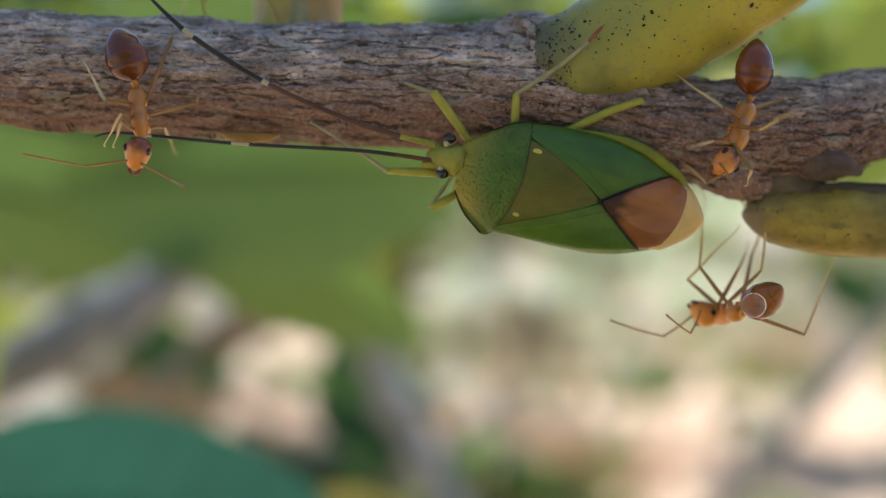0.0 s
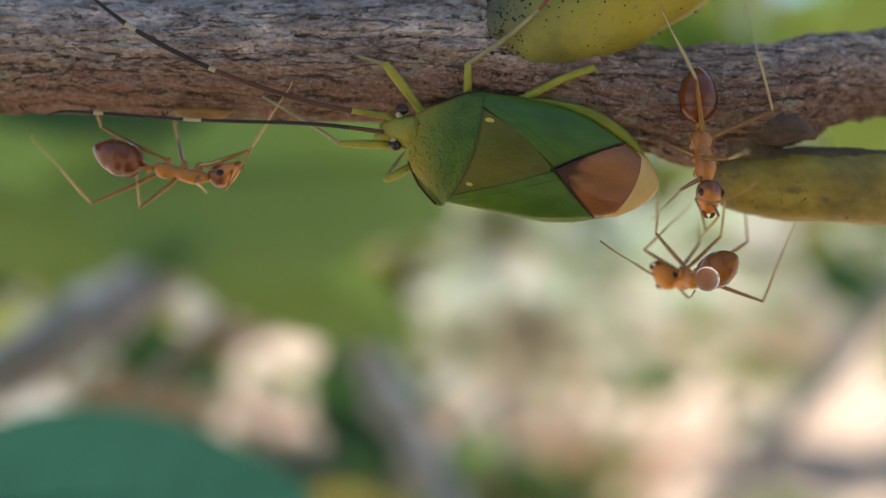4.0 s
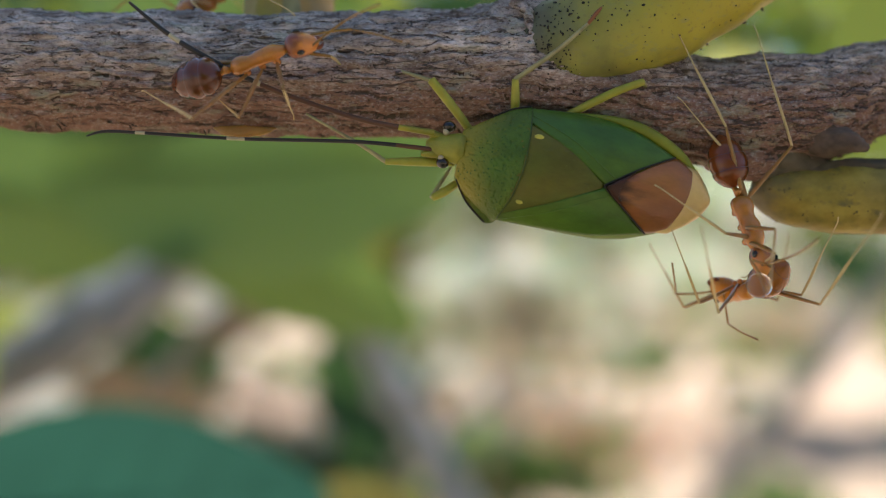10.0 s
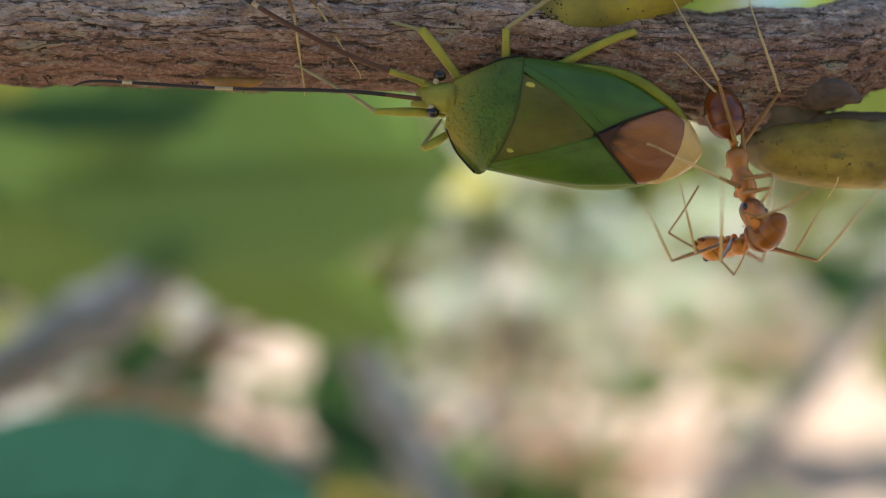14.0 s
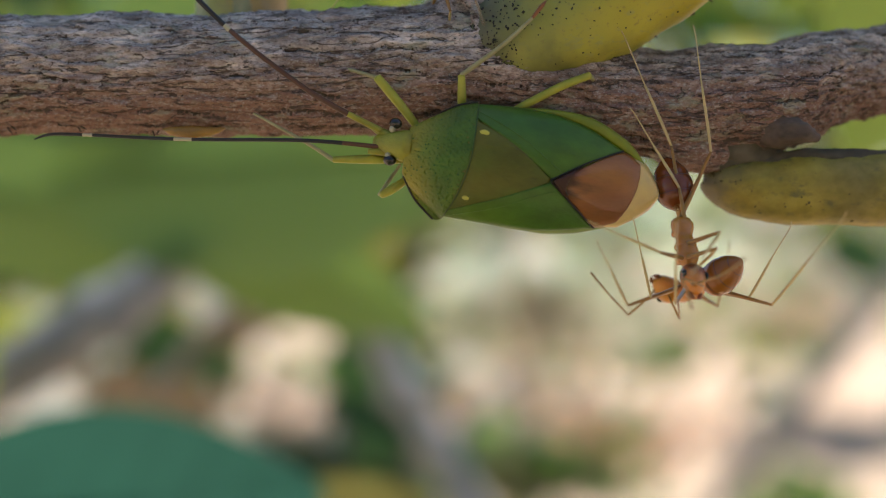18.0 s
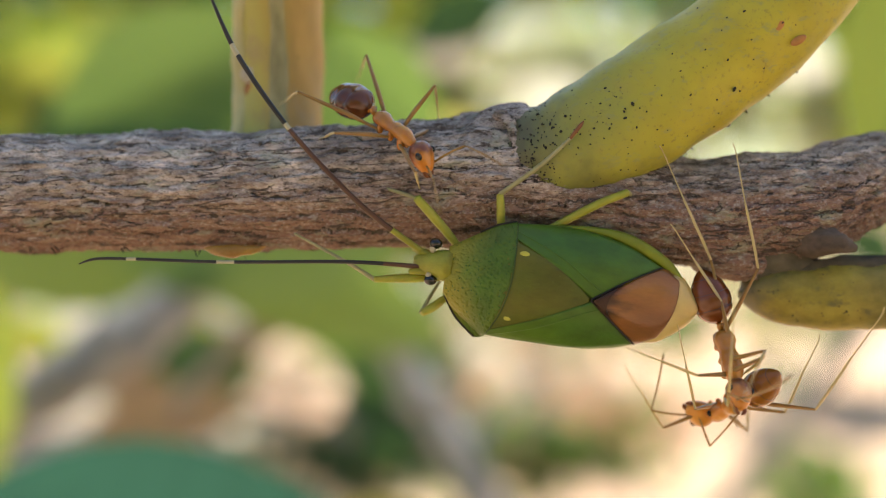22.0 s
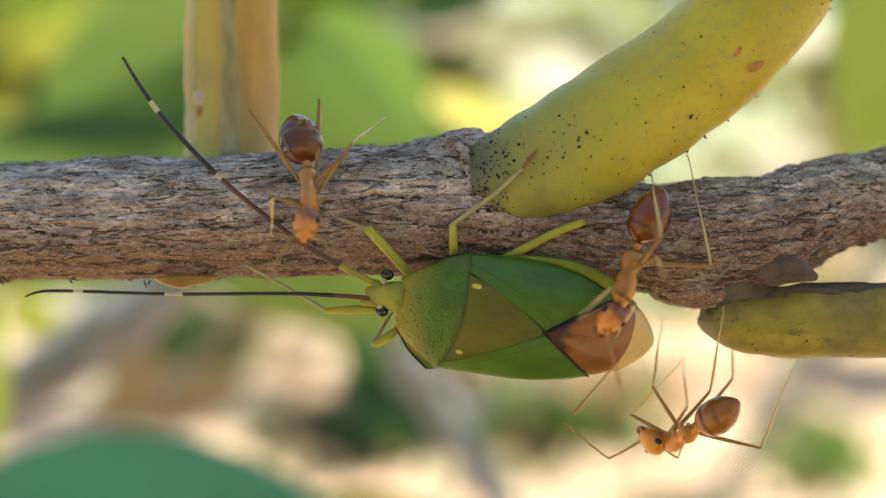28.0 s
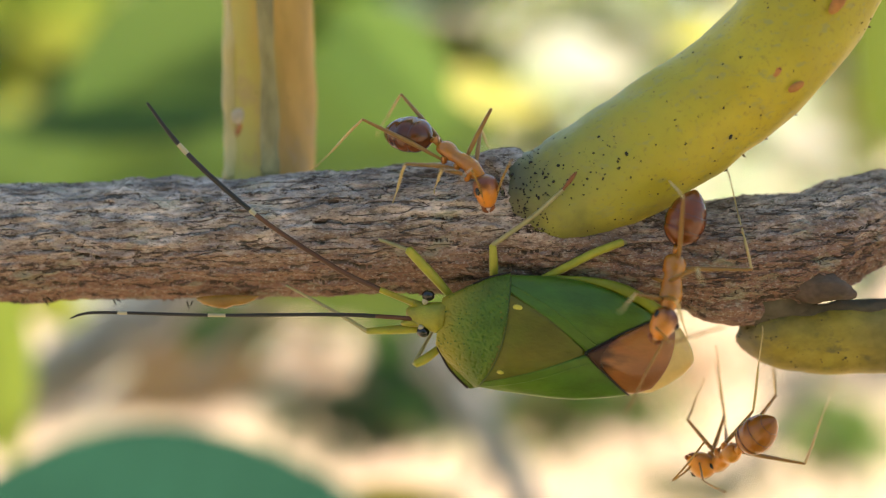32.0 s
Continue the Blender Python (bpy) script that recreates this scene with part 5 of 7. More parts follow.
leaf("yellow-green leaf in bright light", (-30.2, 420.0, -17.2), (15.5, 0.0, 10.0), (0, -1, 0.25), 18.5, 13.6, LEAF_YELLOW, 0.12, 0.08, category="leaf", name="leaf")
ground_bm = bmesh.new()
rg = random.Random(4)
for i in range(61):
    for j in range(61):
        x, y = (i - 30) * 300.0 * (1 + abs(i - 30) / 6), (j - 30) * 300.0 * (1 + abs(j - 30) / 6)
        ground_bm.verts.new((x, y, GROUND_Z + 30 * noise.noise(Vector((x, y, 0)) * 0.0012)))
ground_bm.verts.ensure_lookup_table()
for i in range(60):
    for j in range(60):
        ground_bm.faces.new((ground_bm.verts[i * 61 + j], ground_bm.verts[(i + 1) * 61 + j], ground_bm.verts[(i + 1) * 61 + j + 1], ground_bm.verts[i * 61 + j + 1]))
tagged(part("ground", ground_bm, GROUND), "pale dry ground covered with leaf litter, far below the branch", "ground", kind="structure")


def foliage(name, label, spot, size, count, mats, seed, low=40, high=90, foot=None):
    """A bush of many small leaves on thin stems; foot: the place where its main stem stands or grows out of."""
    rnd = random.Random(seed)
    root = thing(name, label, "bush", spot)
    outline = ((0, 0), (0.25, 0.36), (0.55, 0.5), (0.82, 0.3), (1, 0), (0.82, -0.3), (0.55, -0.5), (0.25, -0.36))
    clumps = [Vector((rnd.gauss(0, 0.42) * size[0], rnd.gauss(0, 0.4) * size[1], rnd.gauss(0, 0.42) * size[2])) for _ in range(max(6, count // 14))]
    for mat in mats:
        verts, faces = [], []
        for _ in range(count // len(mats)):
            c = rnd.choice(clumps)
            p = c + Vector((rnd.gauss(0, 0.16) * size[0], rnd.gauss(0, 0.2) * size[1], rnd.gauss(0, 0.16) * size[2]))
            long_, wide = rnd.uniform(low, high), rnd.uniform(0.4, 0.6)
            turn = Euler((rnd.uniform(0, 6.28), rnd.uniform(-0.9, 0.9), rnd.uniform(0, 6.28))).to_matrix()
            k = len(verts)
            verts += [p + turn @ Vector((u * long_, v * wide * long_, (0.2 * abs(v) * wide - 0.15 * u * u) * long_)) for u, v in outline]
            faces += [(k, k + 1, k + 7), (k + 1, k + 2, k + 6, k + 7), (k + 2, k + 3, k + 5, k + 6), (k + 3, k + 4, k + 5)]
        mesh = bpy.data.meshes.new("leaves")
        mesh.from_pydata([v * MM for v in verts], [], faces)
        mesh.materials.append(mat)
        ob = new("leaves", mesh)
        ob.parent = root
        ob["kind"] = "stuff"
    base = Vector(foot or (spot[0], spot[1], GROUND_Z - 20)) - Vector(spot)
    thick = max(2.5, min(14.0, size[0] * 0.03))
    part("main_stem", tube([(*base, thick), (*(base * 0.5 + Vector((size[0] * 0.06, 0, 0))), thick * 0.85), (0, 0, 0, thick * 0.6)], 14, 8, stem_rough(thick * 0.6)), GREY_TWIG, root)
    for k in range(5):
        a = rnd.uniform(0, 6.28)
        part("branchlet", tube([(0, 0, 0, thick * 0.5), (math.cos(a) * size[0] * 0.3, math.sin(a) * size[1] * 0.3, size[2] * 0.15, thick * 0.35), (math.cos(a) * size[0] * 0.7, math.sin(a) * size[1] * 0.7, size[2] * rnd.uniform(0.2, 0.7), thick * 0.15)], 10, 6), GREY_TWIG, root)
    return root


twig = thing("twig", "grey leafless twig behind the branch", "twig", (-69.6, 160.0, -28.9))
part("wood", tube([(-8.0, 26.0, -1.0, 4.0), (0.8, 28.0, 4.4, 4.6), (9.6, 28.0, 9.8, 4.8), (18.4, 28.0, 15.2, 4.6), (27.2, 28.0, 21.0, 4.2), (33.0, 29.0, 25.0, 3.0)], 30, 14, bark_rough(2.2)), GREY_TWIG, twig)
part("side_shoot", tube([(41.3, 55.0, 20.3, 1.6), (29.4, 55.0, 10.1, 1.9), (19.4, 53.0, -0.9, 1.6)], 10, 8), DARK_TWIG, twig)
part("knot", ball(5.2, (18.4, 28.0, 15.2), (1.3, 1, 1)), GREY_TWIG, twig)
twig = thing("twig", "pale grey twig behind the branch", "twig", (-20.8, 300.0, -19.8))
part("wood", tube([(0.0, 0.0, 0.0, 4.18), (11.3, 0.0, -22.3, 4.18), (33.4, -10.0, -58.9, 4.18)], 20, 12, bark_rough(1.0)), GREY_TWIG, twig)
part("side_shoot", tube([(25.0, -6.2, -45.0, 1.67), (2.9, -7.5, -64.9, 0.84)], 8, 8), GREY_TWIG, twig)
part("side_shoot", tube([(19.7, -3.8, -36.3, 1.67), (41.8, -2.5, -16.3, 0.84)], 8, 8), GREY_TWIG, twig)
part("knot", ball(5.22, (11.3, 0.0, -22.3), (1.3, 1, 1)), GREY_TWIG, twig)
twig = thing("twig", "grey-brown twig far behind the branch", "twig", (188.9, 500.0, -19.5))
part("wood", tube([(12.0, 5.0, 14.0, 4.6), (-40.5, -20.0, -39.7, 4.6), (-82.6, -40.0, -82.7, 4.2), (-101.5, -50.0, -101.8, 4.0)], 24, 14, bark_rough(2.0)), DARK_TWIG, twig)
part("side_shoot", tube([(-66.6, -32.4, -66.4, 1.07), (-85.5, -35.0, -58.9, 0.53)], 8, 8), GREY_TWIG, twig)
part("side_shoot", tube([(-56.5, -27.6, -56.1, 1.07), (-37.7, -25.0, -63.6, 0.53)], 8, 8), GREY_TWIG, twig)
part("knot", ball(3.34, (-40.5, -20.0, -39.7), (1.3, 1, 1)), GREY_TWIG, twig)
# Sunlit and shaded bushes get that brightness from their leaf colours.
BUSHES = (
    ("pale dry bush far behind", (101, 1500, -108), (139, 56, 70), 560, (DRY_PALE, LEAF_MINT, DRY_PALE, DRY_PINK, LEAF_SAGE, GREY_LEAF), 21, 16, 52),
    ("pale dry bush far behind", (391, 1700, -89), (174, 69, 63), 440, (DRY_PALE, LEAF_MINT, DRY_PALE, DRY_PINK), 22, 18, 60),
    ("low bush with dry leaves far behind", (11, 1400, -199), (78, 31, 45), 240, (DRY_PINK, DRY_PALE, LEAF_SAGE), 24, 16, 50),
    ("green low bush far behind", (600, 2000, -122), (111, 45, 111), 260, (LEAF_SAGE, LEAF_GREEN), 25, 25, 60),
    ("sage-green low bush far behind", (-67, 1700, -68), (95, 38, 95), 330, (LEAF_SAGE, LEAF_LIME), 26, 20, 60),
    ("low bush with brown leaves far behind", (-299, 1200, -144), (111, 45, 50), 400, (DRY_BROWN, LEAF_SAGE, DRY_PALE), 27, 16, 46),
    ("dark green low bush in the shade", (-58, 1000, -130), (40, 19, 51), 260, (LEAF_MID, LEAF_GREEN), 31, 14, 36),
    ("dark green low bush far behind", (58, 1100, -228), (100, 35, 48), 360, (LEAF_MID, LEAF_SAGE, LEAF_GREEN), 32, 14, 38),
    ("green low bush with small leaves", (382, 1300, -317), (66, 27, 36), 220, (LEAF_GREEN, LEAF_SAGE), 33, 14, 40),
    ("brown and green low bush", (-254, 1100, -144), (97, 39, 46), 400, (DRY_BROWN, LEAF_MID, DRY_PALE), 34, 14, 40),
    ("bush with pinkish dry leaves", (248, 1500, -263), (139, 56, 46), 460, (DRY_PINK, DRY_PINK, DRY_PINK, DRY_PALE), 35, 18, 50),
    ("grey-green low bush with small leaves", (-100, 1000, -216), (75, 28, 32), 300, (LEAF_MID, GREY_LEAF, LEAF_DARK), 36, 14, 36),
    ("small bush of grey-green and brown leaves", (-135, 1000, -142), (34, 18, 28), 110, (DRY_BROWN, GREY_LEAF, DRY_PINK, LEAF_SAGE), 37, 12, 30),
    ("pale sunlit dry bush far behind", (175, 1900, 188), (106, 42, 79), 520, (DRY_PALE, DRY_PALE, LEAF_LIME), 41, 25, 70),
    ("pale sunlit bush far behind", (495, 1900, 4), (132, 53, 71), 520, (LEAF_LIME, DRY_PALE), 42, 25, 70),
    ("pale sunlit bush far behind", (570, 1800, 109), (84, 33, 75), 400, (LEAF_LIME, DRY_PALE), 47, 25, 70),
    ("lime-green sunlit bush far behind", (-591, 1700, 190), (71, 28, 71), 300, (LEAF_LIME, LEAF_SPRING), 48, 25, 70),
    ("pale sunlit bush far behind", (91, 1700, 30), (63, 25, 47), 300, (DRY_PALE, LEAF_LIME), 43, 22, 60),
    ("pale grey-green sunlit bush far behind", (250, 1900, -40), (150, 53, 70), 460, (DRY_PALE, DRY_PALE, DRY_PALE, LEAF_MINT), 51, 25, 70),
    ("green low bush with small leaves", (347, 1200, -304), (39, 16, 33), 130, (LEAF_GREEN, LEAF_SAGE), 44, 14, 36),
    ("grey-green low bush far behind", (209, 1150, -321), (59, 23, 16), 170, (LEAF_SAGE, GREY_LEAF), 45, 14, 36),
)
for said, spot, size, count, mats, seed, low, high in BUSHES:
    foliage("bush", said, spot, size, count, mats, seed, low, high)
foliage("hedge", "tall bright green hedge far behind the branch", (0, 4300, 500), (2600, 300, 1000), 1500, (LEAF_LIME, LEAF_GREEN, LEAF_LIME, LEAF_SAGE), 11, 150, 330)
foliage("hedge", "tall dark green hedge far behind the branch", (-1900, 3900, 500), (900, 300, 900), 900, (LEAF_GREEN, LEAF_LIME, LEAF_DARK), 12, 120, 260)
foliage("hedge", "tall green hedge far behind the branch", (2000, 4000, 400), (900, 300, 800), 420, (LEAF_GREEN, LEAF_LIME), 13, 120, 260)
# Never in view: closes the place and dims light from the viewer's side.
foliage("hedge", "unseen hedge behind the viewer, added to dim the front light", (0, -2200, 300), (2600, 300, 900), 500, (LEAF_GREEN, LEAF_OLIVE), 14, 200, 380)
# Added out of view on the sun's line, to keep the insects shaded.
foliage("shade_leaves", "unseen leaves overhead, added to block the sun", (55, 198, 430), (85, 70, 40), 60, (LEAF_LIME, LEAF_OLIVE), 15, 60, 120, (-7, 62, 140))
# Added below the view to stop ground bounce reaching the branch.
foliage("bush", "unseen leaves below the viewer, added to block light off the ground", (0, -140, -330), (420, 330, 110), 320, (LEAF_GREEN, LEAF_OLIVE, LEAF_DARK), 16, 60, 120)



# ---- movement ----
A_TAIL = [(0, -14.26, 8.40), (0.5, -14.74, 8.20), (1, -15.47, 6.29), (1.5, -16.80, 5.71), (2, -17.27, 4.54), (2.5, -16.04, 3.24), (3, -15.08, 2.83), (3.5, -14.45, 2.89), (5.5, -11.10, 1.18), (6, -11.10, 1.23), (6.5, -11.70, 1.42), (7, -12.35, 1.71), (7.5, -12.03, 3.43), (8, -13.81, 4.87), (8.5, -14.02, 4.64), (9, -14.73, 2.91), (9.5, -14.21, 3.81), (10, -11.46, 5.95), (10.5, -9.68, 8.91), (11, -8.61, 10.20), (11.5, -8.30, 11.16), (12, -7.55, 10.50), (12.5, -8.00, 10.39), (13, -7.76, 11.18), (13.5, -8.52, 11.80), (14.5, -9.24, 12.22), (17.5, -1.60, 14.18)]
A_TAIL += [(18, -1.01, 13.18), (18.5, -1.13, 11.92), (19, -2.15, 12.75), (19.5, -2.12, 12.70), (20, -2.84, 12.16), (20.5, -4.14, 11.45), (21, -4.37, 11.30), (21.5, -4.88, 11.41), (22, -4.16, 11.03), (22.5, -4.47, 10.94), (23, -3.25, 11.18), (23.5, -3.01, 11.93), (24, -3.11, 11.49), (24.5, -3.03, 12.26), (25, -2.04, 11.76), (25.5, -2.02, 11.79), (27.5, -2.74, 10.94), (28, -3.63, 11.19), (28.5, -5.50, 11.33), (29, -4.06, 10.33), (29.5, -4.96, 10.67), (30, -3.86, 11.54), (30.5, -1.80, 11.44), (31, -2.63, 11.47), (31.5, -1.94, 11.99), (32, -1.43, 11.49)]
A_WAIST = [(0, -13.51, 6.23), (0.5, -14.05, 5.89), (1, -14.90, 3.79), (1.5, -15.47, 3.25), (2, -14.97, 2.44), (2.5, -13.85, 2.28), (3, -12.61, 1.99), (3.5, -12.05, 2.17), (5.5, -8.76, 0.71), (6, -8.76, 0.75), (6.5, -9.44, 0.98), (7, -9.91, 1.53), (7.5, -10.09, 4.09), (8, -11.73, 4.10), (8.5, -12.07, 4.16), (9, -12.34, 2.43), (9.5, -12.39, 3.95), (10, -9.39, 6.44), (10.5, -7.75, 9.39), (11, -5.95, 10.12), (11.5, -6.32, 10.61), (12, -6.31, 9.77), (12.5, -7.01, 9.41), (13, -6.64, 10.31), (13.5, -7.27, 10.93), (14.5, -7.73, 10.98), (17.5, 0.20, 13.28)]
A_WAIST += [(18, 0.89, 12.27), (18.5, 0.87, 11.18), (19, 0.37, 11.81), (19.5, 0.38, 11.77), (20, -1.13, 11.08), (20.5, -2.15, 10.94), (21, -3.09, 9.90), (21.5, -2.64, 10.35), (22, -2.58, 10.17), (22.5, -2.61, 10.09), (23, -1.07, 10.49), (23.5, -0.93, 11.24), (24, -0.85, 10.86), (24.5, -0.74, 11.57), (25, 0.24, 11.21), (25.5, 0.23, 11.24), (27.5, -1.87, 9.59), (28, -3.00, 9.16), (28.5, -4.69, 9.94), (29, -3.91, 8.57), (29.5, -3.41, 9.73), (30, -1.78, 11.13), (30.5, 0.08, 10.97), (31, -0.36, 11.44), (31.5, 0.28, 11.30), (32, 0.58, 10.92)]
A_NECK = [(0, -13.18, 3.80), (0.5, -13.57, 3.53), (1, -14.48, 2.09), (1.5, -14.42, 1.42), (2, -13.16, 1.10), (2.5, -11.41, 1.34), (3, -9.54, 1.50), (3.5, -9.14, 1.64), (5.5, -5.64, -0.21), (6, -5.62, -0.17), (6.5, -6.55, 0.20), (7, -7.09, 1.64), (7.5, -7.71, 5.00), (8, -8.86, 3.51), (8.5, -9.63, 3.56), (9, -9.10, 2.02), (9.5, -9.60, 4.70), (10, -6.77, 7.52), (10.5, -5.10, 10.24), (11, -3.14, 9.83), (11.5, -4.09, 9.83), (12, -5.82, 8.41), (12.5, -6.57, 7.81), (13, -6.47, 8.68), (13.5, -6.89, 9.56), (14.5, -6.72, 9.73), (17.5, 2.00, 12.62)]
A_NECK += [(18, 2.67, 11.74), (18.5, 2.58, 10.80), (19, 2.77, 11.33), (19.5, 2.77, 11.29), (20, 0.27, 9.98), (20.5, -0.14, 10.02), (21, -2.18, 8.03), (21.5, -0.34, 9.29), (22, -0.63, 8.78), (22.5, -0.35, 9.09), (23, 1.99, 9.28), (23.5, 2.00, 10.52), (24, 2.09, 10.50), (24.5, 2.00, 11.06), (25, 3.21, 10.52), (25.5, 3.21, 10.54), (27.5, -0.97, 7.63), (28, -2.89, 7.13), (28.5, -4.16, 8.42), (29, -3.46, 6.74), (29.5, -1.68, 8.64), (30, 0.98, 10.85), (30.5, 2.74, 10.52), (31, 2.74, 11.64), (31.5, 3.44, 11.05), (32, 2.76, 9.37)]
A_MOUTH = [(0, -13.51, 2.45), (0.5, -13.62, 2.10), (1, -14.07, 0.95), (1.5, -13.59, 0.70), (2, -11.93, 0.95), (2.5, -10.22, 1.49), (3, -8.19, 2.10), (3.5, -7.84, 2.11), (5.5, -4.24, 0.38), (6, -4.25, 0.42), (6.5, -5.17, 0.21), (7, -5.69, 2.53), (7.5, -6.70, 5.59), (8, -7.56, 3.11), (8.5, -8.45, 3.12), (9, -7.81, 2.70), (9.5, -7.97, 5.32), (10, -5.35, 7.88), (10.5, -3.77, 10.61), (11, -2.01, 9.05), (11.5, -2.84, 8.98), (12, -6.11, 7.17), (12.5, -6.52, 6.65), (13, -6.52, 7.36), (13.5, -6.64, 8.56), (14.5, -6.21, 8.73), (17.5, 2.64, 11.59)]
A_MOUTH += [(18, 3.29, 10.59), (18.5, 3.11, 9.39), (19, 3.58, 10.30), (19.5, 3.55, 10.24), (20, 0.86, 8.80), (20.5, 0.89, 8.77), (21, -2.22, 6.68), (21.5, 0.69, 8.44), (22, 0.12, 7.52), (22.5, 0.58, 8.02), (23, 2.66, 7.86), (23.5, 3.00, 9.57), (24, 3.21, 9.36), (24.5, 3.03, 9.94), (25, 4.16, 9.35), (25.5, 4.14, 9.41), (27.5, -0.74, 6.00), (28, -3.13, 6.01), (28.5, -3.86, 7.46), (29, -3.17, 5.23), (29.5, -1.76, 6.90), (30, 1.99, 10.08), (30.5, 3.78, 9.61), (31, 4.04, 10.75), (31.5, 4.82, 10.12), (32, 3.07, 7.85)]
A_DEPTH = [(0, 51.8), (1, 52.2), (2, 53.5), (9, 53.5), (10, 51.6), (10.5, 52.4), (11, 54.2), (12, 53.6), (13, 54.2), (17.5, 56), (18.5, 54.8), (20, 54), (21, 53.4), (25.5, 53.4), (27.5, 52.4), (29, 52.2), (30, 53.6), (32, 53.4)]
A_BACK = [(0, 0, -1, 0.1), (1, 0, -1, -0.2), (2, 0, -0.8, -0.6), (3, 0, -0.5, -0.87), (7, 0, -0.5, -0.87), (7.5, 0, -0.9, -0.3), (8, 0, -0.9, -0.3), (9, 0, -0.5, -0.87), (9.5, 0, -0.95, 0.1), (10.5, 0, -0.8, 0.6), (11, 0, -0.3, 0.95), (12, 0, -0.7, 0.7), (14, 0, -0.5, 0.87), (25.5, 0, -0.35, 0.93), (27.5, 0, -0.9, 0.4), (29, 0, -0.9, 0.4), (30, 0, -0.35, 0.93), (32, 0, -0.4, 0.9)]
B_TAIL = [(0, 13.50, 9.19), (0.5, 13.53, 9.22), (1, 13.68, 8.64), (1.5, 13.63, 8.72), (2, 13.54, 8.08), (2.5, 13.40, 7.55), (3, 13.27, 7.01), (3.5, 13.26, 6.87), (6, 12.05, 3.65), (7.5, 11.90, 3.82), (9, 11.98, 3.76), (11, 11.97, 4.13), (13, 12.01, 3.81), (15, 12.22, 4.00), (18, 11.85, 2.64), (19, 11.98, 2.87), (22, 11.71, 2.84), (23, 12.28, 3.22), (25, 12.11, 3.29), (25.5, 12.11, 3.27), (27.5, 12.04, 7.61), (28, 11.96, 7.65), (28.5, 12.00, 7.70), (29, 11.57, 7.61), (29.5, 11.49, 8.12), (30, 11.38, 8.39), (30.5, 11.92, 8.31), (31, 11.76, 8.14), (31.5, 11.23, 8.56), (32, 11.67, 8.55)]
B_WAIST = [(0, 13.10, 6.60), (0.5, 13.18, 6.64), (1, 13.25, 6.74), (1.5, 13.25, 6.78), (2, 13.48, 6.15), (2.5, 13.29, 5.64), (3, 13.26, 4.42), (3.5, 13.25, 4.47), (6, 12.58, 1.55), (7.5, 12.64, 1.59), (9, 12.50, 1.55), (11, 12.66, 1.80), (13, 12.86, 1.60), (15, 12.66, 1.66), (18, 12.32, 0.39), (19, 12.36, 0.46), (22, 12.40, 0.42), (23, 12.81, 0.90), (25, 12.44, 0.99), (25.5, 12.43, 0.96), (27.5, 10.70, 5.40), (28, 10.70, 5.37), (28.5, 10.73, 5.38), (29, 10.29, 5.45), (29.5, 10.76, 5.87), (30, 10.41, 5.84), (30.5, 10.88, 5.78), (31, 10.34, 5.82), (31.5, 10.98, 5.75), (32, 10.68, 6.06)]
B_NECK = [(0, 12.58, 4.12), (0.5, 12.67, 4.16), (1, 13.04, 4.40), (1.5, 13.08, 4.38), (2, 13.57, 3.25), (2.5, 13.14, 3.33), (3, 13.66, 1.66), (3.5, 13.71, 2.00), (6, 13.50, -0.92), (7.5, 13.56, -1.14), (9, 13.64, -1.04), (11, 13.67, -0.90), (13, 13.72, -0.98), (15, 13.43, -1.16), (18, 12.91, -2.07), (19, 12.83, -2.15), (22, 13.16, -2.08), (23, 13.36, -1.77), (25, 12.77, -1.47), (25.5, 12.75, -1.45), (27.5, 9.94, 3.16), (28, 10.01, 2.73), (28.5, 9.98, 2.76), (29, 9.10, 3.46), (29.5, 10.03, 3.23), (30, 10.01, 3.25), (30.5, 10.32, 3.26), (31, 9.70, 3.19), (31.5, 10.87, 2.89), (32, 10.38, 3.39)]
B_MOUTH = [(0, 11.87, 3.23), (0.5, 12.01, 3.25), (1, 12.78, 3.46), (1.5, 12.86, 3.38), (2, 13.37, 1.88), (2.5, 13.09, 1.92), (3, 13.82, 0.36), (3.5, 13.80, 0.58), (6, 14.07, -2.08), (7.5, 14.00, -2.01), (9, 14.15, -2.07), (11, 13.98, -1.83), (13, 14.04, -1.92), (15, 13.73, -2.22), (18, 13.27, -3.10), (19, 13.16, -3.10), (22, 13.44, -3.16), (23, 13.61, -2.72), (25, 13.00, -2.29), (25.5, 12.98, -2.27), (27.5, 9.15, 1.82), (28, 9.25, 1.64), (28.5, 9.28, 1.68), (29, 7.92, 2.35), (29.5, 9.26, 1.94), (30, 9.64, 2.12), (30.5, 9.83, 2.05), (31, 8.98, 2.11), (31.5, 11.03, 1.69), (32, 9.93, 2.24)]
B_DEPTH = [(0, 52.2), (3, 52.6), (6, 53), (25.5, 53), (27.5, 52.1), (32, 52.0)]
B_BACK = [(0, 0.5, -0.85, 0), (3, 0.3, -0.95, 0), (25.5, 0.2, -0.97, 0), (27.5, 0.3, -0.9, 0.2), (32, 0.2, -0.95, 0.1)]
C_TAIL = [(0, 15.04, -1.82), (1, 15.14, -1.60), (2, 15.03, -1.85), (3, 15.00, -1.90), (6, 15.04, -2.09), (7.5, 15.12, -2.07), (9, 14.99, -2.03), (10, 14.88, -1.65), (11, 14.83, -1.96), (12, 14.88, -1.83), (13, 14.99, -1.81), (15, 15.09, -1.71), (18, 15.08, -1.82), (19, 15.12, -1.82), (22, 15.00, -1.79), (23, 14.99, -1.74), (25, 14.89, -1.78), (27.5, 15.09, -1.15), (28, 15.12, -1.71), (30, 15.19, -1.62), (31, 15.13, -1.66), (31.5, 15.09, -1.67), (32, 14.96, -1.69)]
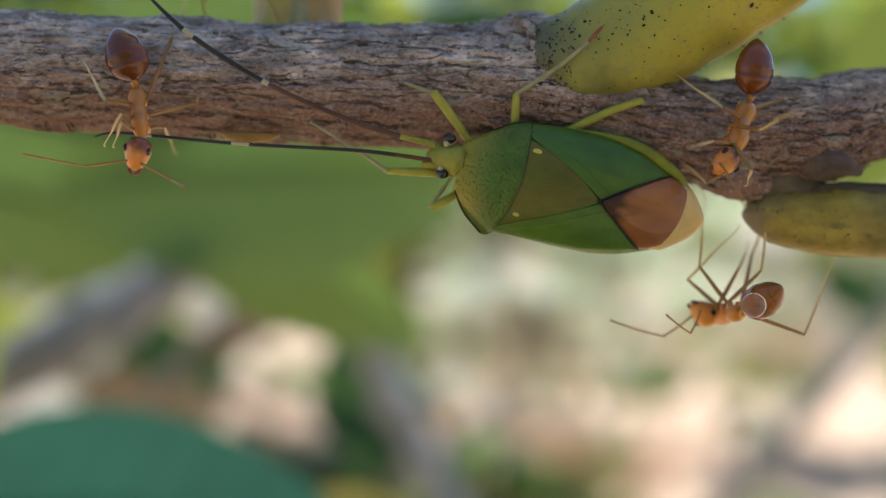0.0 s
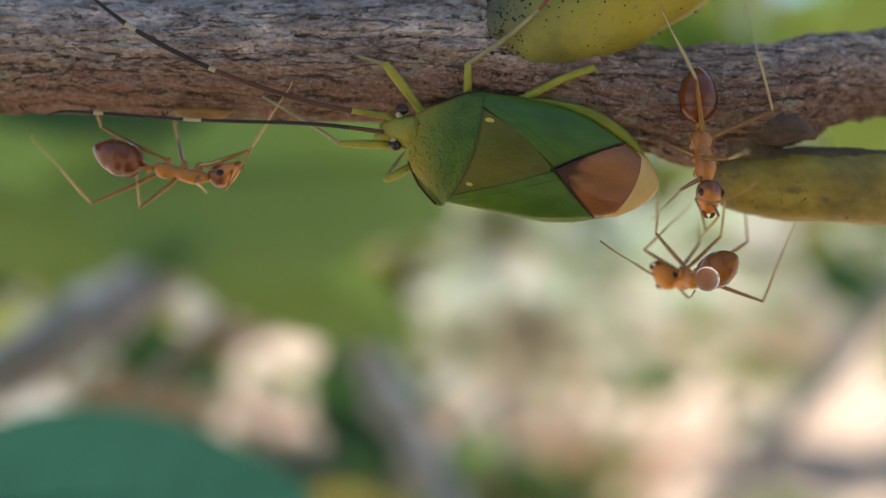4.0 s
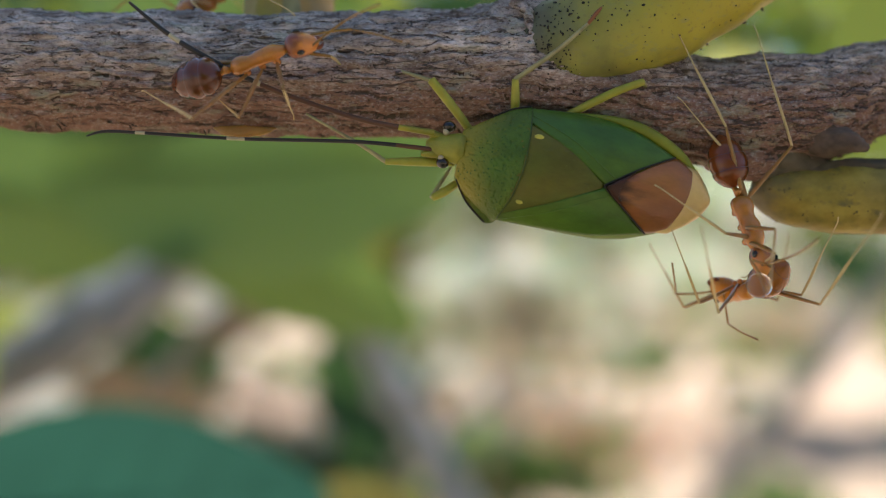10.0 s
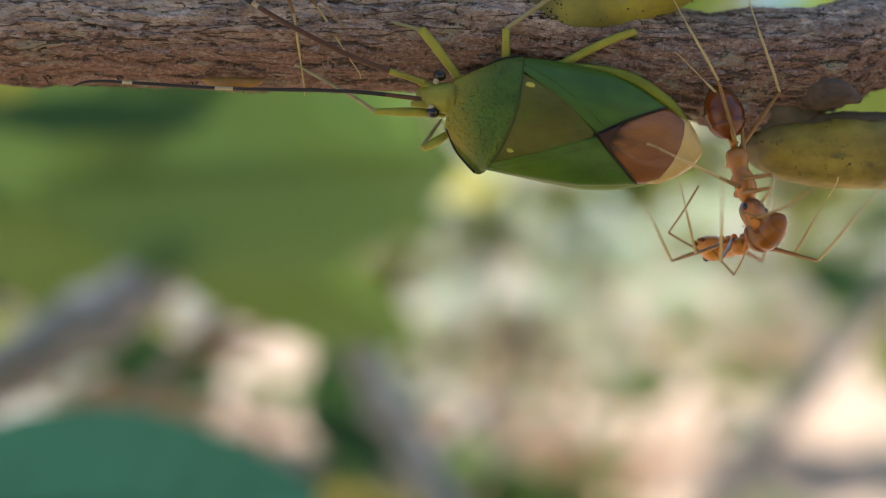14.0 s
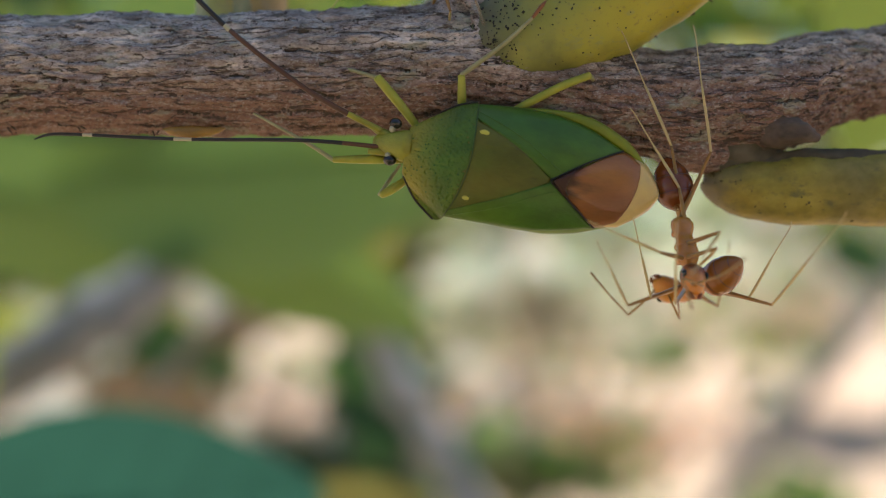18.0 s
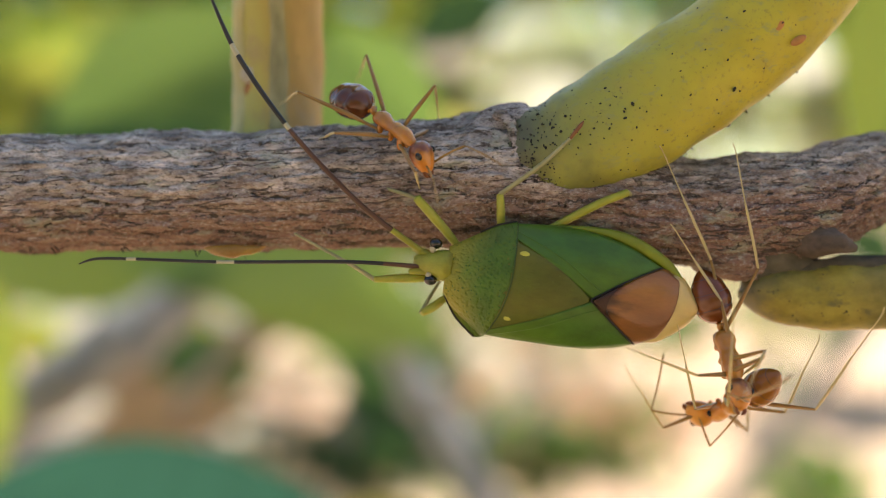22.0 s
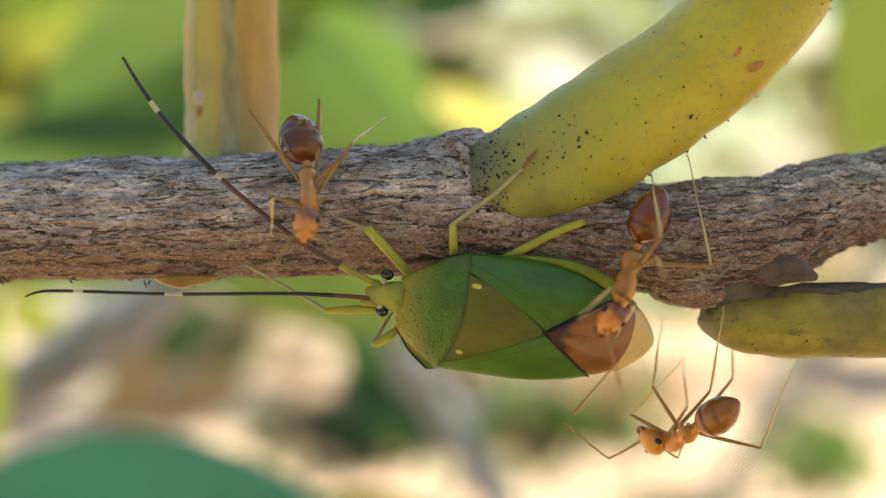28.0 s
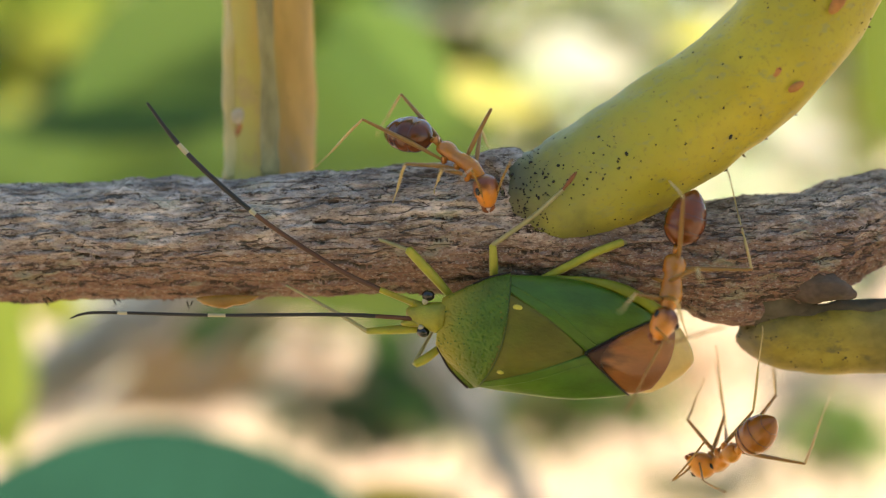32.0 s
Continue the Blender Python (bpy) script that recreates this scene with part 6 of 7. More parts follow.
C_WAIST = [(0, 13.42, -2.72), (1, 13.56, -2.51), (2, 13.40, -2.66), (3, 13.41, -2.76), (6, 13.32, -2.96), (7.5, 13.29, -3.03), (9, 13.37, -2.92), (10, 13.32, -2.60), (11, 13.18, -2.89), (12, 13.22, -2.96), (13, 13.29, -2.84), (15, 13.60, -2.64), (18, 13.32, -2.84), (19, 13.29, -2.64), (22, 13.33, -2.80), (23, 13.24, -2.61), (25, 13.08, -2.70), (27.5, 13.27, -2.15), (28, 13.20, -2.62), (30, 13.33, -2.62), (31, 13.36, -2.65), (31.5, 13.23, -2.67), (32, 13.34, -2.69)]
C_NECK = [(0, 12.09, -3.19), (1, 12.30, -3.11), (2, 12.32, -3.17), (3, 12.26, -3.07), (6, 12.02, -3.25), (7.5, 12.11, -3.45), (9, 12.03, -3.33), (10, 12.52, -2.86), (11, 12.06, -3.48), (12, 11.96, -3.11), (13, 11.92, -3.49), (15, 12.72, -2.67), (18, 12.08, -3.22), (19, 11.91, -3.21), (22, 11.82, -3.67), (23, 11.50, -3.45), (25, 11.60, -3.64), (27.5, 11.65, -3.01), (28, 11.71, -3.55), (30, 12.22, -3.12), (31, 12.01, -3.51), (31.5, 12.23, -3.41), (32, 11.97, -3.68)]
C_MOUTH = [(0, 11.06, -2.76), (1, 11.37, -2.57), (2, 11.47, -2.71), (3, 11.27, -2.52), (6, 11.12, -2.56), (7.5, 11.23, -2.90), (9, 11.16, -2.69), (10, 11.65, -2.49), (11, 11.14, -3.04), (12, 11.09, -2.99), (13, 11.03, -3.04), (15, 11.76, -2.73), (18, 11.12, -2.64), (19, 10.94, -2.75), (22, 10.85, -3.25), (23, 10.53, -3.10), (25, 10.52, -3.21), (27.5, 10.61, -2.53), (28, 10.58, -2.87), (30, 11.26, -2.82), (31, 11.06, -2.96), (31.5, 11.27, -2.99), (32, 11.01, -3.13)]
C_DEPTH = [(0, 52.8), (32, 52.8)]
C_BACK = [(0, 0.1, -0.55, -0.83), (32, 0.1, -0.55, -0.83)]
D_TAIL = [(0, -10.46, 18.51), (9, -9.68, 17.66), (10, -9.47, 13.47), (10.5, -10.37, 12.56), (11, -10.11, 12.01), (11.5, -9.82, 12.23), (12, -15.60, 10.87), (12.5, -18.60, 10.57), (14, -28.04, 11.55)]
D_WAIST = [(0, -10.37, 15.82), (9, -9.94, 15.03), (10, -10.00, 11.37), (10.5, -12.75, 11.77), (11, -11.54, 10.80), (11.5, -11.66, 11.42), (12, -17.96, 10.20), (12.5, -20.94, 10.04), (14, -30.64, 11.27)]
D_NECK = [(0, -10.26, 12.59), (9, -10.21, 11.86), (10, -11.58, 10.30), (10.5, -15.65, 11.23), (11, -14.02, 10.23), (11.5, -14.27, 10.86), (12, -21.09, 9.65), (12.5, -23.79, 9.63), (14, -33.49, 10.99)]
D_MOUTH = [(0, -10.22, 11.24), (9, -10.34, 10.53), (10, -12.64, 9.90), (10.5, -16.70, 10.70), (11, -15.32, 9.69), (11.5, -15.58, 10.45), (12, -22.40, 9.37), (12.5, -25.08, 9.50), (14, -34.79, 10.72)]
D_DEPTH = [(0, 57.4), (32, 57.4)]
D_BACK = [(0, 0, -0.9, 0.4), (9.5, 0, -0.9, 0.4), (10.5, 0, -0.3, 0.95), (32, 0, -0.3, 0.95)]
A_LEGS = {
    ("hind", "left"): ([(0, -12.48, 8.58, -11.91, 10.50), (1, -17.70, 4.04, -17.58, 6.66), (2, -15.05, 4.92, -15.49, 7.21), (3, -14.38, 4.01, -15.30, 6.88), (6, -11.14, 2.30, -13.06, 6.65), (7, -12.48, 2.38, -13.17, 6.80), (8, -13.22, 5.27, -14.87, 7.38), (9, -14.41, 4.13, -15.32, 6.72), (11, -9.21, 9.90, -10.74, 8.48), (19, -1.91, 12.25, -2.19, 9.66), (20, -1.08, 12.87, -1.67, 10.97), (21, -2.47, 12.64, -2.74, 10.05), (22, -2.72, 12.66, -3.30, 11.48), (23, -2.61, 12.89, -3.54, 11.16), (24, -2.80, 12.93, -3.49, 11.25), (25, -2.05, 12.69, -3.21, 11.03), (28, -2.56, 11.94, -2.87, 10.15), (29, -2.18, 11.17, -3.06, 9.29), (30, -2.89, 13.89, -3.15, 12.52), (31, -2.29, 13.89, -3.46, 9.50), (32, -0.76, 13.01, -2.15, 11.29)], (1, 1), (54, 54.5)),
    ("hind", "right"): ([(0, -15.44, 5.60, -16.70, 7.59), (1, -17.68, 1.96, -19.24, 4.44), (2, -17.91, 0.69, -20.28, 2.85), (3, -15.33, -0.05, -17.83, 2.79), (6, -12.19, -0.36, -14.33, 3.51), (7, -12.59, -0.46, -14.40, 3.88), (8, -13.58, 1.82, -17.62, 4.59), (9, -14.71, 0.36, -16.49, 4.44), (11, -7.72, 9.13, -10.61, 7.63), (19, -3.56, 12.66, -5.65, 9.74), (20, -4.52, 11.90, -6.03, 9.27), (21, -5.02, 12.33, -5.89, 9.68), (22, -5.85, 11.26, -6.91, 10.46), (23, -4.88, 10.80, -6.62, 10.17), (24, -4.52, 11.36, -6.58, 10.27), (25, -3.45, 11.11, -7.09, 9.77), (28, -5.85, 12.10, -5.11, 9.98), (29, -6.54, 9.98, -8.83, 10.62), (30, -5.44, 11.18, -8.58, 10.32), (31, -3.02, 12.71, -5.63, 9.46), (32, -2.61, 12.11, -5.27, 9.49)], (-1, 1), (54, 54.5)),
    ("middle", "left"): ([(0, -11.29, 5.65, -10.98, 7.11), (2, -12.44, 3.12, -11.97, 5.13), (3, -10.90, 3.09, -11.40, 4.95), (6, -8.13, 2.53, -8.79, 4.73), (7, -9.14, 3.43, -9.16, 6.21), (9, -11.40, 4.10, -11.77, 6.34), (11, -4.52, 10.97, -4.26, 9.32), (22, 0.43, 11.45, 0.36, 9.61), (23, 1.29, 12.31, 0.56, 9.92), (24, 1.13, 13.05, 0.66, 11.09), (25, 1.64, 12.90, 1.46, 11.44), (30, 0.70, 12.86, -0.55, 10.88), (31, 2.27, 13.48, 3.11, 11.65), (32, 3.27, 12.31, 1.93, 10.30)], (1, 1), (54, 54.5)),
    ("middle", "right"): ([(0, -14.66, 5.07, -15.55, 3.56), (2, -16.63, 0.77, -16.93, 2.69), (3, -12.60, 0.27, -13.11, 3.11), (6, -9.48, -0.74, -10.11, 2.58), (7, -7.43, 2.77, -7.64, 6.22), (8, -11.51, 1.95, -12.58, 3.02), (9, -12.65, 0.25, -13.01, 3.88), (11, -5.62, 9.34, -7.14, 7.30), (22, -4.15, 9.41, -5.11, 9.01), (24, -2.06, 9.88, -4.70, 8.82), (25, 0.05, 10.10, -3.01, 8.39), (30, -1.46, 9.97, -0.59, 9.78), (31, -0.84, 10.49, -2.25, 6.91), (32, -0.52, 9.98, -1.48, 7.77)], (-1, 1), (54, 54.5)),
    ("front", "left"): ([(0, -12.68, 4.50, -12.23, 3.32), (3, -7.40, 3.38, -5.68, 6.68), (6, -4.10, 1.38, -2.77, 4.59), (7, -5.82, 3.72, -4.74, 7.76), (9, -7.80, 2.81, -6.69, 7.55), (10, -4.95, 7.50, -4.24, 6.82), (14, -3.74, 5.36, -3.27, 4.44), (18, 1.65, 9.35, 1.38, 8.44), (20, 1.22, 10.58, 2.59, 10.38), (22, -0.01, 9.33, 0.20, 8.09), (24, 1.37, 11.36, 1.42, 9.89), (25, 1.21, 11.96, 1.32, 10.50), (28, -2.46, 7.67, -2.24, 5.91), (30, 0.57, 12.11, 1.03, 10.65), (31, 2.60, 13.11, 3.19, 11.78), (32, 2.66, 11.33, 2.92, 10.34)], (1, 1), (54, 54.5)),
    ("front", "right"): ([(0, -14.64, 4.69, -15.12, 3.51), (2, -13.50, 1.24, -14.18, 0.59), (3, -10.07, 0.93, -9.88, 0.58), (7, -5.82, 1.82, -5.24, 0.85), (8, -8.66, 2.31, -8.97, 0.19), (9, -7.75, 3.87, -7.43, 2.65), (10, -7.19, 6.00, -6.75, 4.80), (14, -5.22, 4.86, -5.76, 3.68), (18, 2.64, 9.34, 2.38, 8.18), (20, 0.31, 8.86, 0.01, 7.68), (22, -0.61, 7.60, -0.48, 6.59), (24, 0.11, 8.92, 0.25, 7.62), (25, 1.37, 10.36, 1.89, 8.25), (28, -4.39, 7.73, -4.79, 5.99), (30, -0.20, 9.38, -0.67, 6.46), (31, 2.85, 11.19, 2.96, 9.09), (32, 1.12, 9.68, 0.56, 8.69)], (-1, 1), (54, 54.5)),
}
B_LEGS = {
    ("hind", "right"): ([(0, 14.91, 6.57, 16.63, 6.74), (2, 16.11, 5.68, 15.90, 9.35), (3, 16.32, 4.60, 16.07, 9.82), (6, 14.60, 3.49, 13.40, 9.19), (9, 14.67, 3.48, 13.32, 9.63), (13, 14.95, 3.76, 13.07, 9.43), (19, 13.74, 3.51, 13.09, 9.26), (23, 14.76, 3.73, 13.20, 9.26), (25.5, 14.72, 3.56, 13.23, 9.14), (27.5, 13.84, 4.28, 13.16, 9.09), (28, 13.82, 4.29, 13.05, 9.05), (30, 13.71, 4.74, 13.12, 9.10), (31, 13.43, 4.61, 12.95, 9.12), (32, 13.82, 5.00, 13.08, 9.20)], (1, 1), (52.5, 53.5)),
    ("hind", "left"): ([(0, 12.08, 6.10, 9.98, 7.65), (2, 12.43, 4.34, 9.75, 8.18), (3, 13.63, 6.67, 11.72, 10.24), (6, 12.03, 4.29, 9.91, 9.37), (9, 12.04, 4.35, 9.78, 9.39), (13, 12.11, 4.34, 9.81, 9.36), (19, 11.88, 3.23, 9.96, 8.39), (23, 12.03, 3.42, 10.05, 8.55), (25.5, 11.86, 3.75, 10.05, 8.94), (27.5, 11.82, 5.55, 11.45, 9.19), (28, 12.08, 5.55, 11.54, 8.67), (30, 11.24, 7.34, 10.27, 9.68), (31, 10.78, 7.79, 9.89, 9.58), (32, 11.27, 8.10, 10.14, 9.44)], (-1, 1), (52.5, 53.5)),
    ("middle", "left"): ([(0, 11.74, 5.22, 10.67, 6.16), (3, 11.86, 2.49, 10.10, 3.94), (6, 11.65, 3.83, 9.57, 6.42), (9, 11.98, 3.96, 9.71, 6.27), (13, 13.24, 3.88, 9.76, 6.21), (19, 11.78, 3.06, 9.64, 6.23), (23, 12.23, 3.45, 9.81, 6.07), (25.5, 12.04, 3.52, 9.76, 5.94), (27.5, 9.61, 3.92, 7.33, 5.88), (28, 9.74, 4.19, 7.59, 5.64), (30, 9.89, 5.46, 8.03, 7.32), (31, 9.41, 4.38, 7.64, 5.55), (32, 9.51, 4.80, 7.62, 6.49)], (1, 1), (52.5, 53.5)),
    ("middle", "right"): ([(0, 13.73, 5.17, 15.59, 6.20), (3, 14.47, 3.56, 16.55, 6.01), (6, 14.89, 0.19, 14.70, -3.02), (9, 14.11, -0.18, 14.05, -3.04), (13, 14.52, 0.28, 14.59, -1.73), (19, 14.04, -0.65, 13.10, -2.45), (23, 14.43, -0.64, 14.04, -2.49), (25.5, 14.14, -0.06, 13.40, -2.68), (27.5, 11.68, 4.58, 13.19, 3.73), (28, 11.78, 4.72, 12.65, 3.76), (30, 11.44, 5.17, 12.37, 4.37), (31, 11.43, 4.91, 12.19, 3.94), (32, 11.79, 5.08, 12.44, 4.34)], (-1, -1), (52.5, 53.5)),
    ("front", "left"): ([(0, 11.69, 4.60, 10.86, 4.35), (3, 12.72, 1.51, 10.06, 0.23), (6, 11.83, 0.04, 14.67, -0.77), (9, 12.03, -0.44, 9.25, 1.92), (13, 12.25, 0.36, 9.38, 1.88), (19, 11.45, -1.71, 8.65, -0.36), (23, 11.38, -1.64, 8.66, -0.45), (25.5, 11.47, -1.08, 8.66, -0.32), (27.5, 8.99, 2.84, 7.74, 2.40), (28, 9.84, 3.46, 8.96, 2.16), (30, 9.39, 4.51, 8.69, 3.24), (31, 8.93, 4.16, 8.67, 3.20), (32, 9.14, 4.09, 8.87, 3.23)], (-1, -1), (52.5, 53.5)),
    ("front", "right"): ([(0, 13.42, 3.42, 13.45, 2.72), (3, 14.06, 0.03, 13.16, -0.85), (6, 14.29, -0.31, 13.44, -2.28), (9, 14.12, -1.40, 12.92, -2.29), (13, 14.45, -0.25, 13.60, -1.97), (19, 13.90, -1.39, 12.60, -2.69), (23, 14.42, -0.76, 13.06, -2.21), (25.5, 13.89, -0.54, 13.17, -1.93), (27.5, 10.68, 2.91, 10.68, 1.32), (28, 10.90, 2.70, 9.91, 1.14), (30, 10.94, 3.74, 11.36, 2.18), (31, 10.58, 3.62, 10.70, 1.78), (32, 10.92, 3.78, 11.41, 1.90)], (-1, 1), (52.5, 53.5)),
}
C_LEGS = {
    ("front", "left"): ([(0, 10.67, -1.29, 13.38, 0.96), (3, 10.60, -1.17, 13.09, 0.84), (6, 10.62, -2.19, 12.77, -0.65), (13, 10.72, -1.35, 12.42, 0.02), (23, 10.20, -2.11, 12.22, -0.51), (28, 10.11, -2.01, 12.66, -0.01), (31, 10.55, -1.58, 12.08, -0.45), (32, 10.59, -0.92, 11.95, 0.04)], (-1, 1), (53.4, 54)),
    ("middle", "left"): ([(0, 11.44, -0.88, 11.73, 2.30), (3, 11.28, -0.77, 11.63, 2.36), (6, 11.32, -0.80, 11.60, 2.37), (13, 11.34, -0.98, 11.67, 2.22), (23, 11.22, -0.89, 11.57, 1.57), (28, 11.31, -0.86, 11.84, 2.01), (31, 12.56, -1.96, 12.52, 0.90), (32, 12.72, -1.99, 12.48, 2.04)], (1, 1), (53.4, 54)),
    ("middle", "right"): ([(0, 14.75, -0.51, 14.65, 2.40), (3, 14.79, -0.55, 14.73, 2.17), (6, 14.77, -0.77, 14.80, 2.52), (13, 14.77, 0.01, 14.69, 2.77), (23, 14.60, -0.56, 14.62, 2.42), (28, 14.61, -0.47, 14.75, 2.66), (31, 14.75, -0.54, 14.79, 2.69), (32, 14.88, -0.44, 14.76, 2.70)], (-1, 1), (53.4, 54)),
    ("front", "right"): ([(0, 13.30, -0.82, 13.79, 0.21), (3, 13.58, -1.22, 13.67, 0.34), (6, 12.71, -1.79, 12.40, -1.03), (13, 13.57, -1.23, 13.47, 0.27), (23, 12.81, -1.19, 12.47, -0.26), (28, 12.76, -1.89, 12.54, 0.49), (31, 12.75, -1.84, 12.42, 0.41), (32, 12.73, -1.49, 12.41, 0.78)], (1, 1), (53.4, 54)),
    ("hind", "right"): ([(0, 16.45, -3.86, 17.98, 0.74), (3, 16.41, -3.96, 17.75, -0.08), (6, 16.49, -3.95, 18.17, 0.79), (13, 16.35, -3.89, 18.13, 0.76), (23, 16.32, -3.92, 17.75, 0.32), (28, 16.43, -3.92, 17.88, 0.58), (31, 16.58, -3.86, 17.78, 0.00), (32, 16.41, -3.80, 17.73, -0.16)], (-1, 1), (53.4, 54)),
    ("hind", "left"): ([(0, 13.79, -0.29, 14.90, 2.54), (3, 15.70, -1.42, 15.40, 1.16), (6, 14.90, -1.02, 14.88, 1.77), (13, 14.82, -0.98, 14.86, 2.52), (23, 14.80, -0.27, 14.52, 2.17), (28, 14.73, -0.72, 14.67, 2.29), (31, 14.87, -0.79, 14.69, 2.08), (32, 14.95, -0.69, 14.70, 2.33)], (1, 1), (53.4, 54)),
}
A_FEELERS = {
    "left": [(0, -12.17, 2.11, -11.46, 1.78), (2, -9.8, 1.4, -8.4, 2.6), (7, -4.10, -0.14, -3.25, 2.77), (8, -7.29, 2.62, -7.70, 1.13), (9, -6.6, 1.4, -5.0, 2.0), (10, -3.6, 8.6, -1.9, 8.0), (11, -0.8, 10.0, 0.6, 9.0), (12, -4.9, 6.6, -3.9, 5.4), (14, -5.0, 7.6, -4.0, 6.4), (18, 4.6, 11.4, 6.0, 10.2), (20, 2.3, 9.6, 3.9, 8.6), (22, 1.6, 8.6, 3.2, 7.8), (24, 5.3, 12.3, 6.6, 10.4), (25, 5.59, 12.19, 5.67, 10.12), (28, -2.0, 5.6, -0.6, 4.6), (30, 3.6, 10.6, 5.2, 9.4), (31, 6.3, 11.0, 7.7, 9.7), (32, 3.93, 9.82, 4.25, 9.98)],
    "right": [(0, -16.93, 2.39, -19.66, 3.15), (2, -11.0, 2.2, -9.9, 3.5), (7, -5.31, 1.26, -4.30, 0.03), (8, -6.6, 1.6, -6.2, 0.3), (9, -7.0, 3.6, -5.6, 4.6), (10, -4.4, 8.9, -2.9, 9.6), (11, -1.6, 8.2, -0.7, 6.9), (12, -7.3, 6.8, -8.2, 5.6), (14, -7.6, 7.7, -8.4, 6.6), (18, 3.6, 10.0, 4.2, 8.6), (20, 1.1, 8.4, 1.6, 7.0), (22, 0.2, 7.2, 0.5, 5.8), (24, 3.0, 9.0, 2.8, 8.0), (25, 3.16, 9.18, 2.73, 8.34), (28, -3.9, 5.4, -4.5, 4.0), (30, 2.4, 9.4, 3.0, 8.0), (31, 3.4, 12.9, 3.3, 11.6), (32, 2.31, 9.65, 1.97, 9.18)],
}
C_FEELERS = {
    "left": [(0, 9.02, -4.76, 5.97, -3.02), (1, 8.57, -3.63, 9.45, -0.32), (2, 9.31, -4.99, 9.18, -2.09), (3, 11.45, -2.29, 9.11, -1.79), (6, 8.62, -2.38, 8.76, -0.30), (7.5, 8.71, -2.66, 10.19, -1.31), (9, 8.34, -2.13, 10.68, -1.43), (11, 8.95, -3.88, 9.10, -1.67), (12, 8.83, -2.50, 10.64, -0.58), (13, 8.87, -1.66, 11.13, -0.36), (15, 9.23, -1.81, 11.61, -0.26), (18, 9.39, -4.65, 8.26, -2.01), (19, 8.63, -4.74, 9.13, -2.12), (22, 8.57, -3.20, 9.99, -0.63), (23, 7.74, -4.19, 5.28, -4.17), (25, 9.18, -5.10, 7.70, -3.27), (28, 8.12, -4.59, 7.21, -2.14), (30, 8.62, -2.63, 8.54, -0.15), (31, 8.49, -2.30, 9.98, -0.32), (31.5, 8.33, -3.37, 9.81, -0.92), (32, 10.45, -4.20, 11.95, -2.50)],
    "right": [(0, 11.11, -3.89, 10.03, -3.12), (2, 13.97, -5.11, 15.21, -4.82), (3, 13.57, -4.02, 13.51, -3.51), (6, 12.87, -4.92, 12.55, -3.28), (7.5, 13.69, -5.15, 13.98, -3.39), (9, 12.46, -5.75, 12.80, -3.39), (11, 12.85, -6.18, 14.51, -6.37), (12, 12.91, -5.83, 13.00, -3.17), (13, 13.09, -5.65, 12.78, -3.44), (15, 14.20, -4.32, 14.18, -2.52), (18, 12.81, -5.43, 12.29, -3.29), (19, 13.05, -4.19, 15.49, -1.09), (22, 12.06, -5.47, 13.31, -3.33), (23, 11.37, -6.17, 9.08, -4.48), (25, 12.83, -5.61, 12.01, -3.49), (28, 12.64, -4.33, 12.71, -3.17), (30, 12.42, -1.79, 11.24, 1.00), (31, 11.74, -2.59, 12.33, 0.59), (32, 11.79, -4.24, 12.88, -4.78)],
}
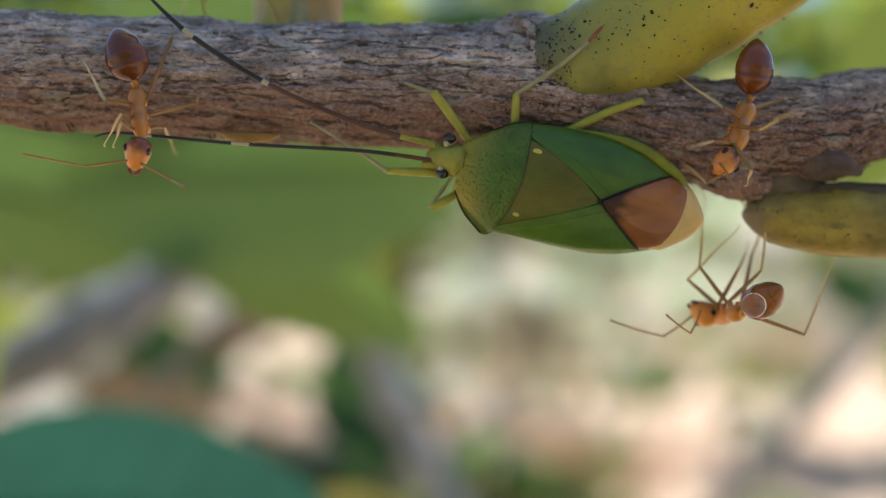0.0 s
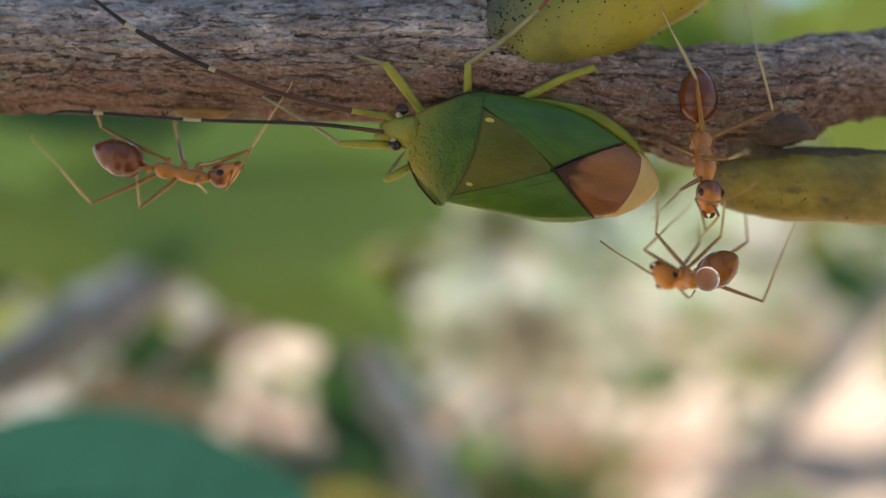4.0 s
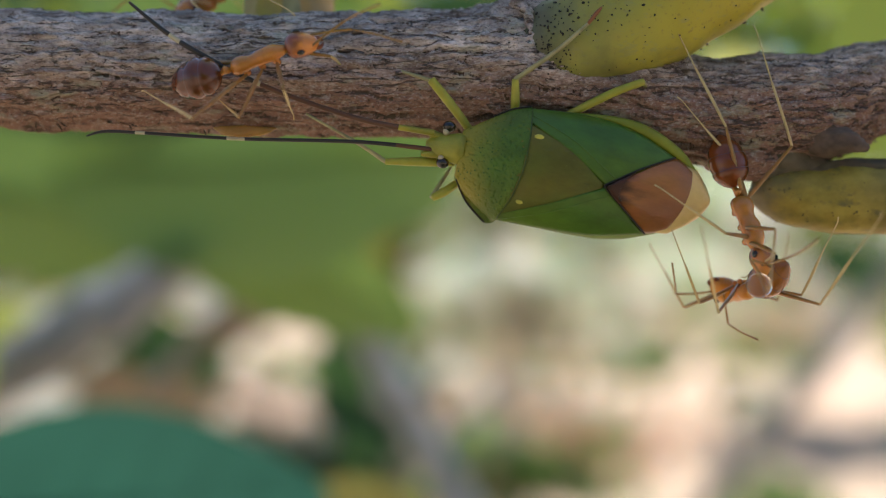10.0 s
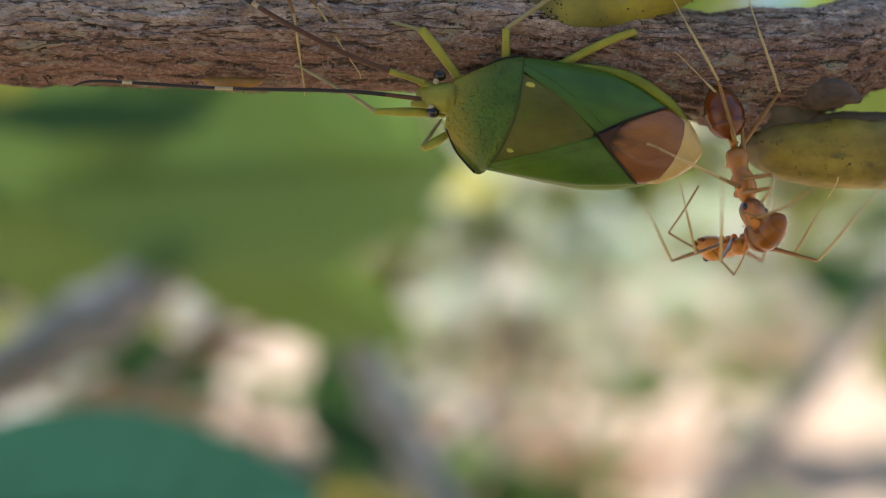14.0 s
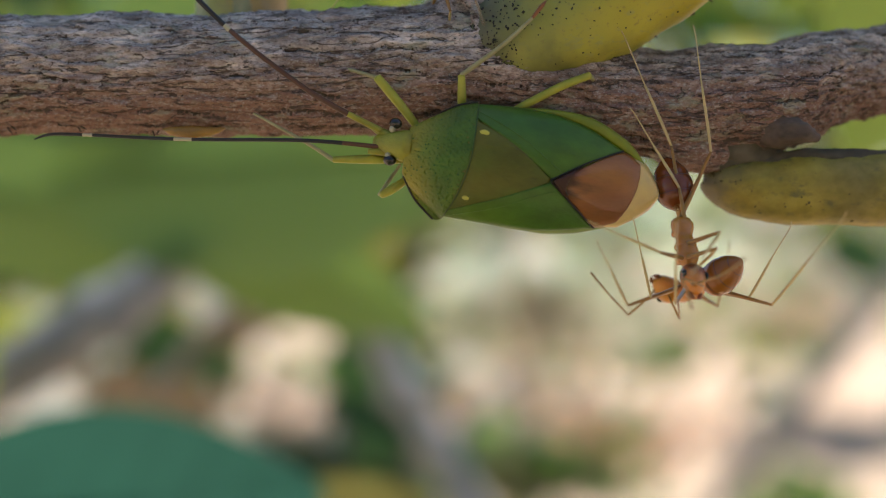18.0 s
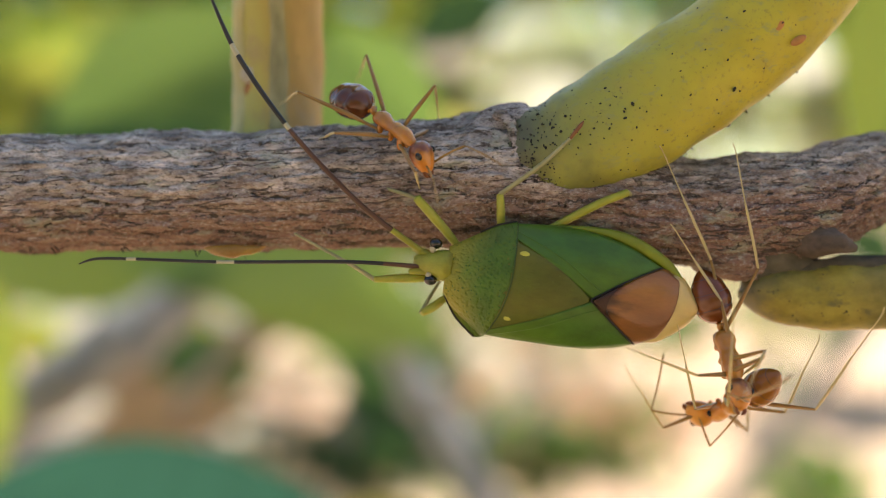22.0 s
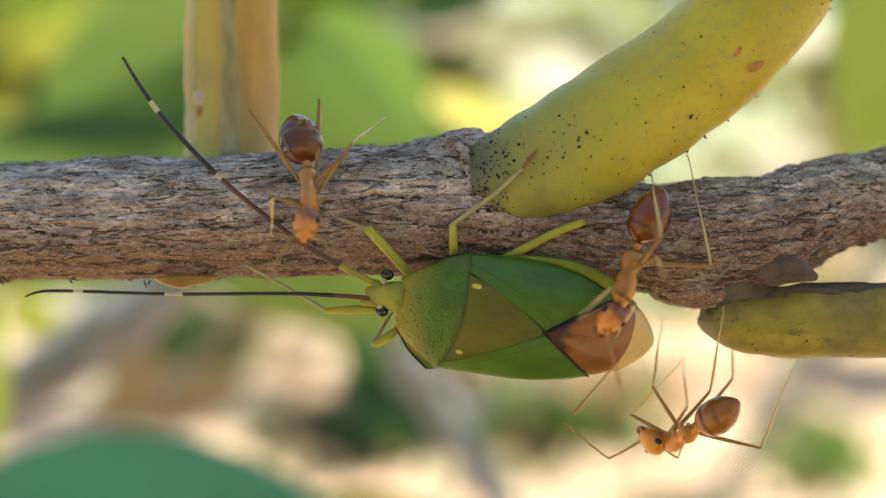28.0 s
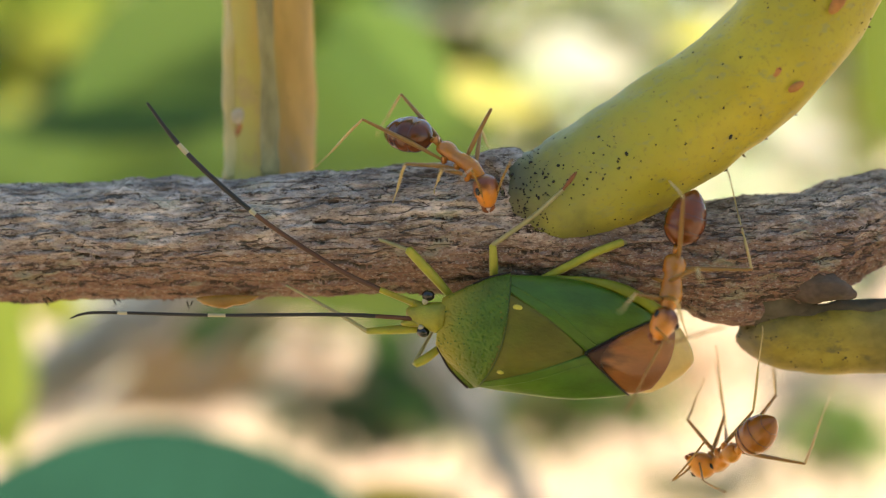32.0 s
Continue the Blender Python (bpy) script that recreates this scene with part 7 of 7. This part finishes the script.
B_FEELERS = {
    "left": [(0, 11.25, 2.69, 10.25, 3.50), (0.5, 11.37, 2.68, 10.37, 3.50), (1, 12.10, 2.85, 11.11, 3.67), (1.5, 12.17, 2.76, 11.17, 3.58), (2, 12.66, 1.30, 11.66, 2.12), (2.5, 12.37, 1.38, 11.37, 2.21), (3, 12.88, 0.90, 13.48, -0.44), (3.5, 12.86, 1.14, 13.44, -0.18), (6, 13.02, -1.49, 13.59, -2.81), (7.5, 12.92, -1.42, 13.50, -2.75), (9, 13.05, -1.45, 13.62, -2.77), (11, 12.80, -1.20, 13.36, -2.51), (13, 12.98, -1.29, 13.53, -2.61), (15, 12.64, -1.65, 13.21, -2.97), (18, 12.30, -2.41, 12.84, -3.72), (19, 12.22, -2.31, 12.75, -3.65), (22, 12.43, -2.27, 12.96, -3.62), (23, 12.59, -1.84, 13.11, -3.17), (25, 11.95, -1.38, 12.47, -2.70), (25.5, 11.94, -1.34, 12.46, -2.67), (27.5, 9.49, 1.21, 10.10, -0.49), (28, 9.59, 1.03, 10.19, -0.65), (28.5, 9.62, 1.08, 10.22, -0.59), (29, 8.26, 1.73, 8.86, 0.02), (29.5, 8.55, 1.24, 7.83, 0.06), (30, 8.93, 1.42, 8.20, 0.24), (30.5, 8.89, 1.59, 7.73, 1.86), (31, 8.05, 1.65, 6.88, 1.92), (31.5, 10.18, -0.09, 9.67, -1.28), (32, 9.07, 0.45, 8.57, -0.73)],
    "right": [(0, 12.34, 2.72, 12.99, 1.77), (0.5, 12.47, 2.72, 13.11, 1.77), (1, 13.19, 2.89, 13.83, 1.95), (1.5, 13.26, 2.80, 13.90, 1.84), (2, 13.76, 1.33, 14.40, 0.37), (2.5, 13.47, 1.41, 14.10, 0.45), (3, 14.50, 1.01, 15.76, 1.83), (3.5, 14.46, 1.24, 15.71, 2.03), (6, 14.61, -1.40, 15.85, -0.62), (7.5, 14.52, -1.32, 15.77, -0.53), (9, 14.63, -1.37, 15.87, -0.59), (11, 14.39, -1.11, 15.64, -0.34), (13, 14.56, -1.22, 15.81, -0.46), (15, 14.23, -1.57, 15.47, -0.80), (18, 13.87, -2.35, 15.11, -1.61), (19, 13.80, -2.27, 15.06, -1.53), (22, 14.02, -2.24, 15.27, -1.50), (23, 14.16, -1.81, 15.40, -1.09), (25, 13.50, -1.34, 14.74, -0.61), (25.5, 13.50, -1.31, 14.74, -0.58), (27.5, 9.93, -0.49, 7.88, -1.51), (28, 10.02, -0.65, 7.99, -1.66), (28.5, 10.06, -0.59, 8.04, -1.60), (29, 8.69, 0.02, 6.62, -1.00), (29.5, 11.97, 1.86, 11.12, -0.26), (30, 12.36, 2.03, 11.50, -0.09), (30.5, 10.75, 0.95, 11.44, 0.22), (31, 9.90, 1.00, 10.59, 0.27), (31.5, 11.51, 1.54, 13.87, 2.18), (32, 10.42, 2.09, 12.78, 2.72)],
}
DROP = [(0, 13.30, 50.80, -2.46), (1, 13.34, 50.80, -2.47), (2, 13.42, 50.80, -2.59), (3, 13.30, 50.80, -2.86), (6, 13.19, 50.80, -2.81), (7, 13.34, 50.80, -2.80), (8, 13.03, 50.80, -2.85), (9, 13.00, 50.80, -2.83), (10, 13.11, 50.80, -2.40), (11, 12.84, 50.80, -2.78), (12, 13.09, 50.80, -2.79), (12.5, 12.81, 52.50, -3.36), (13, 14.35, 53.30, -2.49), (15, 14.34, 53.30, -2.63), (18, 14.48, 53.30, -2.50), (19, 14.50, 53.30, -2.52), (23, 14.29, 53.30, -2.58), (25, 14.26, 53.30, -2.51), (28, 14.46, 53.30, -2.44), (30, 14.50, 53.30, -2.35), (32, 14.37, 53.30, -2.44)]
FEELER_TURN = [(0, 14.1), (3, 10.9), (6, 9.0), (9, 8.1), (10, 11.6), (11, 13.8), (12, 14.2), (13, 24.5), (15, 16.3), (19, 36.0), (20.5, 38.9), (21, 38.0), (22, 40.8), (23, 39.1), (24, 37.1), (25, 35.7), (28, 32.9), (29.5, 27.7), (31, 28.5), (32, 28.1)]


def motions():
    ant_walk(walker, ant_rows(walker, A_TAIL, A_WAIST, A_NECK, A_MOUTH, A_DEPTH, A_BACK, A_LEGS, A_FEELERS, lean=-1.0))
    ant_walk(biter, ant_rows(biter, B_TAIL, B_WAIST, B_NECK, B_MOUTH, B_DEPTH, B_BACK, B_LEGS, B_FEELERS, lean=-1.0, pace=0.3, feel=51.5))
    ant_walk(hanger, ant_rows(hanger, C_TAIL, C_WAIST, C_NECK, C_MOUTH, C_DEPTH, C_BACK, C_LEGS, C_FEELERS, pace=0.0))
    ant_walk(passer, ant_rows(passer, D_TAIL, D_WAIST, D_NECK, D_MOUTH, D_DEPTH, D_BACK, {}, {}))
    walk(water_drop, [(t, pose(x * MM, y * MM, z * MM)) for t, x, y, z in DROP])
    walk(high_feeler, [(t, pose(-5.60 * MM, 0.55 * MM, 0.3 * MM, 0, 0, -turn - 0.8)) for t, turn in FEELER_TURN])


motions()
